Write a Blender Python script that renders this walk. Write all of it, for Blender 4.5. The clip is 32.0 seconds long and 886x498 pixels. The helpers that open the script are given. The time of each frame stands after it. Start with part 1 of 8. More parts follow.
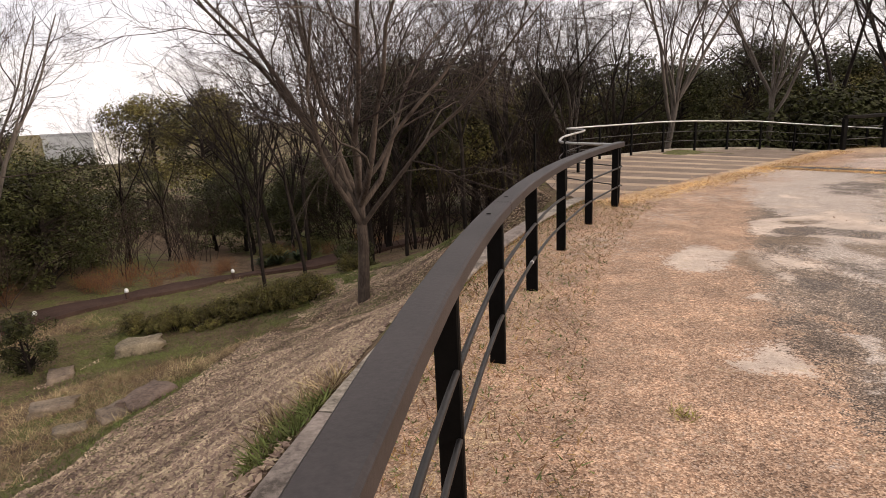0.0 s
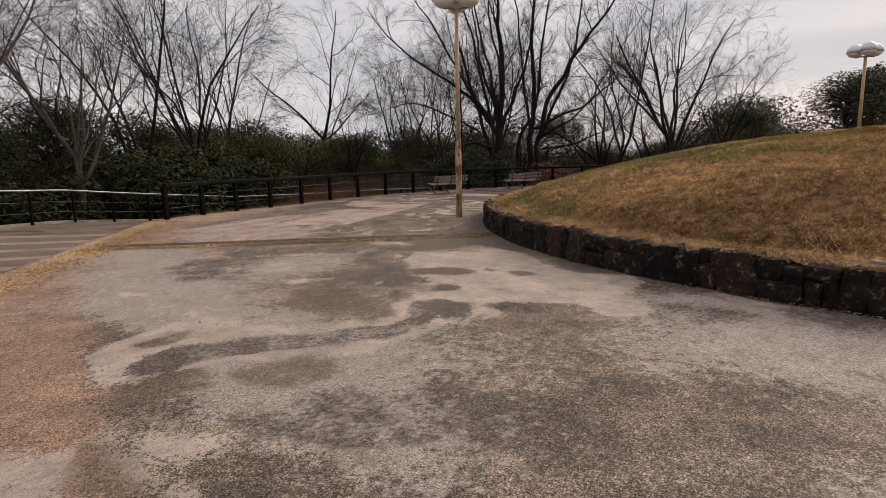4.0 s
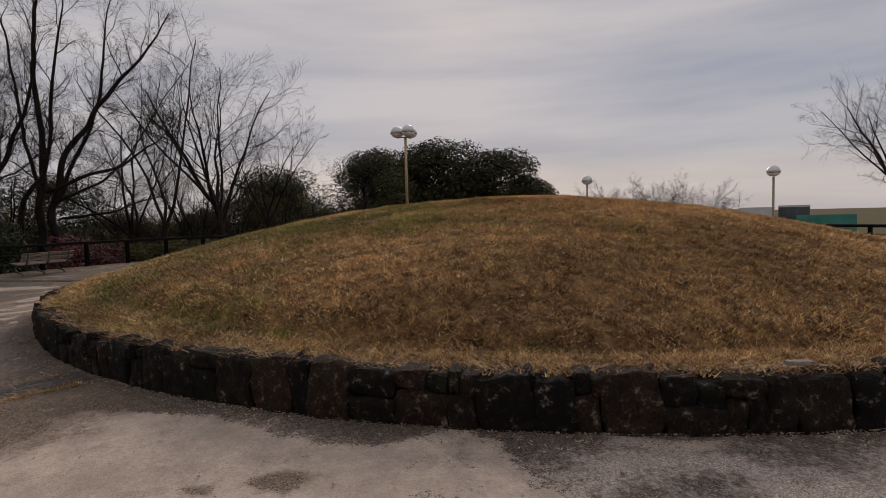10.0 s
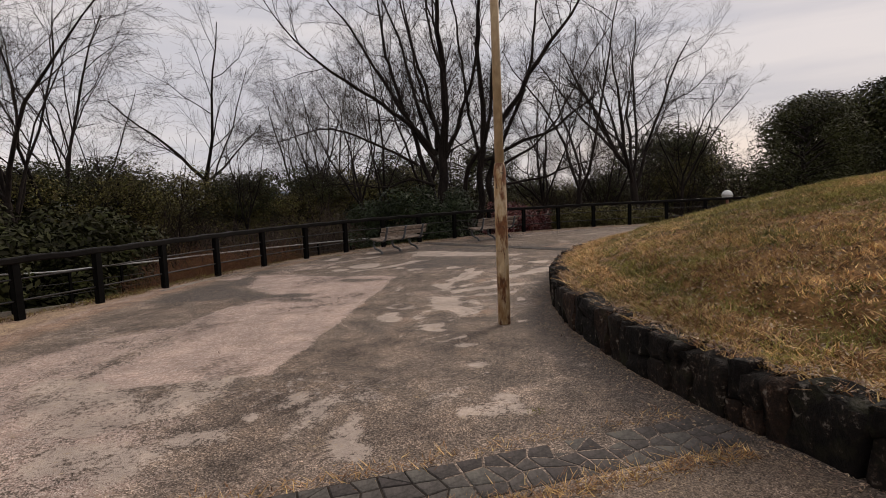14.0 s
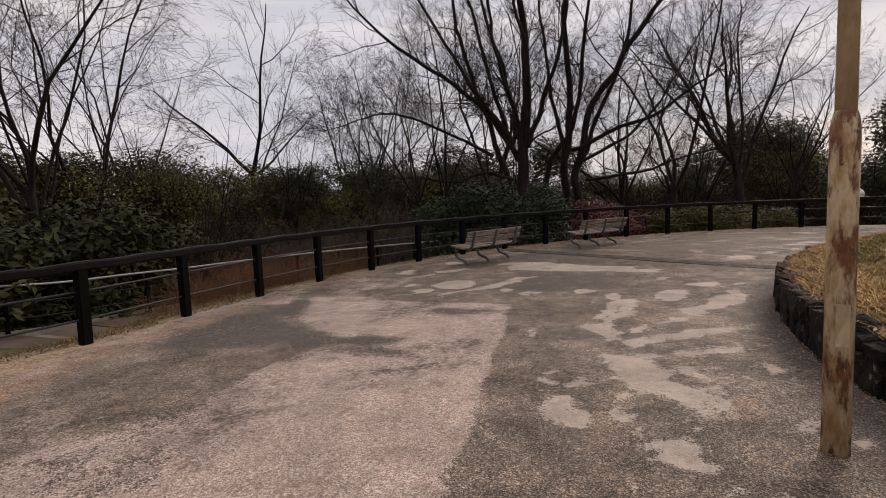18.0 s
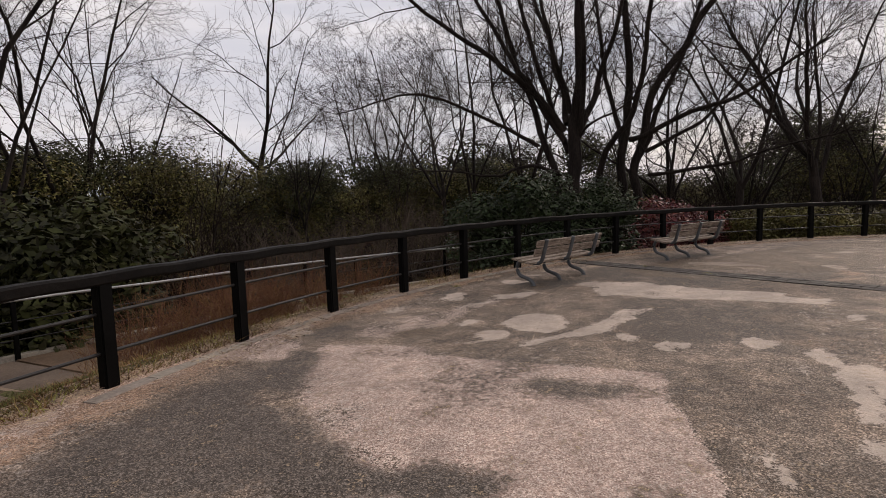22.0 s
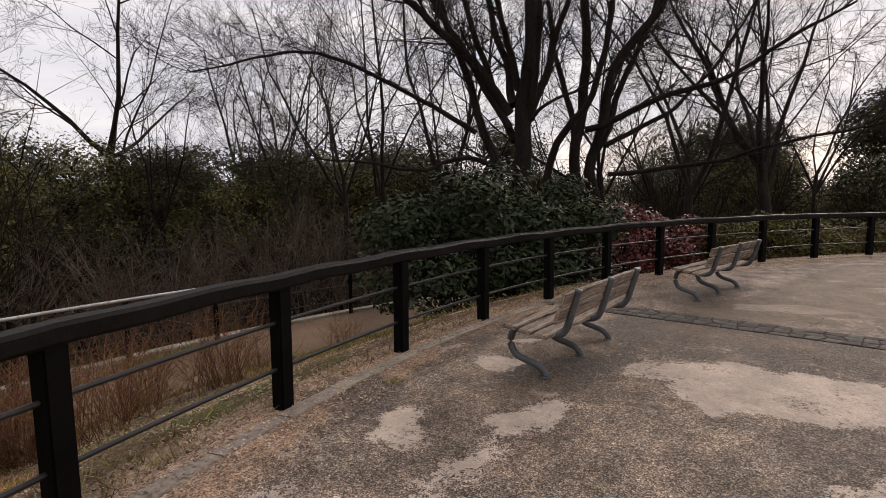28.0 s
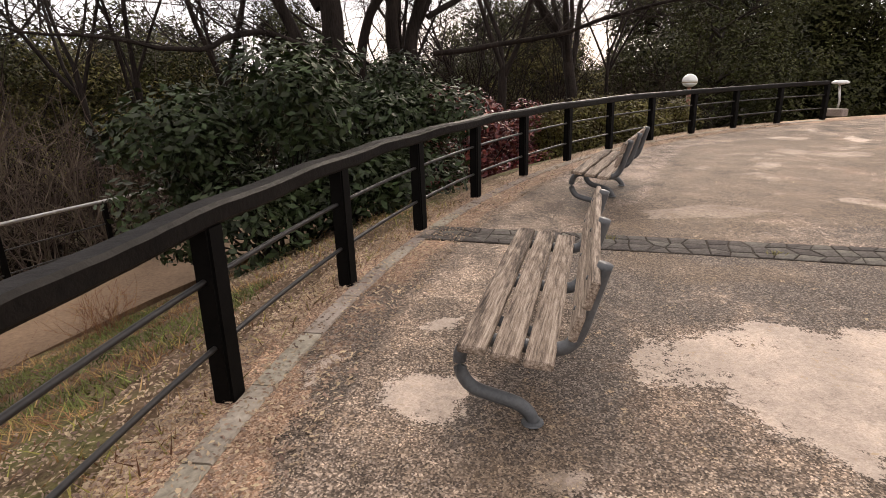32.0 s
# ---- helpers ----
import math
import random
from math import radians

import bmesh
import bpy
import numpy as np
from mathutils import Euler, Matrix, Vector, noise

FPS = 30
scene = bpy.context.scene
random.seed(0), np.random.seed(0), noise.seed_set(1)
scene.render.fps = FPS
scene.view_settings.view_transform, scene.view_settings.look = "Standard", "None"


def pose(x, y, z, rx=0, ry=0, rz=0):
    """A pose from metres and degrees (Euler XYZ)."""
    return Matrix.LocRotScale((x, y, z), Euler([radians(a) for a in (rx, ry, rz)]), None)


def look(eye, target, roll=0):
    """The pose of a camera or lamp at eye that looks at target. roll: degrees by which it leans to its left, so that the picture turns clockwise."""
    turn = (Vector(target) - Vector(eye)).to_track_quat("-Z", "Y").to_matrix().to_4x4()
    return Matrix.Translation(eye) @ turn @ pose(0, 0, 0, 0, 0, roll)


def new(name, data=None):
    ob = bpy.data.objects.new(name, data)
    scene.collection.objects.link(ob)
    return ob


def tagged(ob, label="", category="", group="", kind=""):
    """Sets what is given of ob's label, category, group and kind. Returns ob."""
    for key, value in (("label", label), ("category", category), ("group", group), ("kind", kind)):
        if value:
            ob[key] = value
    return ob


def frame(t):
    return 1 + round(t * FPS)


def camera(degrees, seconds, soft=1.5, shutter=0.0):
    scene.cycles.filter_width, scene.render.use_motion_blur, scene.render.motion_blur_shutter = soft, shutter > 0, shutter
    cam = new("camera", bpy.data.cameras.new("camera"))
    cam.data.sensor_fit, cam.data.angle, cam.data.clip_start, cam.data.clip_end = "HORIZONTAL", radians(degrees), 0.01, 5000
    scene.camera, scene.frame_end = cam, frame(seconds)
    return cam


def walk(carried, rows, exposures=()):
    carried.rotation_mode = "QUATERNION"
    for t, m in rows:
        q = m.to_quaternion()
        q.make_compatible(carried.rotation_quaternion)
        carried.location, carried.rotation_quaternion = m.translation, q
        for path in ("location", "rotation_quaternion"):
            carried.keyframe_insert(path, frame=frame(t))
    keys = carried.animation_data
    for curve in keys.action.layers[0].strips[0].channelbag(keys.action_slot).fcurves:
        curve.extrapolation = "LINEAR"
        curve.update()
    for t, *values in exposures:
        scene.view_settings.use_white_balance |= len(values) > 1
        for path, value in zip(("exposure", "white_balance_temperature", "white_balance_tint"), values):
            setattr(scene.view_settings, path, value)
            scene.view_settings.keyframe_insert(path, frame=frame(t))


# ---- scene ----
cam = camera(75.3, 32.0, 0.85)
METRES, EYE, TILT, LEAN, TURN = 25.4, 1.5, 0.0, 0.0, 0.0
ROWS = [
    (0.0, 0.0, 0.0, 0.0, -0.62, -13.33, 2.63),
    (0.5, 0.0071, 0.0075, -0.0004, -7.52, -13.58, 3.07),
    (1.0, 0.0102, 0.0199, -0.0003, -12.07, -13.28, 3.4),
    (1.5, 0.0166, 0.0329, -0.0015, -15.98, -12.98, 3.22),
    (2.0, 0.0249, 0.0469, -0.0011, -22.65, -12.45, 2.73),
    (2.5, 0.0336, 0.0607, -0.0002, -32.59, -11.34, 2.08),
    (3.0, 0.0439, 0.0737, -0.0005, -45.29, -10.13, 1.33),
    (3.5, 0.0497, 0.0872, -0.0005, -55.96, -9.61, 1.05),
    (4.0, 0.0549, 0.0995, 0.0, -61.86, -9.14, 1.02),
    (4.5, 0.0648, 0.109, 0.0002, -66.0, -8.74, 1.0),
    (6.5, 0.0978, 0.1508, 0.0006, -85.23, -6.97, 0.66),
    (7.0, 0.1034, 0.1605, 0.0017, -89.29, -5.9, 0.79),
    (7.5, 0.1156, 0.1664, 0.0023, -94.53, -5.05, 0.98),
    (8.0, 0.1281, 0.1706, 0.0022, -100.73, -4.43, 1.18),
    (8.5, 0.1427, 0.1772, 0.003, -106.66, -4.14, 1.68),
    (9.0, 0.1578, 0.1835, 0.0027, -107.64, -3.91, 1.65),
    (9.5, 0.1716, 0.1923, 0.0033, -108.04, -3.81, 1.52),
    (10.0, 0.1834, 0.2027, 0.0044, -108.02, -3.42, 1.34),
    (10.5, 0.1981, 0.211, 0.0044, -107.15, -3.13, 1.01),
    (11.0, 0.2107, 0.2221, 0.0041, -104.09, -3.09, 1.05),
    (11.5, 0.2232, 0.2347, 0.004, -97.62, -3.44, 1.52),
    (12.0, 0.2387, 0.2467, 0.0048, -88.17, -3.52, 2.42),
    (12.5, 0.2535, 0.2613, 0.0043, -80.27, -3.85, 2.78),
    (13.0, 0.2693, 0.2731, 0.0032, -75.97, -4.78, 2.9),
    (13.5, 0.284, 0.2859, 0.0033, -73.11, -5.73, 2.44),
    (14.0, 0.2974, 0.2984, 0.0041, -72.6, -5.63, 2.43),
    (14.5, 0.3125, 0.3101, 0.004, -72.19, -5.59, 2.31),
    (15.0, 0.3252, 0.3241, 0.0034, -71.49, -5.49, 2.32),
    (15.5, 0.3386, 0.3359, 0.003, -70.09, -5.57, 2.0),
    (17.5, 0.3988, 0.3787, 0.0018, -68.57, -5.66, 2.11),
    (18.0, 0.4136, 0.3872, 0.0023, -68.26, -5.63, 2.07),
    (18.5, 0.4279, 0.3941, 0.0024, -68.29, -5.77, 1.95),
    (19.0, 0.4409, 0.4039, 0.0022, -68.02, -5.81, 2.02),
    (19.5, 0.4553, 0.4108, 0.0015, -67.84, -5.94, 1.78),
    (20.0, 0.4673, 0.4186, 0.0007, -68.11, -5.95, 1.65),
    (20.5, 0.481, 0.429, 0.0006, -67.9, -5.78, 1.78),
    (21.0, 0.4968, 0.44, 0.0, -67.74, -5.78, 1.64),
    (21.5, 0.5092, 0.4532, -0.0001, -67.28, -5.62, 1.69),
    (22.0, 0.5223, 0.4619, -0.0004, -67.16, -5.68, 1.68),
    (22.5, 0.5343, 0.4685, -0.0009, -68.19, -5.83, 1.6),
    (23.0, 0.5463, 0.4776, -0.0006, -67.63, -5.64, 1.65),
    (23.5, 0.5601, 0.4849, -0.0007, -67.83, -5.68, 1.54),
    (24.0, 0.5733, 0.493, -0.0011, -68.86, -5.64, 1.65),
    (24.5, 0.5869, 0.4995, -0.0009, -69.78, -5.67, 1.67),
    (25.0, 0.6029, 0.5037, -0.0006, -71.34, -5.9, 1.41),
    (25.5, 0.6164, 0.5114, -0.0007, -72.99, -6.08, 1.08),
    (27.5, 0.6722, 0.5352, -0.0013, -76.86, -6.19, 0.65),
    (28.0, 0.6859, 0.5403, -0.0004, -77.48, -5.92, 0.43),
    (28.5, 0.697, 0.5488, -0.0005, -79.92, -5.72, 0.56),
    (29.0, 0.7072, 0.5532, -0.0011, -81.43, -6.37, 0.33),
    (29.5, 0.7208, 0.554, -0.001, -82.74, -6.5, 0.26),
    (30.0, 0.7328, 0.5576, -0.0012, -84.12, -6.91, 0.43),
    (30.5, 0.746, 0.562, -0.0012, -85.26, -7.5, 0.54),
    (31.0, 0.7599, 0.5638, -0.0011, -87.54, -9.22, 0.87),
    (31.5, 0.7712, 0.5676, -0.0024, -92.4, -12.68, 1.34),
    (32.0, 0.7824, 0.573, -0.0023, -98.7, -17.05, 1.97),
]
walk(cam, [(t, pose(0, 0, EYE, TILT, LEAN, TURN) @ pose(METRES * x, METRES * y, METRES * z, 90 + pitch, roll, yaw)) for t, x, y, z, yaw, pitch, roll in ROWS],
     [(t, e - 0.25, k - 40, 16.5) for t, e, k in ((0.0, 1.3, 7400), (1.0, 0.92, 7400), (2.0, 0.68, 7380), (3.0, 0.68, 7380), (4.0, 0.54, 7230), (7.0, 0.1, 7100), (9.0, 0.0, 7000), (11.0, 0.05, 7000), (13.0, 0.25, 7150), (15.0, 0.54, 7100), (19.0, 0.53, 7000), (23.0, 0.68, 7000), (25.0, 0.72, 7050), (28.0, 0.88, 7150), (30.5, 1.1, 7300), (31.2, 1.26, 7300), (32.0, 1.68, 7500))])

# ---- world, sun ----
world = bpy.data.worlds.new("overcast_sky")
scene.world = world
world.use_nodes = True
wn, wl = world.node_tree.nodes, world.node_tree.links
wn.clear()
w_out = wn.new("ShaderNodeOutputWorld")
w_bg = wn.new("ShaderNodeBackground")
w_sky = wn.new("ShaderNodeTexSky")
w_sky.sky_type = "NISHITA"
w_sky.sun_disc = False
w_sky.sun_elevation = radians(19)
w_sky.sun_rotation = radians(108)
w_co = wn.new("ShaderNodeTexCoord")
w_map = wn.new("ShaderNodeMapping")
w_map.inputs["Scale"].default_value = (1.3, 1.0, 9.0)
w_map.inputs["Rotation"].default_value = (0.06, 0.04, 0.3)
w_noise = wn.new("ShaderNodeTexNoise")
w_noise.inputs["Scale"].default_value = 1.6
w_noise.inputs["Detail"].default_value = 6
w_noise.inputs["Roughness"].default_value = 0.52
w_ramp = wn.new("ShaderNodeValToRGB")
w_ramp.color_ramp.elements[0].position = 0.36
w_ramp.color_ramp.elements[0].color = (4.3, 5.0, 6.3, 1)
w_ramp.color_ramp.elements[1].position = 0.62
w_ramp.color_ramp.elements[1].color = (7.9, 8.1, 8.5, 1)
w_mix = wn.new("ShaderNodeMix")
w_mix.data_type = "RGBA"
w_mix.inputs[0].default_value = 0.94
w_bg.inputs["Strength"].default_value = 0.08
wl.new(w_co.outputs["Generated"], w_map.inputs["Vector"])
wl.new(w_map.outputs["Vector"], w_noise.inputs["Vector"])
wl.new(w_noise.outputs[0], w_ramp.inputs[0])
w_sep = wn.new("ShaderNodeSeparateXYZ")
wl.new(w_co.outputs["Generated"], w_sep.inputs[0])
w_band = wn.new("ShaderNodeValToRGB")
for w_at, w_col in ((0.0, (7.0, 6.6, 6.4)), (0.06, (6.9, 6.4, 6.2)), (0.1, (4.9, 5.4, 6.3)), (0.2, (4.6, 5.2, 6.4)), (0.3, (6.5, 6.7, 7.2)), (1.0, (7.8, 7.8, 7.9))):
    w_el = w_band.color_ramp.elements.new(w_at) if w_at not in (0.0, 1.0) else w_band.color_ramp.elements[0 if w_at == 0.0 else -1]
    w_el.color = (*w_col, 1)
w_cloud = wn.new("ShaderNodeMix")
w_cloud.data_type = "RGBA"
w_cloud.inputs[0].default_value = 0.52
wl.new(w_sep.outputs[2], w_band.inputs[0])
w_side = wn.new("ShaderNodeMapRange")
w_side.inputs[1].default_value = -0.25
w_side.inputs[2].default_value = 0.45
w_open = wn.new("ShaderNodeMix")
w_open.data_type = "RGBA"
w_open.inputs[7].default_value = (8.4, 8.4, 8.7, 1)
wl.new(w_sep.outputs[1], w_side.inputs[0])
wl.new(w_side.outputs[0], w_open.inputs[0])
wl.new(w_band.outputs[0], w_open.inputs[6])
wl.new(w_open.outputs[2], w_cloud.inputs[6])
wl.new(w_ramp.outputs[0], w_cloud.inputs[7])
wl.new(w_sky.outputs[0], w_mix.inputs[6])
wl.new(w_cloud.outputs[2], w_mix.inputs[7])
wl.new(w_mix.outputs[2], w_bg.inputs["Color"])
wl.new(w_bg.outputs[0], w_out.inputs[0])

sun = new("sun", bpy.data.lights.new("sun", "SUN"))
sun.data.energy = 1.5
sun.data.angle = radians(20)
sun.data.color = (1.0, 0.93, 0.84)
sun.matrix_world = look((0, 0, 0), (-0.92, 0.33, -0.42))


# ---- materials ----
def nodes_of(name):
    m = bpy.data.materials.new(name)
    m.use_nodes = True
    t = m.node_tree
    return m, t.nodes, t.links, t.nodes["Principled BSDF"]


def tex_noise(n, l, co, scale, detail=4.0, rough=0.55):
    x = n.new("ShaderNodeTexNoise")
    x.inputs["Scale"].default_value, x.inputs["Detail"].default_value, x.inputs["Roughness"].default_value = scale, detail, rough
    if co is not None:
        l.new(co, x.inputs["Vector"])
    return x.outputs[0]


def ramp(n, l, fac, stops):
    r = n.new("ShaderNodeValToRGB")
    e = r.color_ramp.elements
    while len(e) < len(stops):
        e.new(0.5)
    for k, (p, c) in enumerate(stops):
        e[k].position, e[k].color = p, (*c, 1)
    l.new(fac, r.inputs[0])
    return r.outputs[0]


def blend(n, l, fac, a, b):
    x = n.new("ShaderNodeMix")
    x.data_type = "RGBA"
    for slot, v in ((0, fac), (6, a), (7, b)):
        if isinstance(v, (tuple, float, int)):
            x.inputs[slot].default_value = (*v, 1) if isinstance(v, tuple) else v
        else:
            l.new(v, x.inputs[slot])
    return x.outputs[2]


def calc(n, l, op, a, b=0.0, clamp=False):
    x = n.new("ShaderNodeMath")
    x.operation, x.use_clamp = op, clamp
    for slot, v in ((0, a), (1, b)):
        if isinstance(v, (float, int)):
            x.inputs[slot].default_value = v
        else:
            l.new(v, x.inputs[slot])
    return x.outputs[0]


def relief(n, l, bsdf, height, strength, distance):
    b = n.new("ShaderNodeBump")
    b.inputs["Strength"].default_value, b.inputs["Distance"].default_value = strength, distance
    l.new(height, b.inputs["Height"])
    l.new(b.outputs[0], bsdf.inputs["Normal"])


def surface(name, dark, light, coarse=2.0, fine=40.0, roughness=0.8, bump=0.3, depth=0.01, vary=0.0, metal=0.0, stretch=None, spec=0.5):
    """A two-scale weathered surface between two colours."""
    m, n, l, p = nodes_of(name)
    co = n.new("ShaderNodeTexCoord").outputs["Object"]
    if stretch:
        mp = n.new("ShaderNodeMapping")
        mp.inputs["Scale"].default_value = stretch
        l.new(co, mp.inputs["Vector"])
        co = mp.outputs[0]
    big = tex_noise(n, l, co, coarse)
    small = tex_noise(n, l, co, fine, 5.0, 0.65)
    f = calc(n, l, "ADD", calc(n, l, "MULTIPLY", big, 0.55), calc(n, l, "MULTIPLY", small, 0.45))
    col = ramp(n, l, f, [(0.36, dark), (0.64, light)])
    if vary:
        rnd = n.new("ShaderNodeNewGeometry").outputs["Random Per Island"]
        obr = n.new("ShaderNodeObjectInfo").outputs["Random"]
        both = calc(n, l, "FRACT", calc(n, l, "ADD", rnd, obr))
        hsv = n.new("ShaderNodeHueSaturation")
        l.new(calc(n, l, "ADD", calc(n, l, "MULTIPLY", both, 2 * vary), 1 - vary), hsv.inputs["Value"])
        l.new(calc(n, l, "ADD", calc(n, l, "MULTIPLY", both, 0.05), 0.475), hsv.inputs["Hue"])
        l.new(col, hsv.inputs["Color"])
        col = hsv.outputs[0]
    l.new(col, p.inputs["Base Color"])
    p.inputs["Roughness"].default_value = roughness
    p.inputs["Metallic"].default_value = metal
    p.inputs["Specular IOR Level"].default_value = spec
    if bump:
        relief(n, l, p, small, bump, depth)
    return m


def plaza_material():
    """Exposed-aggregate asphalt worn through to pale cement, pink gravel, sand, damp dark stains and painted bench
    shade.
    """
    m, n, l, p = nodes_of("worn_plaza_asphalt")
    co = n.new("ShaderNodeTexCoord").outputs["Object"]

    def attr(name):
        a = n.new("ShaderNodeAttribute")
        a.attribute_name = name
        return a.outputs["Fac"]
    v = n.new("ShaderNodeTexVoronoi")
    v.inputs["Scale"].default_value = 125
    l.new(co, v.inputs["Vector"])
    sep = n.new("ShaderNodeSeparateColor")
    l.new(v.outputs["Color"], sep.inputs[0])
    grain = sep.outputs[0]
    big = tex_noise(n, l, co, 0.55, 6, 0.6)
    mid = tex_noise(n, l, co, 3.2, 6, 0.65)
    fine = tex_noise(n, l, co, 22, 5, 0.7)
    stones = ramp(n, l, grain, [(0.0, (0.045, 0.034, 0.0255)), (0.45, (0.125, 0.098, 0.078)), (0.75, (0.215, 0.172, 0.14)), (1.0, (0.46, 0.385, 0.32))])
    fv = n.new("ShaderNodeTexVoronoi")
    fv.inputs["Scale"].default_value = 70
    l.new(co, fv.inputs["Vector"])
    fsep = n.new("ShaderNodeSeparateColor")
    l.new(fv.outputs["Color"], fsep.inputs[0])
    fleck = calc(n, l, "MULTIPLY", calc(n, l, "MULTIPLY", calc(n, l, "SUBTRACT", fsep.outputs[1], 0.72), 20, True), calc(n, l, "MULTIPLY", calc(n, l, "SUBTRACT", 0.5, fv.outputs["Distance"]), 8, True))
    tone = ramp(n, l, big, [(0.34, (0.72, 0.65, 0.60)), (0.5, (0.98, 0.93, 0.88)), (0.64, (1.4, 1.34, 1.3))])
    clump = tex_noise(n, l, co, 34, 5, 0.78)

    def times(a, b, f=1.0):
        q = n.new("ShaderNodeMix")
        q.data_type, q.blend_type = "RGBA", "MULTIPLY"
        q.inputs[0].default_value = f
        l.new(a, q.inputs[6])
        l.new(b, q.inputs[7])
        return q.outputs[2]
    streak = ramp(n, l, tex_noise(n, l, co, 1.9, 10, 0.72), [(0.37, (0.46, 0.445, 0.425)), (0.5, (1.02, 1.0, 0.98)), (0.6, (1.7, 1.64, 1.57))])
    col = times(times(stones, tone), streak, 0.9)
    # thresholds with a little raggedness at three scales
    rag = calc(n, l, "ADD", calc(n, l, "MULTIPLY", calc(n, l, "SUBTRACT", mid, 0.5), 1.5), calc(n, l, "ADD", calc(n, l, "MULTIPLY", calc(n, l, "SUBTRACT", fine, 0.5), 1.7), calc(n, l, "MULTIPLY", calc(n, l, "SUBTRACT", grain, 0.5), 0.3)))

    def mask(name, soft=0.07, ragged=1.0):
        f = calc(n, l, "ADD", attr(name), calc(n, l, "MULTIPLY", rag, ragged))
        return calc(n, l, "DIVIDE", calc(n, l, "SUBTRACT", f, 0.5 - soft), 2 * soft, True)
    pinkc = ramp(n, l, grain, [(0.0, (0.22, 0.148, 0.118)), (0.5, (0.440, 0.314, 0.258)), (1.0, (0.70, 0.58, 0.50))])
    sandc = ramp(n, l, calc(n, l, "ADD", calc(n, l, "MULTIPLY", grain, 0.7), calc(n, l, "MULTIPLY", mid, 0.3)), [(0.1, (0.108, 0.06, 0.037)), (0.5, (0.295, 0.18, 0.117)), (0.9, (0.55, 0.39, 0.277))])
    palec = ramp(n, l, calc(n, l, "ADD", calc(n, l, "MULTIPLY", fine, 0.45), calc(n, l, "ADD", calc(n, l, "MULTIPLY", mid, 0.35), calc(n, l, "MULTIPLY", grain, 0.2))), [(0.3, (0.33, 0.257, 0.208)), (0.7, (0.57, 0.472, 0.395))])
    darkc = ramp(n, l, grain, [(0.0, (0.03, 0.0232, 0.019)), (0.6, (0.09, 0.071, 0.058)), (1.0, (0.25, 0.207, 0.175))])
    mossc = ramp(n, l, calc(n, l, "ADD", calc(n, l, "MULTIPLY", grain, 0.5), calc(n, l, "MULTIPLY", fine, 0.5)), [(0.2, (0.05, 0.034, 0.022)), (0.5, (0.13, 0.09, 0.06)), (0.85, (0.3, 0.225, 0.16))])
    strawc = ramp(n, l, fine, [(0.3, (0.35, 0.225, 0.122)), (0.7, (0.64, 0.47, 0.29))])
    wornc = ramp(n, l, calc(n, l, "ADD", calc(n, l, "MULTIPLY", grain, 0.6), calc(n, l, "MULTIPLY", fine, 0.4)), [(0.2, (0.22, 0.18, 0.153)), (0.6, (0.49, 0.415, 0.357)), (0.9, (0.66, 0.585, 0.52))])
    grit = ramp(n, l, clump, [(0.36, (0.6, 0.57, 0.55)), (0.5, (1, 1, 1)), (0.66, (1.45, 1.43, 1.4))])
    col = times(blend(n, l, mask("sand", 0.1, 0.8), col, times(sandc, streak, 0.5)), grit, 0.9)
    col = blend(n, l, mask("pink", 0.1, 0.9), col, times(times(pinkc, streak, 0.3), grit, 0.55))
    col = blend(n, l, calc(n, l, "MULTIPLY", fleck, calc(n, l, "ADD", calc(n, l, "MULTIPLY", mid, 0.9), -0.12, True)), col, (0.45, 0.375, 0.32))
    # surface worn to pale grit in ragged clusters
    wear = tex_noise(n, l, co, 9.0, 10, 0.84)
    wf = calc(n, l, "MULTIPLY", calc(n, l, "ADD", calc(n, l, "SUBTRACT", wear, 0.66), calc(n, l, "MULTIPLY", attr("worn"), 0.33)), 18, True)
    col = blend(n, l, calc(n, l, "MULTIPLY", wf, 0.8), col, times(wornc, grit, 0.6))
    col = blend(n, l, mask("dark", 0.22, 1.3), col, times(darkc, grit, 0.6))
    col = blend(n, l, mask("pale", 0.09, 0.9), col, times(times(palec, streak, 0.35), grit, 0.24))
    col = blend(n, l, calc(n, l, "MULTIPLY", mask("moss", 0.3, 1.4), 0.85), col, times(mossc, grit, 0.5))
    col = blend(n, l, mask("straw", 0.2, 1.0), col, times(strawc, grit, 0.5))
    mott = tex_noise(n, l, co, 1.5, 10, 0.74)
    col = blend(n, l, calc(n, l, "MULTIPLY", calc(n, l, "MULTIPLY", calc(n, l, "SUBTRACT", 0.44, mott), 12, True), 0.22), col, darkc)
    l.new(col, p.inputs["Base Color"])
    p.inputs["Roughness"].default_value = 0.85
    p.inputs["Specular IOR Level"].default_value = 0.35
    relief(n, l, p, calc(n, l, "ADD", v.outputs["Distance"], calc(n, l, "MULTIPLY", fine, 1.5)), 0.45, 0.006)
    return m


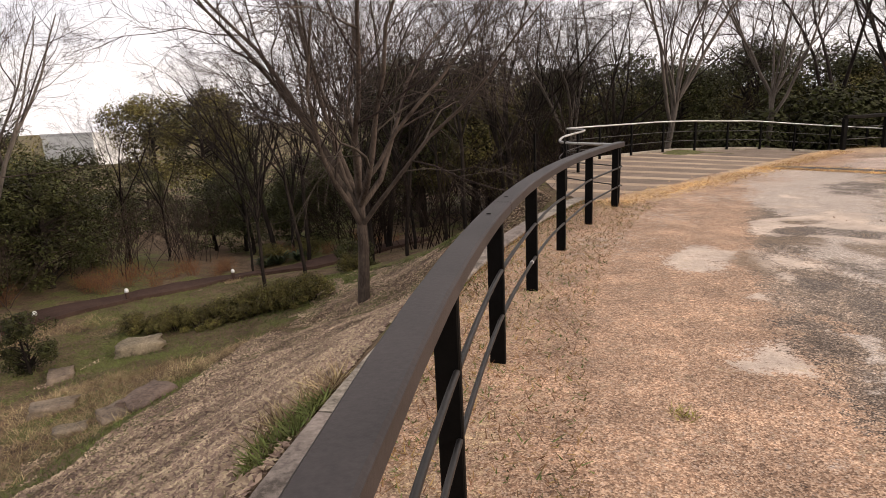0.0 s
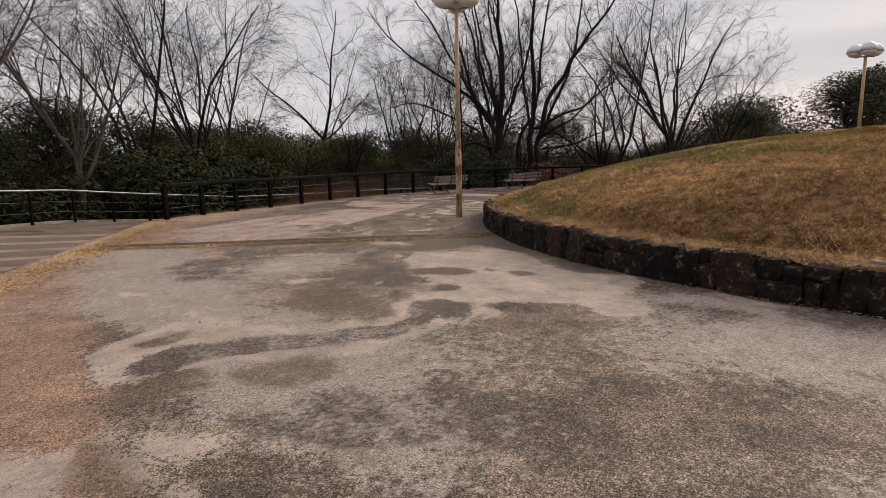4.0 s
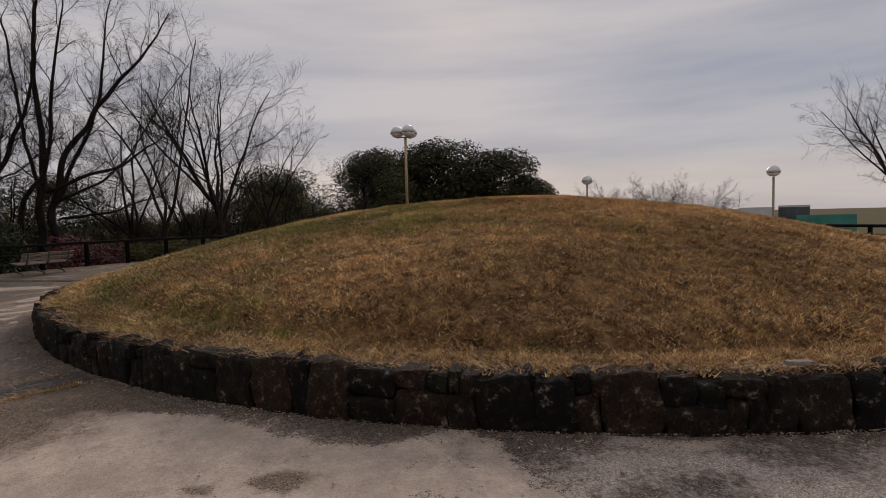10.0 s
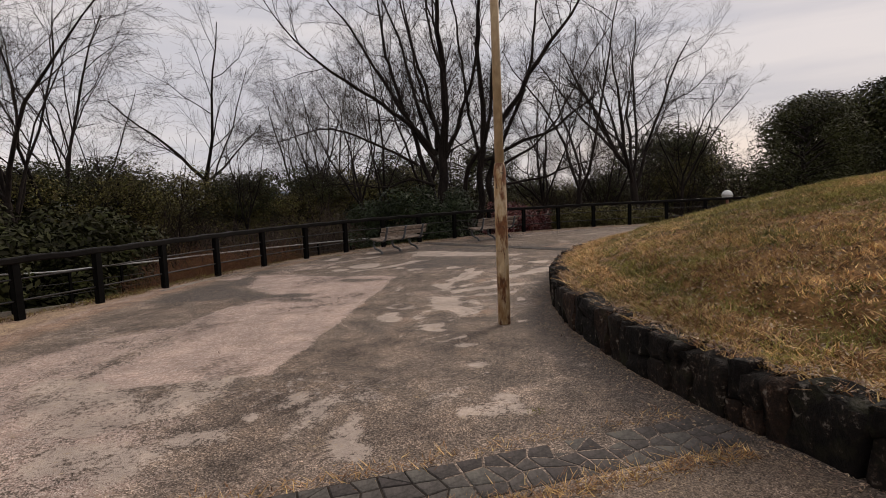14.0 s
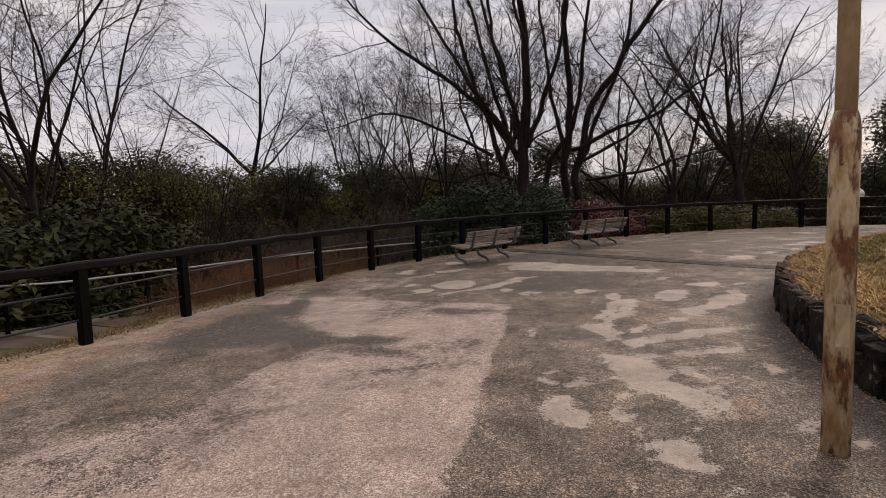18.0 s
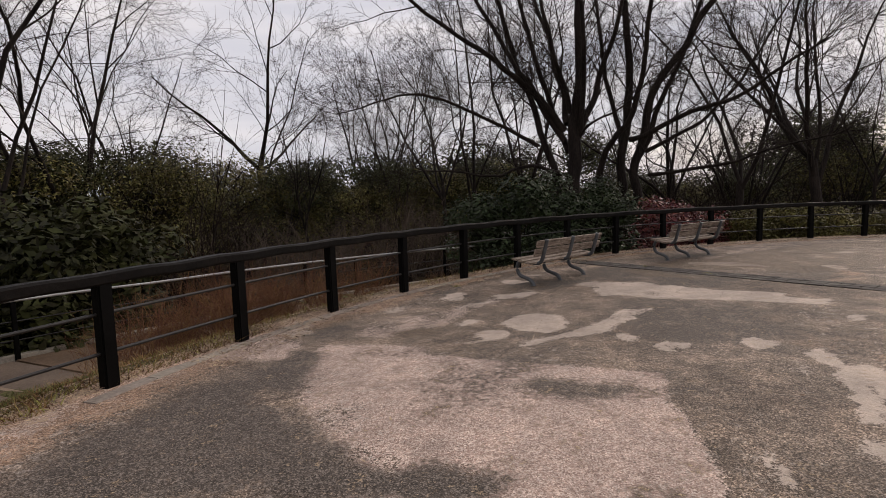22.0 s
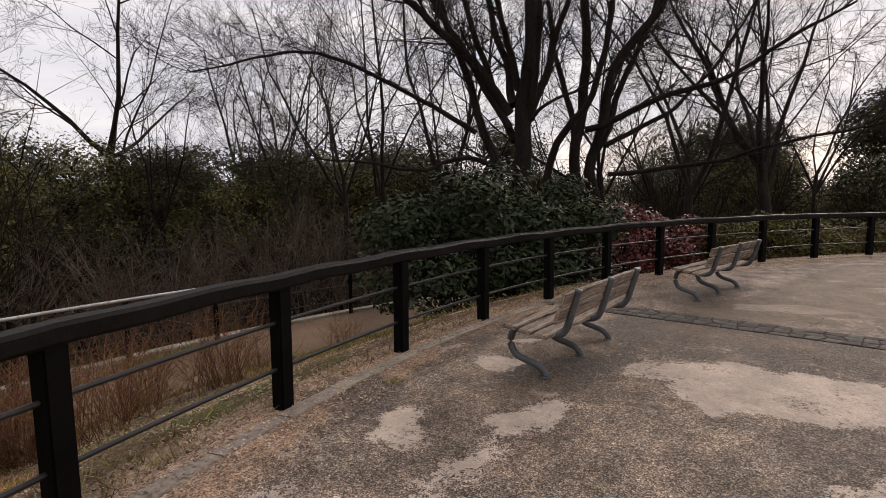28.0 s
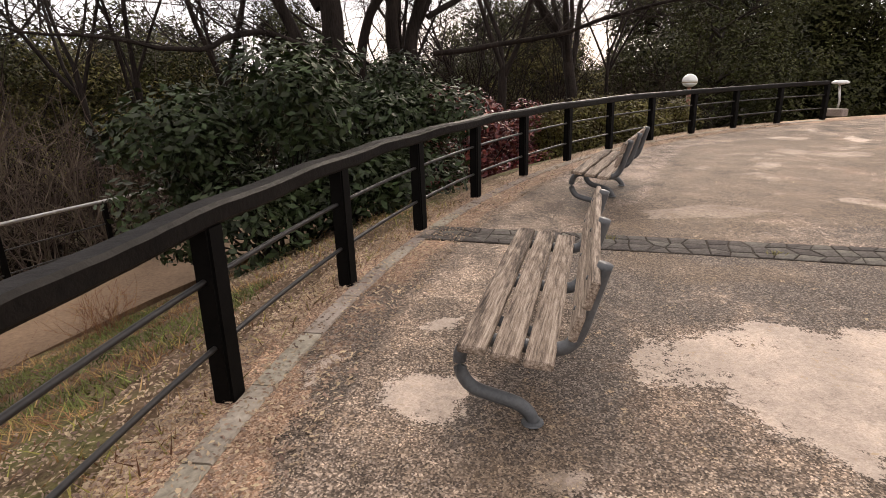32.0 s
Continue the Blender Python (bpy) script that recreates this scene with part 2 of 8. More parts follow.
def turf(name, dark, light):
    """Leaf litter with patches of thin green grass."""
    m, n, l, p = nodes_of(name)
    co = n.new("ShaderNodeTexCoord").outputs["Object"]
    big, mid, small = tex_noise(n, l, co, 0.22, 5, 0.6), tex_noise(n, l, co, 1.6, 6, 0.65), tex_noise(n, l, co, 16, 5, 0.7)
    f = calc(n, l, "ADD", calc(n, l, "MULTIPLY", mid, 0.45), calc(n, l, "MULTIPLY", small, 0.55))
    col = ramp(n, l, f, [(0.36, dark), (0.64, light)])
    green = ramp(n, l, small, [(0.35, (0.038, 0.052, 0.014)), (0.65, (0.15, 0.16, 0.05))])
    g = calc(n, l, "MULTIPLY", calc(n, l, "SUBTRACT", calc(n, l, "ADD", calc(n, l, "MULTIPLY", big, 0.6), calc(n, l, "MULTIPLY", mid, 0.4)), 0.475), 14, True)
    col = blend(n, l, calc(n, l, "MULTIPLY", g, 0.8), col, green)
    l.new(col, p.inputs["Base Color"])
    p.inputs["Roughness"].default_value = 0.95
    p.inputs["Specular IOR Level"].default_value = 0.1
    relief(n, l, p, small, 0.6, 0.03)
    return m


def mossy_stone():
    """Dark damp fieldstone with moss and pale lichen spots."""
    m, n, l, p = nodes_of("dark_mossy_stone")
    geo = n.new("ShaderNodeNewGeometry").outputs["Position"]
    a, b, c = tex_noise(n, l, geo, 3.5, 5, 0.6), tex_noise(n, l, geo, 11, 6, 0.7), tex_noise(n, l, geo, 42, 4, 0.7)
    rnd = n.new("ShaderNodeObjectInfo").outputs["Random"]
    col = ramp(n, l, calc(n, l, "ADD", calc(n, l, "MULTIPLY", b, 0.6), calc(n, l, "MULTIPLY", c, 0.4)), [(0.36, (0.003, 0.0023, 0.0018)), (0.53, (0.013, 0.0094, 0.007)), (0.68, (0.085, 0.063, 0.047))])
    tint = ramp(n, l, rnd, [(0.0, (0.4, 0.37, 0.33)), (0.6, (0.95, 0.86, 0.76)), (0.85, (1.8, 1.4, 1.15)), (1.0, (2.9, 2.2, 1.8))])
    mul = n.new("ShaderNodeMix")
    mul.data_type, mul.blend_type = "RGBA", "MULTIPLY"
    mul.inputs[0].default_value = 1
    l.new(col, mul.inputs[6])
    l.new(tint, mul.inputs[7])
    col = blend(n, l, calc(n, l, "MULTIPLY", calc(n, l, "SUBTRACT", a, 0.55), 5, True), mul.outputs[2], (0.03, 0.03, 0.012))
    col = blend(n, l, calc(n, l, "MULTIPLY", calc(n, l, "SUBTRACT", b, 0.6), 12, True), col, (0.2, 0.175, 0.145))
    l.new(col, p.inputs["Base Color"])
    p.inputs["Roughness"].default_value = 0.88
    p.inputs["Specular IOR Level"].default_value = 0.25
    relief(n, l, p, calc(n, l, "ADD", b, calc(n, l, "MULTIPLY", c, 0.5)), 1.0, 0.035)
    return m


M_PLAZA = plaza_material()
M_GROUND = turf("leaf_litter_ground", (0.042, 0.028, 0.018), (0.22, 0.152, 0.1))
M_MOUND = surface("dry_turf_soil", (0.03, 0.0165, 0.007), (0.36, 0.2, 0.085), 3.5, 22, 0.95, 0.9, 0.06, spec=0.05)
M_STRAW = surface("dry_grass_blades", (0.17, 0.086, 0.033), (0.9, 0.56, 0.275), 0.5, 7, 0.85, 0, 0, 0.62, spec=0.2)
M_GREEN = surface("green_grass_blades", (0.09, 0.085, 0.018), (0.36, 0.3, 0.075), 0.8, 5, 0.75, 0, 0, 0.4)
M_LAWN = surface("green_ground_cover", (0.042, 0.06, 0.016), (0.17, 0.18, 0.055), 0.9, 6, 0.8, 0, 0, 0.45, spec=0.2)
M_TANGRASS = surface("tan_dead_grass", (0.12, 0.08, 0.045), (0.45, 0.33, 0.2), 0.8, 5, 0.9, 0, 0, 0.5, spec=0.1)
M_LITTER = surface("fallen_leaves", (0.1, 0.062, 0.04), (0.5, 0.355, 0.245), 1.2, 6, 0.85, 0, 0, 0.5)
M_REDGRASS = surface("red_brown_dry_stems", (0.09, 0.038, 0.018), (0.32, 0.14, 0.06), 1.2, 6, 0.9, 0, 0, 0.4)
M_BARK = surface("grey_brown_bark", (0.007, 0.0052, 0.0044), (0.034, 0.0255, 0.021), 3, 30, 0.95, 0.9, 0.02, 0, 0, (1, 1, 0.25), 0.15)
M_BARKPALE = surface("pale_lichened_bark", (0.045, 0.036, 0.03), (0.15, 0.122, 0.1), 3, 26, 0.9, 0.8, 0.015, 0, 0, (1, 1, 0.3))
M_TWIG = surface("bare_twigs", (0.012, 0.009, 0.0076), (0.042, 0.032, 0.027), 2, 9, 0.95, 0, 0, 0.3, spec=0.1)
M_BARKGREY = surface("grey_brown_smooth_bark", (0.035, 0.026, 0.021), (0.13, 0.1, 0.083), 3, 26, 0.95, 0.7, 0.012, 0, 0, (1, 1, 0.3), 0.1)
M_TWIGPALE = surface("pale_grey_twigs", (0.03, 0.023, 0.02), (0.09, 0.07, 0.06), 2, 9, 0.95, 0, 0, 0.3, spec=0.1)
M_TWIGRED = surface("brown_brush_twigs", (0.008, 0.0052, 0.004), (0.036, 0.024, 0.018), 2, 9, 0.95, 0, 0, 0.3, spec=0.1)
M_LEAF = surface("dark_evergreen_leaves", (0.004, 0.0047, 0.0015), (0.072, 0.072, 0.021), 0.5, 6, 0.7, 0, 0, 0.5, spec=0.2)
M_LEAFSHRUB = surface("glossy_shrub_leaves", (0.007, 0.0115, 0.005), (0.044, 0.06, 0.021), 1.2, 9, 0.52, 0, 0, 0.5, spec=0.22)
M_LEAFOLIVE = surface("olive_evergreen_leaves", (0.006, 0.0063, 0.002), (0.21, 0.175, 0.055), 0.7, 6, 0.7, 0, 0, 0.45, spec=0.2)
M_LEAFRED = surface("red_winter_leaves", (0.05, 0.006, 0.007), (0.2, 0.024, 0.022), 1.5, 9, 0.5, 0, 0, 0.4)
M_STONE = mossy_stone()
M_MORTAR = surface("dark_damp_mortar", (0.008, 0.007, 0.006), (0.03, 0.024, 0.02), 3, 30, 0.95, 0.7, 0.02, spec=0.2)
M_BED = surface("gritty_joint_bed", (0.014, 0.011, 0.009), (0.06, 0.046, 0.036), 3, 40, 0.95, 0.6, 0.008, spec=0.15)
M_SLATE = surface("dark_slate_paving", (0.045, 0.04, 0.036), (0.15, 0.132, 0.116), 3, 40, 0.9, 0.5, 0.006, 0.3, spec=0.15)
M_RAILA = surface("brown_painted_rail", (0.016, 0.0125, 0.012), (0.04, 0.032, 0.031), 2.5, 60, 0.5, 0.25, 0.003, spec=0.3)
M_RAILB = surface("charred_timber_rail", (0.0014, 0.0011, 0.001), (0.011, 0.0083, 0.0068), 2.2, 24, 0.55, 0.7, 0.006, 0, 0, (1, 1, 1), 0.1)
M_POST = surface("black_painted_post", (0.0012, 0.0011, 0.001), (0.005, 0.0042, 0.0038), 4, 40, 0.65, 0.3, 0.003, spec=0.07)
M_CABLE = surface("dark_brown_rod", (0.004, 0.0032, 0.0028), (0.02, 0.016, 0.014), 4, 60, 0.5, 0.1, 0.002)
M_TAPE = surface("white_tie", (0.55, 0.54, 0.52), (0.75, 0.74, 0.72), 5, 40, 0.6, 0, 0)
M_GALV = surface("galvanised_tube", (0.36, 0.35, 0.34), (0.58, 0.57, 0.55), 3, 40, 0.42, 0.1, 0.002, 0, 0.5)
M_MOSSCONC = surface("mossy_dark_concrete", (0.07, 0.058, 0.044), (0.36, 0.31, 0.26), 4.5, 30, 0.95, 0.6, 0.01, 0.3)
M_DEADGRASS = surface("dead_brown_grass_blades", (0.07, 0.036, 0.016), (0.42, 0.245, 0.12), 0.9, 7, 0.9, 0, 0, 0.5, spec=0.1)
M_CONC = surface("weathered_concrete", (0.17, 0.14, 0.11), (0.42, 0.355, 0.29), 1.6, 26, 0.9, 0.5, 0.008, 0.15)
M_EDGE = surface("sandy_step_edging", (0.22, 0.152, 0.1), (0.44, 0.325, 0.225), 1.2, 30, 0.9, 0.4, 0.006)
M_STEP = surface("brown_aggregate_tread", (0.09, 0.062, 0.044), (0.25, 0.18, 0.13), 1.0, 45, 0.9, 0.5, 0.006)
M_DIRT = surface("brown_dirt_path", (0.1, 0.06, 0.034), (0.23, 0.147, 0.088), 0.7, 22, 0.95, 0.5, 0.012)
M_DARKPATH = surface("dark_brown_footpath", (0.04, 0.024, 0.02), (0.09, 0.057, 0.046), 0.8, 22, 0.95, 0.4, 0.01, spec=0.05)
M_POLE = surface("peeling_beige_paint", (0.3, 0.2, 0.1), (0.56, 0.41, 0.24), 3.2, 22, 0.6, 0.35, 0.004, 0, 0, (1, 1, 0.5))
M_GLOBE = surface("white_lamp_glass", (0.62, 0.62, 0.61), (0.78, 0.78, 0.77), 3, 9, 0.3, 0, 0)
M_LAMPRIM = surface("yellowed_lamp_rim", (0.22, 0.18, 0.12), (0.36, 0.3, 0.22), 4, 30, 0.55, 0.2, 0.002)
def weathered_board():
    """Grey-brown bench timber: raised pale fibres, dark rotted and wet patches."""
    m, n, l, p = nodes_of("weathered_bench_board")
    co = n.new("ShaderNodeTexCoord").outputs["Object"]
    mp = n.new("ShaderNodeMapping")
    mp.inputs["Scale"].default_value = (1.6, 30, 30)
    l.new(co, mp.inputs["Vector"])
    fibre = tex_noise(n, l, mp.outputs[0], 3.0, 6, 0.7)
    mq = n.new("ShaderNodeMapping")
    mq.inputs["Scale"].default_value = (1.1, 8, 8)
    l.new(co, mq.inputs["Vector"])
    rot = tex_noise(n, l, mq.outputs[0], 1.6, 7, 0.75)
    rnd = n.new("ShaderNodeObjectInfo").outputs["Random"]
    col = ramp(n, l, fibre, [(0.34, (0.07, 0.049, 0.036)), (0.46, (0.2, 0.15, 0.114)), (0.57, (0.33, 0.262, 0.207)), (0.7, (0.48, 0.405, 0.335))])
    f = calc(n, l, "MULTIPLY", calc(n, l, "SUBTRACT", calc(n, l, "ADD", rot, calc(n, l, "MULTIPLY", rnd, 0.12)), 0.59), 9, True)
    col = blend(n, l, calc(n, l, "MULTIPLY", f, 0.85), col, ramp(n, l, fibre, [(0.4, (0.014, 0.009, 0.007)), (0.65, (0.09, 0.06, 0.043))]))
    l.new(col, p.inputs["Base Color"])
    p.inputs["Roughness"].default_value = 0.85
    p.inputs["Specular IOR Level"].default_value = 0.3
    relief(n, l, p, fibre, 1.0, 0.006)
    return m


M_BENCHWOOD = weathered_board()
M_IRON = surface("grey_painted_iron", (0.045, 0.048, 0.052), (0.1, 0.105, 0.11), 6, 50, 0.5, 0.25, 0.002)
M_WHITE = surface("dull_white_panel", (0.55, 0.55, 0.54), (0.75, 0.75, 0.74), 0.2, 3, 0.7, 0, 0)
M_FACADE = surface("pale_facade", (0.42, 0.42, 0.42), (0.6, 0.6, 0.6), 0.1, 1, 0.8, 0, 0)
M_WINDOW = surface("dark_window", (0.03, 0.035, 0.04), (0.08, 0.09, 0.1), 0.3, 2, 0.15, 0, 0)
M_NET = surface("green_safety_net", (0.02, 0.13, 0.1), (0.05, 0.26, 0.2), 0.5, 6, 0.8, 0, 0)
# distance haze is painted as this blue base colour
M_HILL = surface("haze_tinted_hill", (0.13, 0.17, 0.23), (0.18, 0.22, 0.29), 0.003, 0.03, 1.0, 0, 0)


def rust_pole():
    m, n, l, p = nodes_of("rusted_beige_pole")
    co = n.new("ShaderNodeTexCoord").outputs["Object"]
    mp = n.new("ShaderNodeMapping")
    mp.inputs["Scale"].default_value = (1, 1, 0.35)
    l.new(co, mp.inputs["Vector"])
    a = tex_noise(n, l, mp.outputs[0], 7, 6, 0.7)
    b = tex_noise(n, l, mp.outputs[0], 5.5, 7, 0.7)
    col = ramp(n, l, a, [(0.38, (0.36, 0.2, 0.085)), (0.48, (0.52, 0.37, 0.2)), (0.53, (0.6, 0.47, 0.31)), (0.64, (0.46, 0.31, 0.16))])
    col = blend(n, l, calc(n, l, "MULTIPLY", calc(n, l, "SUBTRACT", b, 0.475), 14, True), col, ramp(n, l, tex_noise(n, l, co, 16, 5, 0.7), [(0.35, (0.1, 0.034, 0.014)), (0.65, (0.27, 0.115, 0.045))]))
    col = blend(n, l, calc(n, l, "MULTIPLY", calc(n, l, "SUBTRACT", tex_noise(n, l, co, 4.4, 6, 0.75), 0.6), 16, True), col, (0.022, 0.01, 0.006))
    l.new(col, p.inputs["Base Color"])
    p.inputs["Roughness"].default_value = 0.7
    relief(n, l, p, b, 0.5, 0.004)
    return m


M_RUST = rust_pole()


# ---- building helpers ----
def raw_mesh(name, verts, faces, mats, smooth=False):
    me = bpy.data.meshes.new(name)
    me.from_pydata([tuple(v) for v in verts] if not isinstance(verts, np.ndarray) else verts.tolist(), [], faces if isinstance(faces, list) else faces.tolist())
    for m in (mats if isinstance(mats, (list, tuple)) else [mats]):
        me.materials.append(m)
    if smooth:
        me.polygons.foreach_set("use_smooth", [True] * len(me.polygons))
    me.update()
    return me


def thing(name, data, at, label, category, group="", kind=""):
    ob = new(name, data)
    ob.matrix_world = at if isinstance(at, Matrix) else Matrix.Translation(at)
    return tagged(ob, label, category, group, kind)


def link_part(name, me, parent, label="", m=None):
    ob = new(name, me)
    ob.parent = parent
    if m is not None:
        ob.matrix_local = m
    if label:
        tagged(ob, label)
    return ob


def part(name, bm, material, parent, label="", smooth=False, m=None):
    me = bpy.data.meshes.new(name)
    bm.to_mesh(me)
    bm.free()
    me.materials.append(material)
    if smooth:
        me.polygons.foreach_set("use_smooth", [True] * len(me.polygons))
    return link_part(name, me, parent, label, m)


def box(sx, sy, sz, at=(0, 0, 0), bevel=0.0, segments=1, turn=None):
    bm = bmesh.new()
    bmesh.ops.create_cube(bm, size=1, matrix=Matrix.Diagonal((sx, sy, sz, 1)))
    if bevel:
        bmesh.ops.bevel(bm, geom=bm.edges[:], offset=bevel, segments=segments, affect="EDGES")
    if turn is not None:
        bmesh.ops.transform(bm, matrix=turn, verts=bm.verts)
    bmesh.ops.translate(bm, vec=at, verts=bm.verts)
    return bm


def sweep(points, radii, sides=8, cap=True, flat=1.0):
    """Verts and faces of a tube along points; flat squeezes it upwards."""
    P = np.asarray(points, float)
    radii = np.broadcast_to(np.asarray(radii, float), (len(P),))
    T = np.gradient(P, axis=0)
    T /= np.linalg.norm(T, axis=1)[:, None] + 1e-9
    ref = np.array([0.0, 0, 1]) if abs(T[:, 2]).mean() < 0.8 else np.array([1.0, 0, 0])
    A = np.cross(T, ref)
    A /= np.linalg.norm(A, axis=1)[:, None] + 1e-9
    B = np.cross(A, T)
    ang = np.linspace(0, 2 * np.pi, sides, endpoint=False) + np.pi / sides
    V = P[:, None] + radii[:, None, None] * (np.cos(ang)[None, :, None] * A[:, None] + flat * np.sin(ang)[None, :, None] * B[:, None])
    F = [(i * sides + j, i * sides + (j + 1) % sides, (i + 1) * sides + (j + 1) % sides, (i + 1) * sides + j) for i in range(len(P) - 1) for j in range(sides)]
    if cap:
        F += [tuple(range(sides))[::-1], tuple(range((len(P) - 1) * sides, len(P) * sides))]
    return V.reshape(-1, 3), F


def tube(name, points, radii, material, parent, sides=8, label="", smooth=True, flat=1.0):
    v, f = sweep(points, radii, sides, True, flat)
    return link_part(name, raw_mesh(name, v, f, material, smooth), parent, label)


def lathe(profile, sides=20):
    V, F = [], []
    for r, z in profile:
        V += [(r * math.cos(2 * math.pi * k / sides), r * math.sin(2 * math.pi * k / sides), z) for k in range(sides)]
    for i in range(len(profile) - 1):
        for k in range(sides):
            F.append((i * sides + k, i * sides + (k + 1) % sides, (i + 1) * sides + (k + 1) % sides, (i + 1) * sides + k))
    F += [tuple(range(sides))[::-1], tuple(range((len(profile) - 1) * sides, len(profile) * sides))]
    return V, F


def empty(name, at, label, category, group="", kind=""):
    return thing(name, None, at, label, category, group, kind)


def smoothstep(a, b, x):
    t = np.clip((x - a) / (b - a), 0, 1)
    return t * t * (3 - 2 * t)


def value_noise(x, y, scale, seed=0):
    """Smooth noise in -1..1 on arrays."""
    x, y = np.asarray(x) * scale + seed * 17.3, np.asarray(y) * scale - seed * 9.1
    xi, yi = np.floor(x), np.floor(y)
    u, v = x - xi, y - yi
    u, v = u * u * (3 - 2 * u), v * v * (3 - 2 * v)

    def h(a, b):
        s = np.sin(a * 127.1 + b * 311.7 + seed * 74.7) * 43758.5453
        return (s - np.floor(s)) * 2 - 1
    return (h(xi, yi) * (1 - u) + h(xi + 1, yi) * u) * (1 - v) + (h(xi, yi + 1) * (1 - u) + h(xi + 1, yi + 1) * u) * v


# ---- plan ----
AX, AY, AR = 19.82, -2.03, 20.22     # circle of the brown railing
BX, BY, BR = 17.6, 0.42, 15.59       # circle of the black railing
MX, MY, MR = 17.35, -1.39, 10.1      # stone wall of the mound
WALL = 0.42


def on_circle(cx, cy, r, deg):
    return (cx + r * math.cos(radians(deg)), cy + r * math.sin(radians(deg)))


EDGE = [on_circle(AX, AY, AR + 0.62, a) for a in np.arange(290, 148, -2.0)]
EDGE += [(2.55, 9.3), (4.2, 10.6), (6.6, 12.7), (8.9, 14.6), (10.9, 16.2), (12.4, 16.4), (13.6, 16.36), (14.9, 16.28)]
EDGE += [on_circle(BX, BY, BR + 0.24, a) for a in np.arange(96, -71, -2.0)]
EDGE = np.array(EDGE)


def edge_radius(cx, cy):
    """Distance of the plaza's edge from a centre, by angle in degrees 0..360."""
    a = np.degrees(np.arctan2(EDGE[:, 1] - cy, EDGE[:, 0] - cx)) % 360
    r = np.hypot(EDGE[:, 0] - cx, EDGE[:, 1] - cy)
    o = np.argsort(a)
    a, r = a[o], r[o]
    return np.concatenate([a - 360, a, a + 360]), np.tile(r, 3)


EB, EM = edge_radius(BX, BY), edge_radius(MX, MY)


def path_height(deg):
    """Height of the lower path by its angle round the black railing's centre."""
    return np.interp(deg, [-80, 20, 60, 80, 88, 98, 108, 118, 128, 150], [-1.6, -1.25, -1.1, -1.02, -0.92, -0.58, -0.22, -0.04, -0.02, 0.0])


def path_inner(deg):
    return np.interp(deg, [-80, 60, 84, 98, 112, 130, 150], [19.3, 19.2, 19.0, 18.3, 17.3, 15.9, 16.9])


def path_outer(deg):
    return np.interp(deg, [-80, 100, 128, 138, 146, 152], [21.0, 21.0, 21.0, 20.3, 18.6, 17.0])


def ground_height(x, y):
    x, y = np.asarray(x, float), np.asarray(y, float)
    rho = np.hypot(x - BX, y - BY)
    deg = np.degrees(np.arctan2(y - BY, x - BX))
    deg = np.where(deg < -90, deg + 360, deg)
    rb = np.interp(deg, *EB)
    ri, ro, zp = np.maximum(path_inner(deg), rb + 0.15), path_outer(deg), path_height(deg)
    bank = zp * np.clip((rho - rb - 0.3) / np.maximum(ri - rb - 0.4, 0.2), 0, 1)
    out = np.maximum(rho - ro - 0.35, 0)
    hb = np.where(rho < ro + 0.35, np.minimum(bank, 0) - 0.05, zp - 0.05 - 5.0 * (1 - np.exp(-out / np.interp(deg, [90, 115], [11.0, 5.5]))))
    d = np.maximum(rho - np.where(deg < 153, np.maximum(rb, ro), rb) - 0.3, 0)
    ha = -4.3 * (1 - np.exp(-((d / 5.0) ** 1.1))) - 0.06 - 4.0 * smoothstep(45, 75, rho)
    w = smoothstep(134, 146, deg)
    h = hb * (1 - w) + ha * w
    h = h - 3.0 * smoothstep(55, 160, rho) - 8.0 * smoothstep(200, 900, rho)
    far = np.clip((rho - rb) / 6, 0, 1)
    h = h + far * (0.12 * value_noise(x, y, 0.35, 1) + 0.05 * value_noise(x, y, 1.3, 2))
    return np.where(rho < rb - 0.05, -0.35, h)


def ground_z(x, y):
    return float(ground_height(x, y))


def build_ground():
    degs = np.concatenate([np.arange(-90, 20, 4.0), np.arange(20, 190, 0.75), np.arange(190, 270, 4.0)])
    rad = np.concatenate([[0, 8, 13], np.arange(14.5, 34, 0.3), np.arange(34, 70, 1.5), np.geomspace(72, 4500, 26)])
    D, R = np.meshgrid(np.radians(degs), rad, indexing="ij")
    X, Y = BX + R * np.cos(D), BY + R * np.sin(D)
    V = np.stack([X, Y, ground_height(X, Y)], -1).reshape(-1, 3)
    a, b = len(degs), len(rad)
    i, j = np.meshgrid(np.arange(a), np.arange(b - 1), indexing="ij")
    k = (i + 1) % a
    F = np.stack([i * b + j, i * b + j + 1, k * b + j + 1, k * b + j], -1).reshape(-1, 4)
    me = raw_mesh("ground", V, F, M_GROUND, True)
    thing("ground", me, (0, 0, 0), "sloping woodland ground covered in brown leaf litter", "ground", "", "structure")


def seg_dist(x, y, a, b):
    dx, dy = b[0] - a[0], b[1] - a[1]
    t = np.clip(((x - a[0]) * dx + (y - a[1]) * dy) / (dx * dx + dy * dy), 0, 1)
    return np.hypot(x - a[0] - t * dx, y - a[1] - t * dy)


def poly_field(x, y, pts, soft):
    """1 inside a polygon, 0 outside, with a ramp of that width."""
    inside = np.zeros(x.shape, bool)
    d = np.full(x.shape, 1e9)
    n = len(pts)
    for k in range(n):
        a, b = pts[k], pts[(k + 1) % n]
        d = np.minimum(d, seg_dist(x, y, a, b))
        cross = ((a[1] > y) != (b[1] > y)) & (x < (b[0] - a[0]) * (y - a[1]) / (b[1] - a[1] + 1e-12) + a[0])
        inside ^= cross
    return np.clip(0.5 + np.where(inside, d, -d) / soft, 0, 1)


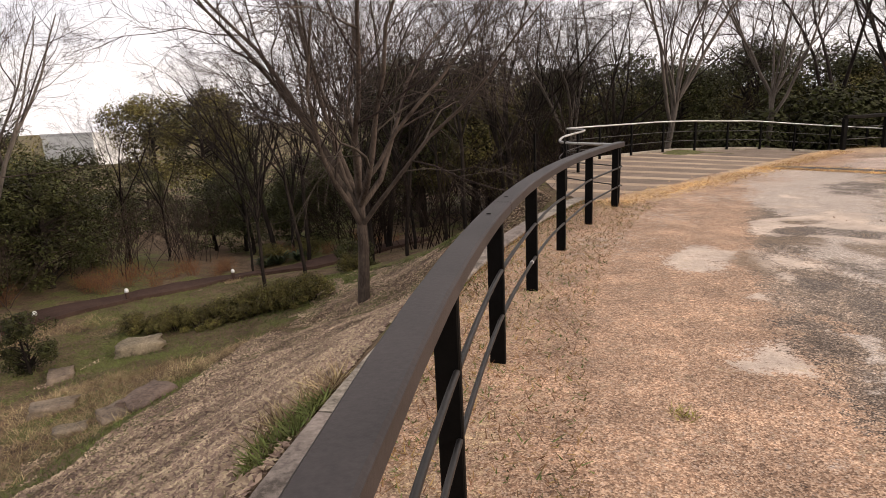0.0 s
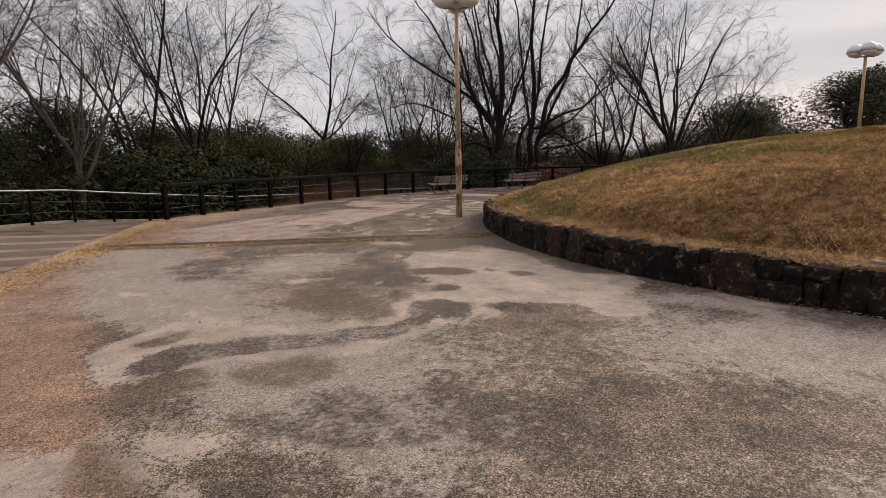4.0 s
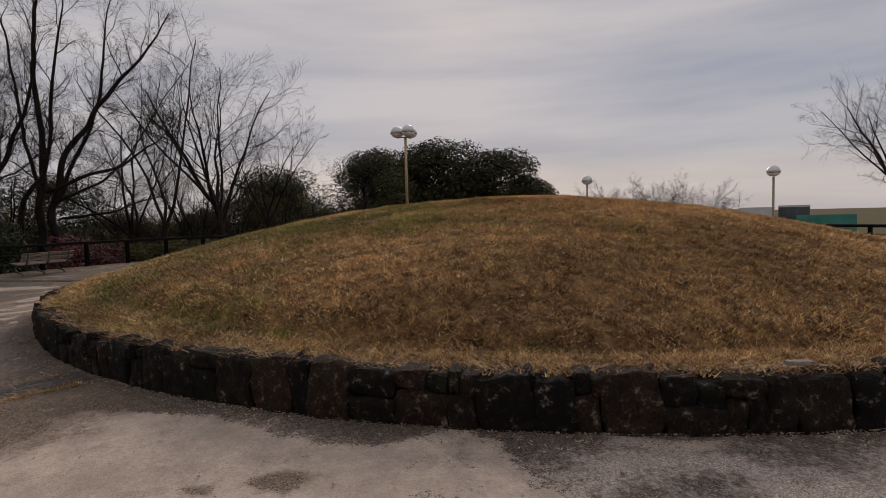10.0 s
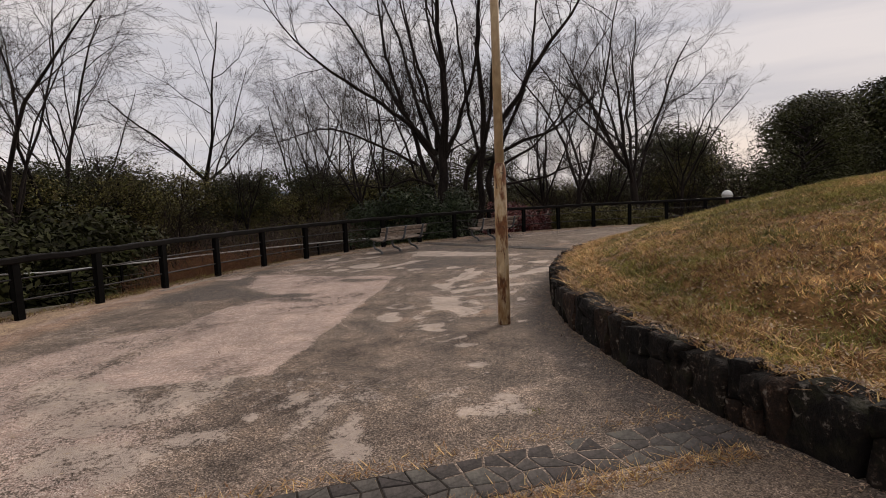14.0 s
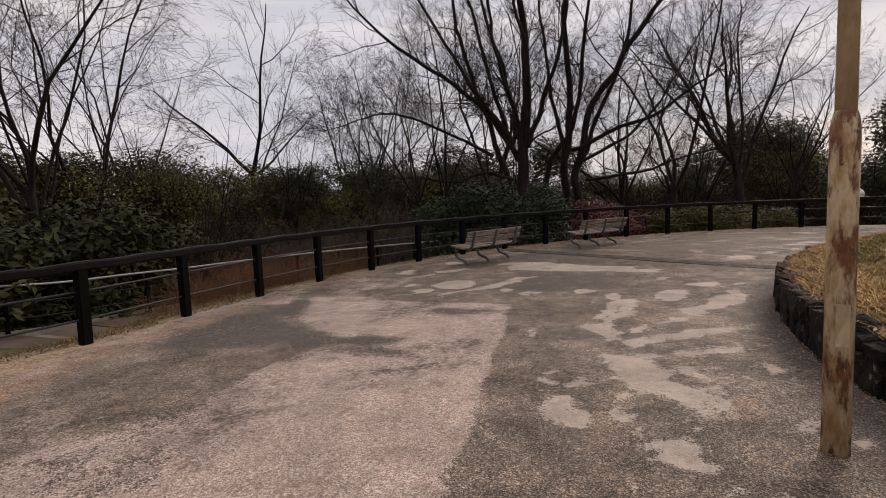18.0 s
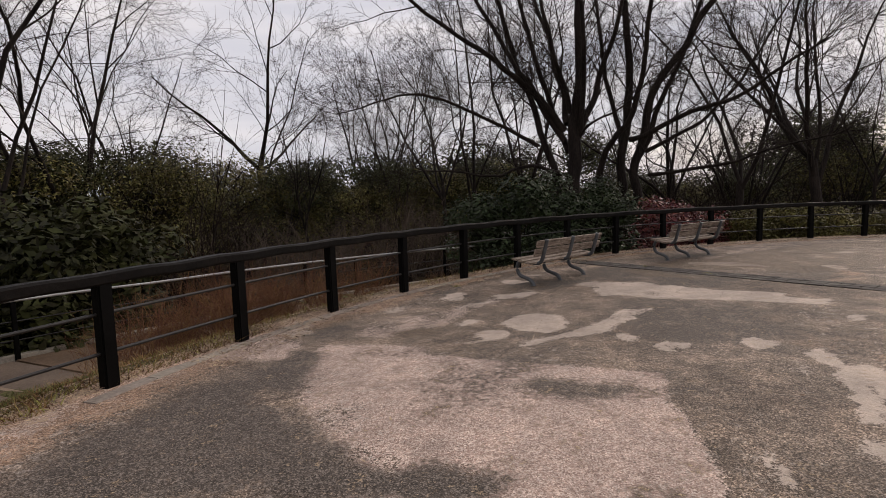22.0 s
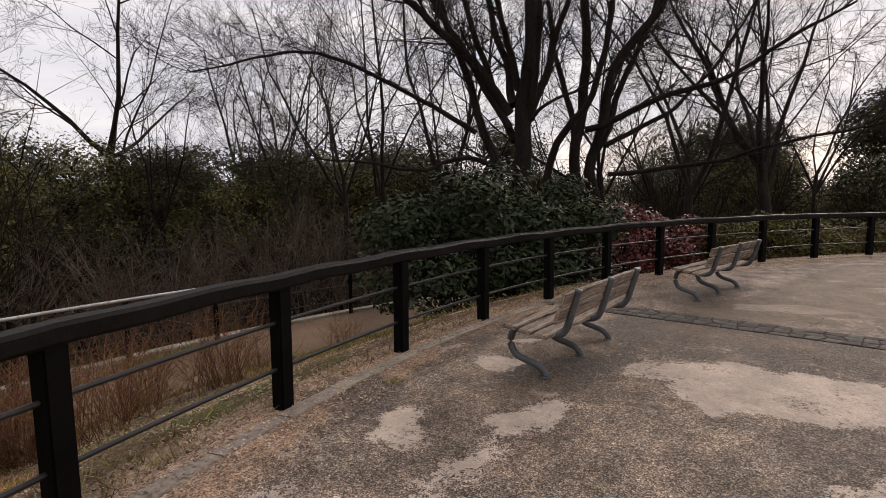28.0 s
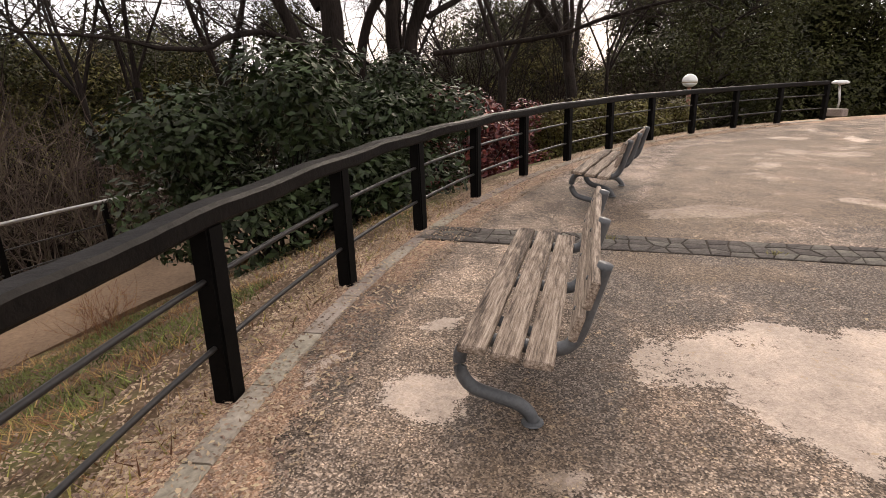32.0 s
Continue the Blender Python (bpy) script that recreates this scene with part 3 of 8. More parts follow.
def blob(x, y, cx, cy, rx, ry, deg, soft=0.25):
    c, s = math.cos(radians(deg)), math.sin(radians(deg))
    u, v = (x - cx) * c + (y - cy) * s, -(x - cx) * s + (y - cy) * c
    q = np.hypot(u / rx, v / ry)
    return np.clip(0.5 + (1 - q) * min(rx, ry) / soft, 0, 1)


def plaza_masks(x, y):
    rng = np.random.RandomState(5)
    wx = x + 0.16 * value_noise(x, y, 1.1, 3) + 0.12 * value_noise(x, y, 3.1, 4) + 0.05 * value_noise(x, y, 7.5, 14)
    wy = y + 0.16 * value_noise(x, y, 1.1, 5) + 0.12 * value_noise(x, y, 3.1, 6) + 0.05 * value_noise(x, y, 7.5, 16)
    nx = x + 0.04 * value_noise(x, y, 2.1, 53) + 0.045 * value_noise(x, y, 5.1, 54) + 0.03 * value_noise(x, y, 11, 55)
    ny = y + 0.04 * value_noise(x, y, 2.1, 56) + 0.045 * value_noise(x, y, 5.1, 57) + 0.03 * value_noise(x, y, 11, 58)
    da, db = np.hypot(x - AX, y - AY), np.hypot(x - BX, y - BY)
    dm = np.hypot(x - MX, y - MY)
    west = np.clip((9.5 - x) / 3, 0, 1)
    # brown gravel along the brown railing, at the head of the steps and along the black railing
    sand = np.clip(0.5 + (da - 18.25 + 0.2 * value_noise(x, y, 0.5, 8)) / 0.7, 0, 0.85) * np.clip((12.5 - x) / 4, 0, 1)
    sand = np.maximum(sand, poly_field(wx, wy, [(2.2, 8), (5.2, 9.6), (8.5, 12.4), (11.3, 14.9), (12, 16.4), (10.5, 16.3), (2.2, 9.6)], 0.7))
    sand = np.maximum(sand, 0.78 * np.clip((db - 14.75) / 0.6, 0, 1) * (x > 11))
    strip = np.clip(0.5 + (db - 15.16 + 0.05 * value_noise(x, y, 2.2, 88)) / 0.12, 0, 0.9) * (x > 20.3)
    sand = np.maximum(np.where(x > 20.3, np.minimum(sand, 0.3), sand), strip)
    straw = poly_field(wx, wy, [(2.5, 8.6), (3.6, 9.3), (6.2, 11.3), (8.6, 13.6), (10.9, 15.4), (10.9, 16.3), (8.4, 14.3), (5.6, 11.7), (2.5, 9.4)], 0.5) * 0.75
    straw = np.maximum(straw, 0.22 * np.clip((da - AR + 0.55) / 0.5, 0, 1) * (x < 4))
    straw = np.maximum(straw, 0.5 * np.clip((db - 15.45) / 0.3, 0, 1) * (x > 11))
    # the pink gravel bay and its fringes
    pink = poly_field(x + 0.05 * value_noise(x, y, 2, 9), y + 0.05 * value_noise(x, y, 2, 7), [(18.03, 11.9), (16.0, 11.47), (12.0, 10.72), (11.1, 12.3), (12.7, 12.7), (13.5, 13.2), (14.8, 13.36), (15.8, 13.3), (16.3, 14.0), (16.85, 14.6), (18.04, 15.05), (18.03, 13.6)], 0.14)
    pink = np.minimum(pink, poly_field(wx, wy, [(20, 10), (10, 8), (10.6, 12.3), (12.7, 12.7), (13.5, 13.2), (14.8, 13.36), (15.8, 13.3), (16.3, 14.0), (16.85, 14.6), (17.5, 16.5), (20, 16)], 1.3))
    pink = np.maximum(pink, 0.6 * blob(wx, wy, 9.8, 11.6, 1.6, 1.5, 30, 0.8))
    pink = np.maximum(pink, 0.4 * blob(wx, wy, 27.5, 9.5, 3.2, 2.2, -45, 0.5))
    pink = np.maximum(pink, 0.62 * poly_field(wx, wy, [(9.5, 12.0), (12.7, 12.6), (13.6, 13.2), (13.0, 13.75), (11.5, 13.9), (9.5, 13.6)], 0.6))
    pink = np.maximum(pink, 0.46 * np.clip((db - 14.9) / 0.6, 0, 1) * (x > 11) * (x < 20.3))
    # dark asphalt beside the bay, a darker strip along the stone wall, faint stains
    dark = 0.75 * np.clip((MR + 0.6 + 0.3 * value_noise(x, y, 1.2, 12) - dm) / 0.5, 0, 1)
    dark = np.maximum(dark, 0.66 * blob(wx, wy, 20.0, 11.6, 1.3, 1.0, 0, 0.8))
    # stain and bench shade in one dark ellipse, painted under the far bench
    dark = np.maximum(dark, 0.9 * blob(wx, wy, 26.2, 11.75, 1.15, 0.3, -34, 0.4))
    for cx, cy, rx, ry, dg in ((15.57, 12.79, 0.64, 0.26, -96), (15.08, 12.05, 0.54, 0.2, -47), (15.9, 12.0, 0.24, 0.13, -76), (15.8, 12.7, 0.25, 0.18, -76), (17.7, 12.46, 0.39, 0.12, -78), (13.6, 12.85, 0.6, 0.2, 20),
                               (17.9, 14.1, 0.2, 0.1, -60), (17.56, 12.8, 0.25, 0.14, -72), (17.7, 11.65, 0.25, 0.13, -72), (18.15, 11.84, 0.1, 0.09, 0)):
        dark = np.maximum(dark, 0.7 * blob(wx, wy, cx, cy, rx, ry, dg, 0.4))
    for _ in range(16):
        a, r = rng.uniform(60, 170), rng.uniform(10.9, 15.5)
        cx, cy = on_circle(MX, MY, r, a)
        dark = np.maximum(dark, 0.52 * blob(wx, wy, cx, cy, rng.uniform(0.3, 0.9), rng.uniform(0.15, 0.4), a + 90, 0.5))
    for n, (a0, a1), (r0, r1) in ((18, (132, 170), (12.5, 16.5)), (18, (70, 122), (10.9, 12.9)), (22, (20, 62), (11, 15))):
        for _ in range(n):
            a, r = rng.uniform(a0, a1), rng.uniform(r0, r1)
            cx, cy = on_circle(MX, MY, r, a)
            q = rng.uniform(0.2, 0.55)
            sand = np.maximum(sand, rng.uniform(0.42, 0.55) * blob(wx, wy, cx, cy, q, q * rng.uniform(0.3, 0.6), a + rng.uniform(40, 120), 0.25))
    worn = 0.23 - 0.09 * np.clip((x - 17) / 2, 0, 1) - 0.1 * np.clip((x - 21) / 3, 0, 1) + 0.28 * value_noise(x, y, 0.8, 22) + west * np.clip(0.56 + 0.7 * value_noise(x, y, 0.75, 21), -0.1, 1) * np.clip((x - 2.9 - 0.35 * (y - 4)) / 0.6, 0, 1)
    # pale cement by the steps, on the far plaza and in small crumbs
    pale = np.zeros(x.shape)
    for cx, cy, rx, ry, dg in ((3.2, 5.3, 0.41, 0.28, -81), (7.27, 8.3, 0.36, 0.28, -53), (4.4, 7.0, 0.26, 0.2, -20), (5.0, 7.9, 0.8, 0.14, -35), (6.6, 7.4, 0.7, 0.16, -40), (8.2, 8.8, 1.0, 0.2, -50), (10.35, 10.6, 0.55, 0.25, -59), (9.8, 8.12, 0.56, 0.23, -82)):
        pale = np.maximum(pale, 0.66 * blob(wx, wy, cx, cy, rx, ry, dg, 0.3))
    for n, (a0, a1), (r0, r1), (l0, l1) in ((10, (92, 122), (10.9, 12.4), (0.06, 0.12)), (34, (38, 58), (11, 15.4), (0.12, 0.4)), (14, (72, 92), (10.6, 12.6), (0.06, 0.14)), (12, (128, 172), (12.0, 16.0), (0.08, 0.25)), (24, (10, 40), (11, 15), (0.2, 0.6))):
        for _ in range(n):
            a, r = rng.uniform(a0, a1), rng.uniform(r0, r1)
            cx, cy = on_circle(MX, MY, r, a)
            q = rng.uniform(l0, l1)
            pale = np.maximum(pale, rng.uniform(0.6, 0.92) * blob(wx, wy, cx, cy, q, q * rng.uniform(0.3, 0.7), a + rng.uniform(50, 130), 0.15))
    layer = dict(sand=sand, straw=straw, pink=pink, dark=dark, pale=pale, worn=worn, moss=np.zeros(x.shape))

    def put(kind, k, soft, pts, cut=False):
        """One patch of the surface; what is laid later cuts into the cement."""
        f = poly_field(nx, ny, pts, soft)
        if kind in ("dark", "moss") and (k >= 0.7 or cut):
            layer["pale"] = np.minimum(layer["pale"], 1 - f)
        if kind == "dark":
            layer["pink"] = np.minimum(layer["pink"], 1 - 0.75 * f)
        layer[kind] = np.maximum(layer[kind], np.minimum(f, k) if kind != "worn" else k * f)
    put("pale", 0.80, 0.30, [(2.27, 5.52), (2.57, 5.93), (3.01, 5.65), (2.68, 5.10), (2.48, 4.95), (2.18, 5.01), (2.08, 5.29)])
    put("pale", 0.70, 0.20, [(2.33, 4.28), (2.44, 4.30), (2.51, 4.20), (2.37, 4.18)])
    put("pale", 0.75, 0.30, [(1.81, 3.23), (2.13, 3.44), (2.17, 3.35), (2.08, 3.10), (2.03, 2.91), (1.89, 2.99), (1.77, 3.06), (1.68, 3.15)])
    put("pale", 0.85, 0.20, [(3.56, 6.54), (3.81, 6.93), (4.24, 7.31), (4.74, 7.23), (5.17, 7.47), (5.42, 7.18), (5.01, 6.65), (5.19, 6.26), (5.18, 5.86), (5.78, 5.80), (6.34, 5.70), (6.91, 5.68), (6.68, 4.95), (6.33, 4.67), (6.04, 4.71), (5.68, 4.99), (5.21, 5.04), (4.83, 5.11), (4.64, 5.40), (4.42, 5.64), (4.23, 5.91), (4.02, 6.08), (3.65, 6.24), (3.49, 6.36)])
    put("pale", 0.60, 0.40, [(2.77, 5.95), (2.95, 5.59), (2.80, 5.29), (2.67, 5.23), (2.55, 5.46)])
    put("pale", 0.58, 0.30, [(3.12, 5.68), (3.18, 5.62), (2.95, 4.99), (2.86, 4.91), (2.95, 5.21)])
    put("pale", 0.50, 0.50, [(5.69, 3.24), (6.11, 2.97), (5.81, 2.71), (5.47, 2.90), (5.41, 3.15)])
    put("pale", 0.95, 0.20, [(8.59, 7.09), (9.38, 7.28), (9.83, 6.68), (10.16, 6.34), (9.61, 5.47), (9.14, 5.12), (8.68, 4.68), (8.54, 4.31), (8.41, 3.79), (8.03, 3.59), (7.66, 3.57), (7.33, 3.37), (6.92, 3.36), (6.69, 3.59), (6.70, 3.79), (7.06, 3.81), (7.01, 4.08), (6.95, 4.34), (6.84, 4.77), (6.61, 4.90), (6.50, 4.72), (6.30, 4.54), (6.13, 4.66), (6.38, 4.85), (6.67, 5.03), (6.73, 5.30), (6.86, 5.68), (7.41, 6.03), (7.58, 6.29), (7.94, 6.61)])
    put("pale", 0.75, 0.25, [(5.40, 5.41), (5.66, 5.34), (5.90, 5.33), (6.28, 5.53), (6.71, 5.54), (6.86, 5.86), (6.23, 5.57), (5.76, 5.55), (5.40, 5.47)])
    put("pale", 0.70, 0.25, [(6.22, 5.02), (6.53, 4.96), (6.13, 4.66), (6.30, 4.54), (5.89, 4.76), (5.69, 4.91), (5.38, 5.00), (5.38, 5.12), (5.69, 5.07), (5.90, 5.04)])
    put("pale", 0.95, 0.22, [(10.08, 6.89), (10.05, 6.39), (9.69, 5.53), (9.15, 5.24), (8.69, 4.87), (8.54, 4.49), (8.66, 4.12), (8.59, 3.76), (8.29, 3.64), (7.88, 3.83), (7.60, 3.66), (7.26, 3.50), (6.91, 3.40), (6.78, 3.44), (7.57, 5.53), (7.81, 5.73), (8.10, 5.64), (8.08, 6.07), (8.57, 6.36)])
    put("pale", 0.60, 0.20, [(8.04, 2.87), (8.15, 2.69), (7.91, 2.47), (7.86, 1.99), (7.76, 2.11), (7.77, 2.55), (7.91, 2.66)])
    put("pale", 0.95, 0.20, [(9.21, 7.14), (9.37, 6.85), (9.62, 6.46), (9.93, 6.39), (9.98, 5.94), (9.61, 5.52), (9.21, 5.39), (8.91, 5.02), (8.61, 4.80), (8.51, 4.47), (8.67, 4.19), (8.61, 3.83), (8.44, 3.69), (8.19, 3.92), (9.12, 7.11)])
    put("pale", 0.75, 0.15, [(10.13, 6.73), (10.21, 6.56), (10.03, 6.30), (9.96, 6.51)])
    put("pale", 0.70, 0.12, [(10.43, 6.98), (10.45, 6.86), (10.35, 6.84), (10.35, 6.94)])
    put("pale", 0.80, 0.15, [(10.57, 9.36), (11.06, 9.49), (11.27, 9.53), (10.88, 9.26), (10.72, 9.08), (10.56, 9.18)])
    put("pale", 0.60, 0.30, [(10.54, 10.69), (10.83, 10.34), (10.72, 10.19), (10.44, 10.49)])
    put("pale", 0.60, 0.30, [(10.16, 11.38), (10.34, 11.37), (10.51, 10.94), (10.36, 10.72), (10.06, 10.93), (9.90, 11.05)])
    put("pale", 0.60, 0.30, [(10.82, 9.84), (11.23, 9.90), (11.56, 9.87), (11.25, 9.74), (10.89, 9.73)])
    put("pale", 0.60, 0.30, [(11.48, 13.05), (11.46, 12.13), (11.11, 11.23), (11.61, 11.38), (11.84, 11.02), (10.99, 10.82), (10.68, 11.11), (10.38, 11.53), (10.59, 11.92)])
    put("pale", 0.60, 0.20, [(11.49, 8.77), (11.76, 8.48), (11.61, 8.34), (11.36, 8.57)])
    put("pale", 0.60, 0.20, [(11.29, 9.00), (11.89, 9.03), (12.00, 8.84), (11.65, 8.83)])
    put("pale", 0.85, 0.20, [(9.71, 8.48), (9.94, 8.30), (10.05, 8.05), (10.01, 7.79), (9.87, 7.79), (9.69, 8.13), (9.60, 8.29), (9.57, 8.48)])
    put("pale", 0.80, 0.15, [(10.16, 6.74), (10.21, 6.60), (10.07, 6.41), (9.91, 6.28), (9.88, 6.42), (10.05, 6.59)])
    put("pale", 0.70, 0.12, [(10.38, 6.94), (10.43, 6.89), (10.41, 6.83), (10.36, 6.89)])
    put("pale", 0.75, 0.15, [(9.78, 9.98), (9.97, 9.86), (10.09, 9.60), (9.96, 9.59), (9.77, 9.81)])
    put("pale", 0.70, 0.20, [(9.42, 10.43), (9.58, 10.32), (9.56, 10.17), (9.38, 10.22), (9.33, 10.32)])
    put("pale", 0.85, 0.12, [(14.25, 10.67), (14.72, 10.75), (14.81, 10.56), (14.34, 10.46)])
    put("pale", 0.85, 0.12, [(15.27, 10.29), (15.99, 10.46), (15.86, 9.98), (15.51, 9.82), (15.08, 10.02)])
    put("pale", 0.80, 0.12, [(14.45, 10.24), (14.73, 10.25), (14.53, 10.08), (14.26, 10.10)])
    put("pale", 0.80, 0.12, [(14.02, 10.06), (14.18, 9.85), (14.08, 9.58), (13.93, 9.79)])
    put("pale", 0.80, 0.12, [(13.17, 9.31), (13.27, 9.19), (13.22, 9.04), (13.11, 9.16)])
    put("pale", 0.80, 0.12, [(12.57, 9.02), (12.68, 8.95), (12.61, 8.84), (12.50, 8.91)])
    put("pale", 0.80, 0.12, [(12.35, 8.81), (12.44, 8.74), (12.35, 8.69), (12.28, 8.73)])
    put("pale", 0.80, 0.12, [(11.79, 8.60), (11.94, 8.51), (11.88, 8.38), (11.67, 8.49)])
    put("pale", 0.80, 0.12, [(11.47, 8.76), (11.59, 8.70), (11.51, 8.61), (11.40, 8.67)])
    put("pale", 0.80, 0.12, [(11.52, 8.39), (11.59, 8.34), (11.55, 8.28), (11.49, 8.34)])
    put("pale", 0.80, 0.12, [(11.03, 10.32), (11.18, 10.33), (11.16, 10.21), (11.00, 10.17)])
    put("pale", 0.80, 0.12, [(12.71, 7.98), (12.78, 7.93), (12.73, 7.88), (12.67, 7.93)])
    put("pale", 0.58, 0.25, [(11.96, 9.31), (12.19, 9.12), (12.13, 8.84), (11.90, 9.05)])
    put("pale", 0.60, 0.25, [(11.29, 10.16), (11.59, 10.20), (11.65, 10.13), (11.40, 10.05)])
    put("pale", 0.60, 0.25, [(11.13, 9.87), (11.51, 9.95), (11.75, 9.90), (11.46, 9.79), (11.19, 9.79)])
    put("pale", 0.55, 0.25, [(11.56, 9.73), (11.76, 9.65), (11.67, 9.46), (11.55, 9.57)])
    put("pale", 0.60, 0.25, [(10.90, 9.45), (11.22, 9.51), (11.05, 9.36), (10.93, 9.33)])
    put("pale", 0.90, 0.13, [(15.88, 10.35), (15.58, 10.15), (15.39, 9.97), (15.23, 9.79), (15.06, 9.45), (14.84, 9.43), (14.57, 9.63), (14.84, 9.80), (15.02, 10.04), (15.11, 10.21)])
    put("pale", 0.85, 0.13, [(14.36, 10.70), (14.45, 10.58), (14.58, 10.52), (14.45, 10.38), (14.19, 10.42), (14.16, 10.49), (14.28, 10.61)])
    put("pale", 0.85, 0.10, [(14.50, 10.20), (14.59, 10.07), (14.38, 10.08), (14.13, 10.01), (14.23, 10.11)])
    put("pale", 0.85, 0.12, [(13.86, 9.99), (13.99, 9.80), (13.78, 9.66), (13.81, 9.80)])
    put("pale", 0.85, 0.12, [(14.08, 9.82), (14.23, 9.75), (14.17, 9.68), (14.02, 9.74)])
    put("pale", 0.85, 0.12, [(15.05, 10.69), (15.19, 10.60), (15.11, 10.47), (14.97, 10.56)])
    put("pale", 0.85, 0.12, [(14.96, 10.26), (15.04, 10.20), (14.99, 10.14), (14.91, 10.19)])
    put("pale", 0.85, 0.12, [(15.15, 9.60), (15.28, 9.49), (15.20, 9.40), (15.07, 9.51)])
    put("pale", 0.85, 0.12, [(16.02, 9.15), (16.09, 9.08), (15.71, 9.00), (15.74, 9.08)])
    put("pale", 0.85, 0.12, [(17.27, 10.45), (18.68, 10.46), (18.32, 10.25), (17.60, 10.34)])
    put("pale", 0.85, 0.12, [(19.31, 9.92), (19.64, 9.69), (19.05, 9.62), (18.66, 9.91)])
    put("pale", 0.85, 0.12, [(18.06, 9.78), (18.68, 9.43), (19.62, 9.01), (19.19, 8.90), (17.77, 9.59)])
    put("pale", 0.85, 0.12, [(16.94, 10.91), (17.15, 10.62), (16.80, 10.35), (16.49, 10.43)])
    put("pale", 0.85, 0.12, [(16.32, 10.20), (17.17, 9.67), (17.15, 9.22), (16.65, 9.79)])
    put("pale", 0.85, 0.12, [(16.20, 9.74), (16.57, 9.23), (16.36, 9.25), (16.09, 9.69)])
    put("pale", 0.60, 0.25, [(14.52, 9.80), (14.79, 9.58), (14.63, 9.42), (14.39, 9.60)])
    put("pale", 0.90, 0.15, [(15.78, 10.36), (15.59, 10.25), (15.31, 10.17), (15.32, 9.93), (15.20, 9.73), (15.03, 9.71), (15.09, 9.87), (15.09, 10.07), (15.23, 10.20), (15.41, 10.33)])
    put("pale", 0.88, 0.12, [(19.11, 10.07), (19.52, 9.71), (18.89, 9.75), (18.70, 9.96)])
    put("pale", 0.80, 0.13, [(18.19, 9.57), (19.18, 9.19), (19.11, 8.95), (18.70, 8.99), (18.38, 9.30)])
    put("pale", 0.80, 0.12, [(18.66, 10.64), (18.30, 10.46), (17.50, 10.53), (17.07, 10.43), (16.88, 10.53), (17.38, 10.60), (16.95, 10.86), (17.25, 10.73)])
    put("pale", 0.85, 0.12, [(15.09, 10.59), (15.23, 10.53), (15.14, 10.43), (15.00, 10.50)])
    put("pale", 0.70, 0.20, [(16.38, 10.35), (16.69, 10.19), (17.04, 9.75), (17.49, 9.04), (17.01, 9.38), (16.44, 10.14)])
    put("pale", 0.60, 0.30, [(16.22, 9.76), (16.60, 9.25), (16.36, 9.32), (16.03, 9.73)])
    put("pale", 0.85, 0.12, [(14.91, 10.24), (15.00, 10.19), (14.98, 10.13), (14.89, 10.20)])
    put("pale", 0.85, 0.12, [(17.67, 9.92), (17.65, 9.65), (17.43, 9.82)])
    put("pale", 0.85, 0.12, [(15.92, 10.53), (16.01, 10.37), (15.88, 10.42)])
    put("pale", 0.85, 0.12, [(18.85, 11.97), (19.09, 11.87), (18.96, 11.69), (18.72, 11.81)])
    put("pale", 0.85, 0.12, [(19.21, 11.23), (19.46, 11.12), (19.32, 10.94), (19.04, 11.09)])
    put("pale", 0.90, 0.12, [(19.44, 13.59), (19.89, 13.63), (20.05, 13.32), (19.61, 12.97), (19.19, 13.00), (19.09, 13.35)])
    put("pale", 0.80, 0.13, [(19.09, 12.92), (19.69, 12.67), (20.57, 12.39), (20.47, 12.12), (19.20, 12.54)])
    put("pale", 0.85, 0.12, [(18.72, 13.78), (19.03, 13.67), (18.91, 13.38), (18.72, 13.54)])
    put("pale", 0.90, 0.10, [(19.09, 12.35), (19.28, 12.27), (19.15, 12.15), (19.00, 12.24)])
    put("pale", 0.90, 0.10, [(18.81, 11.97), (19.04, 11.84), (18.96, 11.68), (18.70, 11.83)])
    put("pale", 0.90, 0.10, [(19.16, 11.28), (19.41, 11.09), (19.29, 10.92), (19.03, 11.12)])
    put("pale", 0.90, 0.10, [(20.67, 10.09), (20.89, 9.94), (20.73, 9.86), (20.51, 10.02)])
    put("pale", 0.70, 0.20, [(18.25, 15.82), (18.50, 15.79), (18.41, 15.45), (18.18, 15.54)])
    put("pale", 0.90, 0.15, [(21.46, 12.85), (22.22, 12.78), (22.16, 11.90), (21.88, 11.11), (21.74, 9.97), (21.30, 10.12), (21.41, 11.14), (21.36, 12.17)])
    put("pale", 0.80, 0.12, [(19.01, 10.69), (19.13, 10.59), (18.78, 10.57), (18.56, 10.29), (18.25, 10.40), (18.47, 10.56), (18.74, 10.70)])
    put("pale", 0.60, 0.15, [(16.77, 11.32), (16.78, 11.28), (16.39, 11.29), (16.49, 11.33)])
    put("pale", 0.92, 0.12, [(19.38, 13.63), (19.78, 13.66), (19.98, 13.44), (19.99, 13.12), (19.68, 12.98), (19.45, 12.91), (19.14, 13.03), (19.14, 13.25), (19.24, 13.46)])
    put("pale", 0.85, 0.15, [(18.52, 13.21), (18.68, 13.20), (18.94, 13.05), (19.26, 12.78), (19.62, 12.70), (20.01, 12.48), (20.64, 12.13), (20.57, 12.09), (19.82, 12.42), (19.32, 12.56), (19.02, 12.74), (18.82, 13.01), (18.47, 13.14)])
    put("pale", 0.80, 0.13, [(18.82, 13.84), (19.00, 13.77), (19.07, 13.51), (18.94, 13.41), (18.75, 13.41), (18.62, 13.56), (18.47, 13.66), (18.46, 13.84), (18.60, 13.63), (18.78, 13.64)])
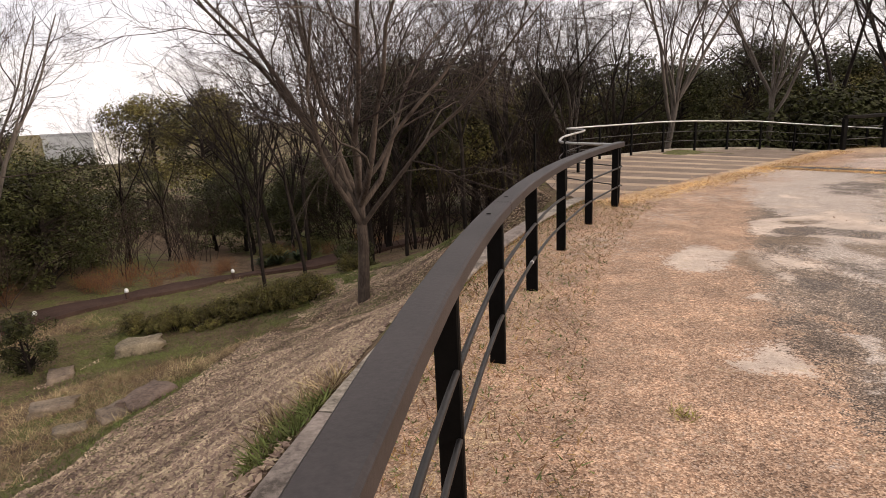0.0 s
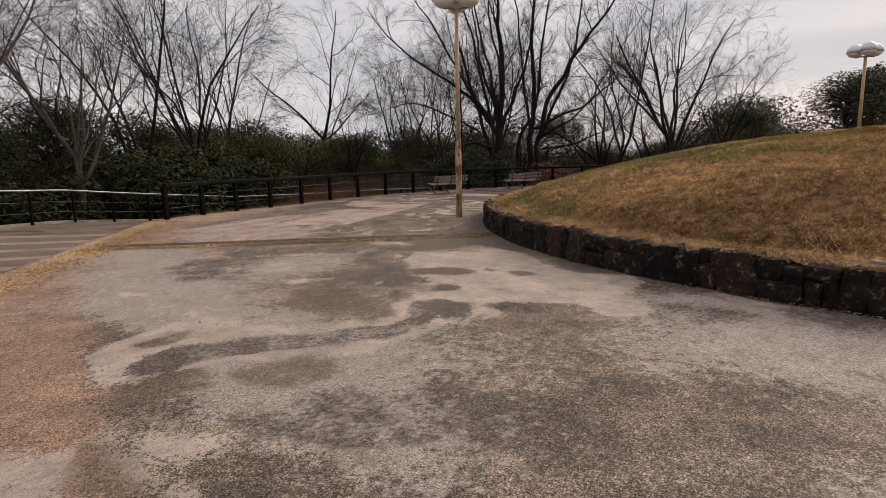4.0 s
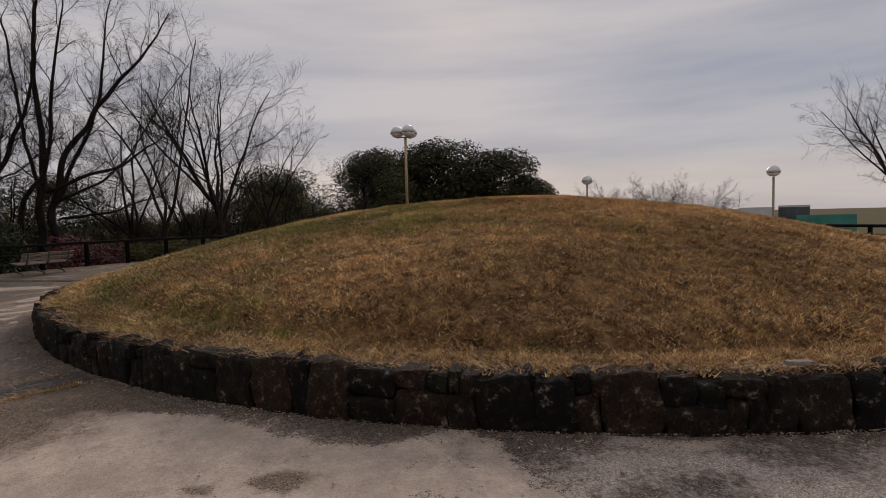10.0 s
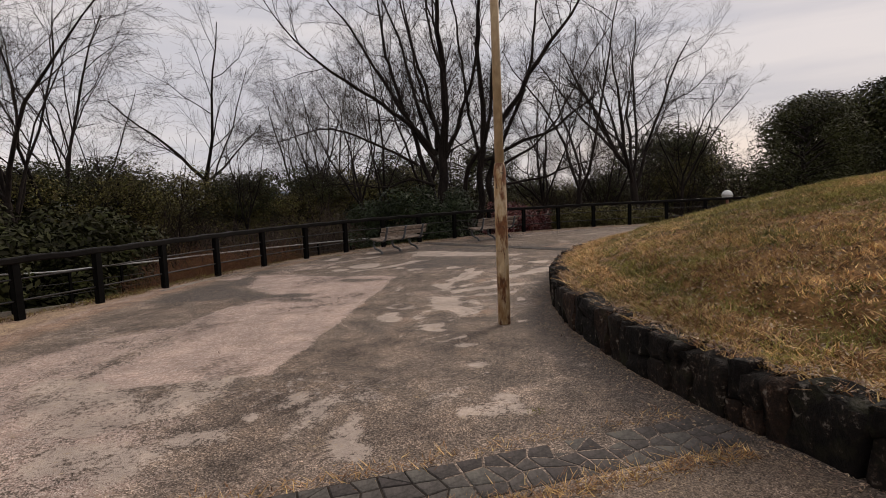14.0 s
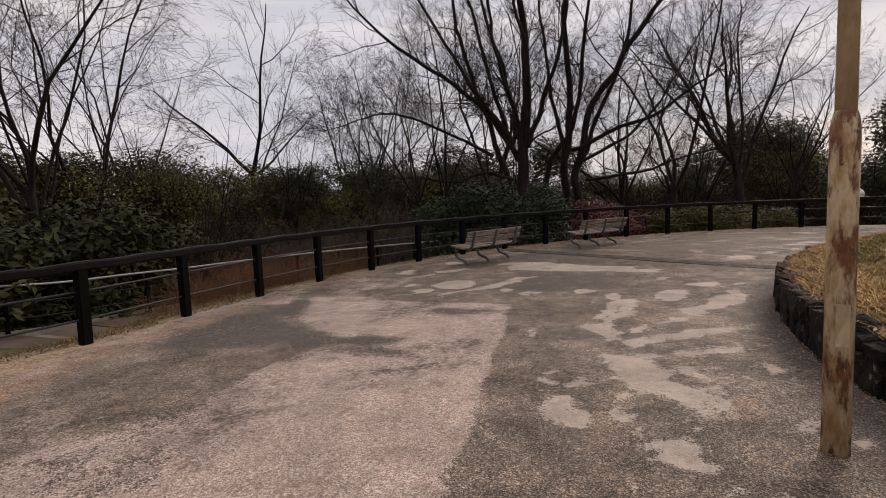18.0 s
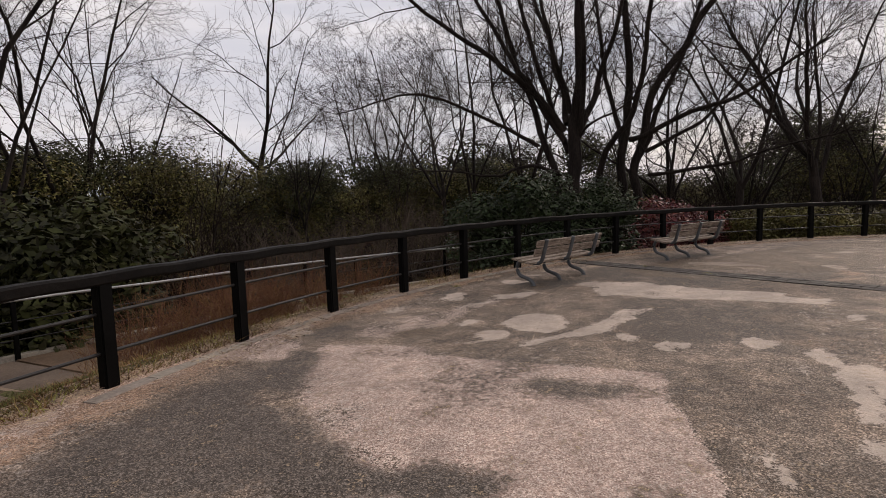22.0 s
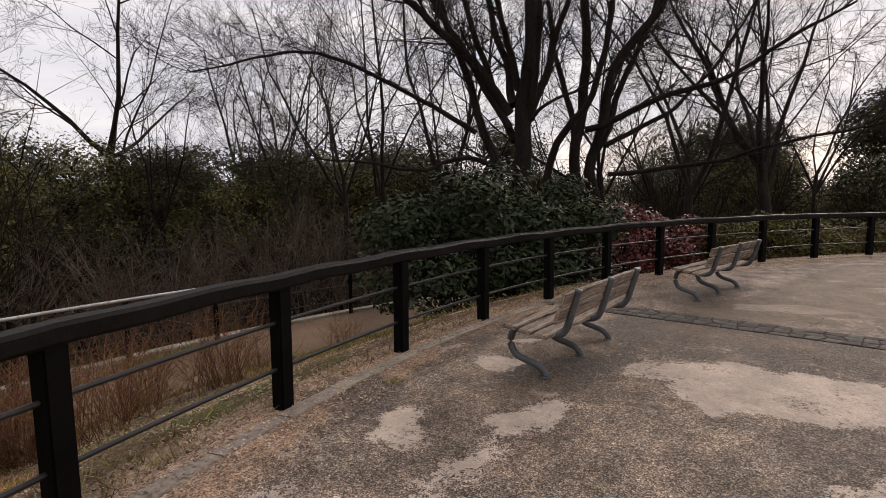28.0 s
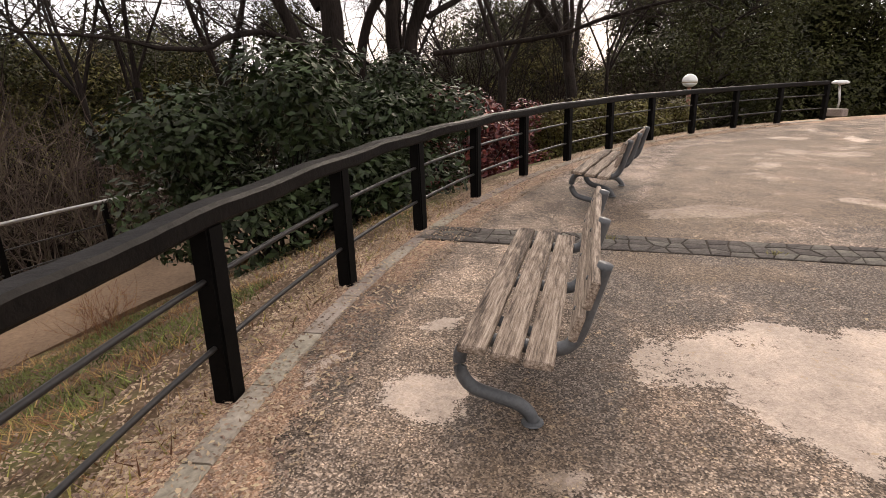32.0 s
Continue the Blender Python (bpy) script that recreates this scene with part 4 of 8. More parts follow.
    put("pale", 0.85, 0.12, [(19.24, 14.15), (19.55, 14.00), (19.36, 13.93), (19.08, 14.08)])
    put("pale", 0.85, 0.12, [(19.24, 12.31), (19.23, 12.17), (18.97, 12.14), (18.94, 12.27)])
    put("pale", 0.90, 0.12, [(18.87, 11.95), (19.06, 11.84), (19.02, 11.67), (18.87, 11.69), (18.66, 11.86), (18.73, 11.94)])
    put("pale", 0.90, 0.15, [(21.89, 13.01), (22.56, 12.78), (22.49, 12.33), (22.31, 11.76), (22.07, 10.43), (21.59, 10.59), (21.62, 11.36), (21.56, 12.12), (21.36, 12.78)])
    put("pale", 0.75, 0.15, [(20.74, 14.16), (21.11, 14.07), (21.46, 13.67), (20.94, 13.80)])
    put("pale", 0.60, 0.25, [(20.33, 14.81), (20.81, 14.84), (21.10, 14.68), (20.64, 14.60)])
    put("pale", 0.60, 0.25, [(19.54, 15.20), (19.84, 15.22), (20.00, 15.10), (19.66, 15.04)])
    put("pale", 0.55, 0.25, [(18.70, 16.21), (18.97, 16.23), (18.81, 15.77), (18.59, 15.69), (18.53, 15.94)])
    put("pale", 0.80, 0.15, [(20.53, 14.92), (20.83, 14.96), (21.09, 14.89), (21.09, 14.62), (20.89, 14.67), (20.72, 14.81), (20.47, 14.83)])
    put("pale", 0.85, 0.13, [(20.98, 14.22), (21.27, 14.01), (21.43, 13.74), (21.22, 13.73), (21.00, 13.88), (20.90, 14.09)])
    put("pale", 0.90, 0.10, [(22.16, 14.48), (22.43, 14.40), (22.40, 14.07), (22.17, 14.02), (21.96, 14.29)])
    put("pale", 0.92, 0.15, [(21.86, 12.77), (22.43, 12.69), (22.66, 12.33), (22.44, 11.88), (22.26, 11.38), (21.53, 11.72), (21.59, 12.18), (21.39, 12.65), (21.51, 12.80)])
    put("pale", 0.60, 0.25, [(19.98, 14.40), (20.36, 14.34), (20.61, 14.15), (20.55, 14.11), (20.32, 14.24), (20.01, 14.27)])
    put("pale", 0.60, 0.20, [(22.41, 13.19), (22.73, 12.87), (22.61, 12.61), (22.19, 12.78), (22.13, 13.09)])
    put("pale", 0.90, 0.10, [(22.23, 14.52), (22.38, 14.48), (22.40, 14.31), (22.25, 14.14), (22.18, 14.07), (22.11, 14.22), (22.15, 14.42)])
    put("pale", 0.80, 0.10, [(21.77, 14.25), (21.81, 14.21), (21.77, 14.18), (21.75, 14.21)])
    put("pale", 0.75, 0.12, [(21.59, 13.99), (21.61, 13.89), (21.59, 13.80), (21.45, 13.83), (21.48, 14.00)])
    put("pale", 0.92, 0.15, [(22.49, 12.91), (22.62, 12.73), (22.57, 12.17), (22.34, 11.78), (21.47, 12.65), (21.49, 12.74), (21.64, 12.76), (21.91, 12.78), (22.11, 12.72), (22.29, 12.72), (22.36, 12.92)])
    put("pale", 0.70, 0.20, [(22.22, 13.12), (22.27, 12.94), (22.23, 12.79), (22.06, 13.05), (22.09, 13.17)])
    put("pale", 0.85, 0.10, [(22.99, 14.27), (23.13, 14.12), (23.11, 13.97), (22.95, 14.08), (22.90, 14.22)])
    put("pale", 0.75, 0.08, [(22.45, 14.87), (22.68, 14.79), (22.88, 14.65), (22.66, 14.71), (22.40, 14.84)])
    put("pale", 0.70, 0.15, [(25.39, 11.75), (25.45, 10.88), (24.93, 10.28), (24.82, 10.97), (25.05, 11.73)])
    put("pale", 0.88, 0.09, [(18.76, 11.95), (19.07, 11.85), (19.00, 11.71), (18.65, 11.77)])
    put("pale", 0.88, 0.09, [(19.22, 11.28), (19.50, 11.15), (19.33, 10.96), (19.06, 11.09)])
    put("pale", 0.88, 0.09, [(19.18, 12.40), (19.35, 12.34), (19.11, 12.17), (18.91, 12.21)])
    put("pale", 0.88, 0.09, [(18.55, 10.48), (18.83, 10.36), (18.72, 10.25), (18.41, 10.37)])
    put("pale", 0.88, 0.09, [(19.19, 10.08), (19.65, 9.96), (19.64, 9.69), (19.03, 9.73), (18.70, 9.91)])
    put("pale", 0.88, 0.09, [(17.09, 10.61), (17.82, 10.59), (17.81, 10.46), (17.27, 10.45), (17.03, 10.51)])
    put("pale", 0.88, 0.09, [(17.00, 10.90), (17.17, 10.78), (17.05, 10.66), (16.86, 10.68)])
    put("pale", 0.88, 0.09, [(16.68, 10.65), (16.96, 10.57), (16.73, 10.43), (16.47, 10.35), (16.48, 10.46)])
    put("pale", 0.88, 0.09, [(16.35, 11.29), (16.70, 11.34), (16.80, 11.26), (16.49, 11.22)])
    put("pale", 0.88, 0.09, [(16.41, 10.31), (16.61, 10.22), (16.50, 10.13), (16.28, 10.22)])
    put("pale", 0.88, 0.09, [(16.62, 10.11), (16.96, 9.78), (17.23, 9.44), (17.41, 9.21), (17.13, 9.28), (16.79, 9.68)])
    put("pale", 0.88, 0.09, [(18.00, 9.74), (18.29, 9.51), (19.11, 9.30), (19.38, 9.03), (18.97, 8.93), (18.55, 9.11), (18.06, 9.46), (17.84, 9.53)])
    put("pale", 0.88, 0.09, [(19.69, 9.15), (19.81, 8.99), (19.48, 9.01), (19.45, 9.13)])
    put("pale", 0.88, 0.09, [(20.17, 9.68), (20.48, 9.18), (20.21, 9.12), (19.99, 9.44)])
    put("pale", 0.88, 0.09, [(15.93, 10.53), (16.05, 10.47), (15.97, 10.38), (15.89, 10.45)])
    put("pale", 0.88, 0.09, [(15.10, 10.86), (15.21, 10.82), (15.10, 10.74), (15.01, 10.78)])
    put("pale", 0.88, 0.09, [(15.11, 10.63), (15.28, 10.56), (15.16, 10.44), (15.00, 10.50)])
    put("pale", 0.88, 0.09, [(15.94, 9.14), (16.13, 9.05), (15.74, 8.98), (15.72, 9.07)])
    put("pale", 0.88, 0.09, [(15.26, 9.53), (15.36, 9.47), (15.20, 9.41), (15.09, 9.49)])
    put("pale", 0.88, 0.09, [(14.38, 9.77), (14.46, 9.71), (14.39, 9.67), (14.31, 9.72)])
    put("pale", 0.88, 0.09, [(14.11, 9.79), (14.24, 9.72), (14.19, 9.68), (14.05, 9.73), (14.04, 9.77)])
    put("pale", 0.88, 0.09, [(13.86, 9.97), (13.98, 9.90), (13.98, 9.71), (13.90, 9.62), (13.81, 9.58), (13.82, 9.69), (13.83, 9.89)])
    put("pale", 0.88, 0.09, [(14.27, 10.13), (14.38, 10.08), (14.16, 10.04), (14.09, 10.01), (14.17, 10.08)])
    put("pale", 0.88, 0.09, [(14.47, 10.20), (14.61, 10.13), (14.58, 10.06), (14.43, 10.08)])
    put("pale", 0.88, 0.09, [(13.53, 10.01), (13.57, 9.99), (13.53, 9.97), (13.49, 10.00)])
    put("pale", 0.88, 0.09, [(14.40, 8.85), (14.52, 8.73), (14.40, 8.72), (14.31, 8.84)])
    put("pale", 0.88, 0.09, [(18.85, 11.97), (19.07, 11.84), (19.08, 11.70), (18.70, 11.76), (18.66, 11.91)])
    put("pale", 0.88, 0.09, [(19.18, 11.27), (19.45, 11.10), (19.37, 10.91), (19.11, 11.09)])
    put("pale", 0.88, 0.09, [(19.02, 12.32), (19.27, 12.28), (19.13, 12.15), (18.89, 12.21)])
    put("pale", 0.88, 0.09, [(20.64, 10.11), (20.84, 9.99), (20.73, 9.90), (20.50, 10.03)])
    put("pale", 0.88, 0.09, [(19.28, 10.04), (19.58, 9.81), (19.53, 9.65), (18.83, 9.76), (18.75, 9.88), (18.89, 10.01)])
    put("pale", 0.88, 0.09, [(20.11, 9.61), (20.43, 9.32), (20.13, 9.12), (19.95, 9.30), (20.04, 9.51)])
    put("pale", 0.88, 0.09, [(18.97, 10.71), (19.21, 10.55), (18.75, 10.52), (18.65, 10.24), (18.38, 10.37), (18.46, 10.51), (18.72, 10.63)])
    put("pale", 0.88, 0.09, [(19.10, 9.39), (19.36, 9.21), (19.27, 9.01), (19.05, 9.19), (18.81, 9.38), (18.45, 9.49), (18.55, 9.51)])
    put("pale", 0.88, 0.09, [(17.99, 9.73), (18.23, 9.56), (18.46, 9.46), (18.26, 9.46), (18.00, 9.40), (17.78, 9.57), (17.88, 9.69)])
    put("pale", 0.88, 0.09, [(17.39, 10.62), (17.67, 10.53), (17.90, 10.40), (17.54, 10.39), (17.35, 10.49), (17.14, 10.43), (17.02, 10.50), (17.17, 10.59)])
    put("pale", 0.88, 0.09, [(16.91, 10.88), (17.11, 10.77), (17.02, 10.67), (16.95, 10.52), (16.83, 10.68)])
    put("pale", 0.88, 0.09, [(16.90, 10.32), (17.20, 10.11), (17.16, 10.04), (16.90, 10.12), (16.75, 10.21), (16.83, 10.27)])
    put("pale", 0.88, 0.09, [(16.60, 10.51), (16.66, 10.40), (16.47, 10.38), (16.39, 10.48), (16.45, 10.52)])
    put("pale", 0.88, 0.09, [(16.34, 10.32), (16.60, 10.17), (16.36, 10.11), (16.14, 10.21), (16.27, 10.25)])
    put("pale", 0.88, 0.09, [(15.94, 10.52), (16.05, 10.42), (15.97, 10.36), (15.89, 10.42)])
    put("pale", 0.88, 0.09, [(15.84, 10.37), (15.79, 10.29), (15.60, 10.25), (15.51, 10.14), (15.44, 10.02), (15.38, 9.99), (15.33, 10.16), (15.40, 10.26), (15.58, 10.30)])
    put("pale", 0.88, 0.09, [(15.26, 10.89), (15.37, 10.80), (15.39, 10.69), (15.26, 10.80)])
    put("pale", 0.88, 0.09, [(17.44, 9.92), (17.58, 9.70), (17.53, 9.63), (17.36, 9.86)])
    put("pale", 0.88, 0.09, [(16.59, 11.33), (16.81, 11.29), (16.55, 11.25), (16.42, 11.28)])
    put("pale", 0.60, 0.20, [(14.63, 9.09), (14.78, 8.94), (14.63, 8.96), (14.50, 9.09)])
    put("pale", 0.60, 0.20, [(14.73, 9.80), (14.89, 9.65), (14.68, 9.41), (14.55, 9.53)])
    put("pale", 0.60, 0.20, [(15.57, 9.88), (15.81, 9.79), (15.64, 9.64), (15.49, 9.79)])
    put("pale", 0.60, 0.20, [(16.07, 10.18), (16.05, 9.97), (15.95, 9.84), (15.89, 10.01), (15.95, 10.15)])
    put("pale", 0.60, 0.20, [(17.02, 9.75), (17.23, 9.46), (16.90, 9.55), (16.77, 9.77)])
    put("worn", 1.00, 0.10, [(2.77, 3.35), (2.94, 3.31), (2.91, 3.02), (3.03, 2.84), (2.99, 2.77), (2.84, 2.88), (2.83, 3.12), (2.72, 3.28)])
    put("worn", 1.00, 0.10, [(2.51, 3.64), (2.59, 3.46), (2.76, 3.46), (2.71, 3.29), (2.54, 3.02), (2.44, 3.03), (2.60, 3.33), (2.51, 3.45)])
    put("worn", 1.00, 0.10, [(3.03, 3.12), (3.28, 3.13), (3.35, 3.04), (3.09, 2.98), (3.02, 3.02)])
    put("worn", 1.00, 0.10, [(2.97, 2.76), (2.95, 2.58), (2.89, 2.38), (2.79, 2.39), (2.85, 2.57), (2.89, 2.73)])
    put("worn", 0.90, 0.10, [(3.24, 3.88), (3.56, 3.88), (3.49, 3.79), (3.32, 3.80)])
    put("worn", 0.85, 0.30, [(2.36, 3.01), (2.74, 2.91), (2.73, 2.55), (2.66, 2.45), (2.20, 2.68)])
    put("dark", 0.58, 0.20, [(2.98, 4.65), (3.26, 4.53), (3.36, 4.29), (3.22, 4.20), (2.89, 4.39)])
    put("dark", 0.57, 0.30, [(3.57, 5.19), (4.11, 4.92), (4.31, 4.49), (3.97, 3.98), (3.68, 4.38), (3.58, 4.76)])
    put("dark", 0.57, 0.40, [(4.24, 4.42), (4.64, 4.28), (4.60, 3.37), (4.13, 3.09), (3.93, 3.46), (4.07, 4.01)])
    put("dark", 0.57, 0.30, [(3.09, 4.08), (3.44, 3.80), (3.33, 3.48), (2.90, 3.38), (2.91, 3.83)])
    put("dark", 0.60, 0.30, [(22.86, 13.08), (22.54, 12.12), (22.32, 11.35), (23.35, 10.87), (23.81, 11.75), (24.33, 12.67), (24.33, 13.16), (23.49, 13.41)])
    put("moss", 0.62, 0.30, [(25.20, 12.01), (25.98, 11.28), (28.58, 8.44), (24.79, 10.20), (24.08, 11.59), (24.64, 12.62)])
    # shade under the near bench, painted as a dark strip along it
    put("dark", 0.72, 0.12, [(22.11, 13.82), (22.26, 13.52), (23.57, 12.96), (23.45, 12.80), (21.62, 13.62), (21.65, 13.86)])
    put("moss", 0.60, 0.30, [(21.69, 14.28), (22.16, 13.82), (21.74, 13.62), (21.54, 13.86), (21.35, 14.06)])
    put("dark", 0.58, 0.30, [(21.46, 12.19), (21.70, 11.64), (20.87, 12.03), (20.59, 12.36), (20.76, 12.55)])
    put("dark", 0.64, 0.15, [(21.10, 15.66), (21.71, 15.49), (21.68, 15.09), (21.18, 14.87), (20.66, 14.93), (21.01, 15.30)])
    put("worn", 0.90, 0.15, [(20.55, 14.87), (20.87, 14.87), (21.20, 14.76), (20.64, 14.71), (20.51, 14.78)])
    # wet stain plus bench shade, both put into the ground colour
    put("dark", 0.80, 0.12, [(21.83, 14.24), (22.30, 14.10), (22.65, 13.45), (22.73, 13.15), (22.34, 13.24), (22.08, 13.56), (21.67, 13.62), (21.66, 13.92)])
    put("pale", 0.60, 0.12, [(22.71, 13.05), (22.55, 12.70), (22.04, 12.91), (22.08, 13.34)])
    put("dark", 0.62, 0.15, [(24.38, 12.64), (23.92, 12.17), (22.76, 12.89), (22.82, 13.18)])
    put("moss", 0.56, 0.20, [(29.68, 8.63), (30.25, 5.63), (28.37, 5.77), (24.19, 9.94), (24.64, 11.49), (25.01, 11.98)])
    put("dark", 0.60, 0.15, [(22.99, 14.96), (23.83, 14.46), (23.66, 14.23), (22.27, 14.70), (22.35, 14.86)])
    foot = 0.38 * np.clip((da - AR + 0.45 + 0.4 * value_noise(x, y, 1.3, 35)) / 0.7, 0, 1) * (x < 4.5)
    layer["moss"] = np.maximum(layer["moss"], foot)
    layer["pale"] = layer["pale"] - 0.3 * np.clip(value_noise(x, y, 1.5, 33) + 0.5 * value_noise(x, y, 4.1, 34) - 0.3, 0, 1)
    put("dark", 0.55, 0.18, [(3.73, 6.43), (4.07, 6.67), (4.33, 6.69), (4.71, 6.31), (5.12, 5.80), (5.58, 5.40), (5.91, 5.36), (6.39, 5.59), (6.65, 5.33), (6.46, 4.91), (6.12, 4.81), (5.91, 5.12), (5.34, 5.13), (4.93, 5.41), (4.56, 5.78), (4.28, 6.09), (3.96, 6.19), (3.76, 6.29)], True)
    put("moss", 0.80, 0.20, [(5.82, 6.87), (6.40, 7.06), (6.49, 6.32), (6.06, 5.79), (5.72, 6.03), (5.61, 6.51)])
    put("moss", 0.80, 0.20, [(4.07, 5.72), (4.30, 5.75), (4.61, 5.53), (4.57, 5.18), (4.30, 5.11), (4.09, 5.32), (3.99, 5.53)])
    put("moss", 0.80, 0.20, [(3.41, 6.00), (3.60, 6.11), (3.96, 6.19), (4.03, 5.92), (3.82, 5.66), (3.63, 5.85), (3.44, 5.86)])
    put("moss", 0.75, 0.20, [(4.18, 7.02), (4.56, 7.00), (4.66, 6.86), (4.50, 6.76), (4.17, 6.83)])
    put("moss", 0.70, 0.20, [(5.85, 5.99), (6.05, 5.65), (5.84, 5.51), (5.60, 5.80)])
    put("dark", 0.62, 0.40, [(6.49, 9.59), (7.24, 10.07), (7.41, 9.65), (6.50, 8.60), (6.11, 8.65)])
    put("dark", 0.62, 0.40, [(7.55, 7.09), (8.07, 6.89), (7.33, 6.24), (7.03, 6.54)])
    put("dark", 0.75, 0.20, [(7.17, 5.83), (7.36, 5.55), (7.05, 5.38), (6.89, 5.60)])
    put("worn", 0.62, 1.00, [(3.08, 5.46), (3.48, 5.76), (3.89, 5.52), (4.59, 5.14), (5.13, 4.88), (5.82, 4.29), (5.62, 3.69), (5.11, 3.67), (4.62, 4.01), (4.22, 4.84), (3.95, 5.18), (3.52, 5.01), (3.20, 5.08), (2.95, 4.99), (2.95, 5.21)])
    put("moss", 0.85, 0.30, [(3.00, 5.63), (3.05, 5.52), (2.90, 5.09), (2.83, 4.90), (2.72, 5.11), (2.85, 5.42)])
    put("worn", 0.50, 1.00, [(5.46, 3.44), (6.22, 3.07), (5.86, 2.60), (5.37, 2.45), (4.96, 2.72), (4.95, 3.11)])
    put("dark", 0.85, 0.15, [(7.12, 5.77), (7.30, 5.70), (7.22, 5.43), (7.04, 5.34), (6.95, 5.49)])
    put("dark", 0.6, 0.15, [(6.28, 5.51), (6.62, 5.47), (6.64, 5.15), (6.56, 4.97), (6.22, 4.97), (5.90, 5.06), (5.69, 5.07), (5.38, 5.12), (5.38, 5.41), (5.63, 5.33), (5.90, 5.30)], True)
    put("moss", 0.80, 0.20, [(6.26, 7.09), (6.55, 7.07), (6.65, 6.64), (6.25, 6.36), (5.85, 6.42), (5.71, 6.65)])
    put("moss", 0.80, 0.20, [(5.58, 6.24), (5.77, 6.27), (5.70, 6.03), (5.51, 5.92), (5.49, 6.15)])
    put("moss", 0.70, 0.20, [(5.91, 5.99), (5.98, 5.68), (5.83, 5.58), (5.63, 5.58), (5.63, 5.80)])
    put("dark", 0.60, 0.40, [(7.15, 6.90), (7.77, 7.01), (7.76, 6.47), (7.42, 6.18), (7.00, 6.13), (6.88, 6.52)])
    put("moss", 0.75, 0.25, [(9.39, 7.49), (10.24, 7.83), (10.82, 7.36), (10.19, 6.88), (9.68, 6.91), (9.23, 7.21)])
    put("moss", 0.75, 0.20, [(7.90, 6.59), (8.09, 6.34), (8.22, 6.17), (8.16, 5.73), (7.95, 5.67), (7.78, 6.01), (7.67, 6.33)])
    put("worn", 0.50, 1.00, [(5.87, 3.55), (6.57, 3.28), (6.18, 3.00), (6.78, 2.40), (7.29, 1.74), (6.87, 1.43), (6.17, 2.29), (5.86, 2.93), (5.42, 3.22), (5.37, 3.52)])
    put("worn", 0.60, 0.80, [(5.50, 4.98), (5.97, 4.77), (5.88, 4.22), (5.95, 3.74), (5.60, 3.60), (5.37, 3.80), (5.38, 4.77)])
    put("moss", 0.75, 0.15, [(8.30, 5.30), (8.39, 5.13), (8.21, 4.81), (8.11, 4.96), (8.06, 5.06)])
    put("moss", 0.70, 0.15, [(8.41, 5.71), (8.39, 5.53), (8.24, 5.54)])
    put("moss", 0.85, 0.20, [(8.00, 6.22), (8.10, 6.08), (8.10, 5.64), (7.81, 5.73), (7.75, 6.00), (7.81, 6.15)])
    put("dark", 0.60, 0.60, [(7.38, 3.34), (7.51, 2.92), (7.26, 2.41), (6.92, 2.84), (6.90, 3.19)])
    put("worn", 0.50, 0.60, [(7.03, 2.44), (7.34, 1.64), (6.79, 1.36), (6.51, 1.14), (6.27, 1.73), (6.57, 2.33)])
    put("moss", 0.62, 0.40, [(10.13, 7.81), (10.55, 7.59), (11.19, 6.88), (10.96, 6.45), (10.21, 6.04), (9.93, 6.39), (9.62, 6.46), (9.33, 7.00), (9.30, 7.45)])
    put("dark", 0.80, 0.35, [(15.06, 15.15), (15.58, 15.20), (16.41, 15.23), (17.34, 15.20), (17.69, 15.01), (17.33, 14.69), (16.92, 14.51), (16.70, 14.77), (16.47, 14.68), (16.40, 14.22), (16.12, 13.88), (15.99, 13.55), (15.86, 13.50), (15.90, 13.17), (16.07, 12.90), (15.99, 12.56), (15.78, 12.64), (14.94, 14.94)])
    put("dark", 0.58, 0.25, [(17.41, 12.98), (17.69, 12.78), (17.61, 12.37), (17.59, 12.04), (17.29, 12.21), (17.30, 12.52)])
    put("moss", 0.70, 0.25, [(18.65, 14.66), (18.87, 14.43), (18.89, 14.14), (18.57, 14.25), (18.45, 14.51)])
    put("dark", 0.60, 0.30, [(18.51, 16.23), (18.63, 15.98), (18.54, 15.45), (18.80, 15.35), (18.93, 15.34), (18.42, 15.13), (18.18, 15.34), (18.37, 15.89)])
    put("dark", 0.70, 0.25, [(17.40, 15.06), (17.67, 15.21), (17.77, 15.11), (17.64, 14.88), (17.47, 14.84)])
    put("pink", 0.80, 0.30, [(17.18, 15.81), (17.61, 16.17), (18.14, 16.15), (18.06, 15.45), (17.69, 15.15), (18.01, 15.03), (18.14, 14.57), (18.18, 14.16), (18.03, 13.83), (17.74, 13.89), (17.49, 14.76), (17.65, 14.82), (17.79, 15.16), (17.66, 15.24), (17.39, 15.09)])
    put("pink", 0.50, 0.40, [(18.43, 14.92), (19.02, 15.01), (19.52, 14.66), (19.91, 14.40), (20.29, 14.31), (20.75, 14.10), (19.78, 14.26), (19.20, 14.30), (18.77, 14.60), (18.47, 14.61)])
    # wet dark ground at the near bench's feet, its shade painted in too
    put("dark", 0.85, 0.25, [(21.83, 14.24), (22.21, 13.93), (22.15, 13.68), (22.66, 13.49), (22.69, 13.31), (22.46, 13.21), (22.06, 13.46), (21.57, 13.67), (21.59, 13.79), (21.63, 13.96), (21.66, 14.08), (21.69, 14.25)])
    put("moss", 0.70, 0.25, [(24.46, 12.26), (23.60, 12.04), (23.38, 11.43), (23.11, 11.57), (23.32, 12.43), (23.80, 12.80)])
    put("dark", 0.60, 0.40, [(23.46, 13.20), (23.28, 12.03), (22.83, 11.29), (22.41, 11.72), (22.62, 12.13), (22.80, 12.73), (22.85, 13.28)])
    layer["worn"] = np.clip(layer["worn"], 0, 1)
    return layer


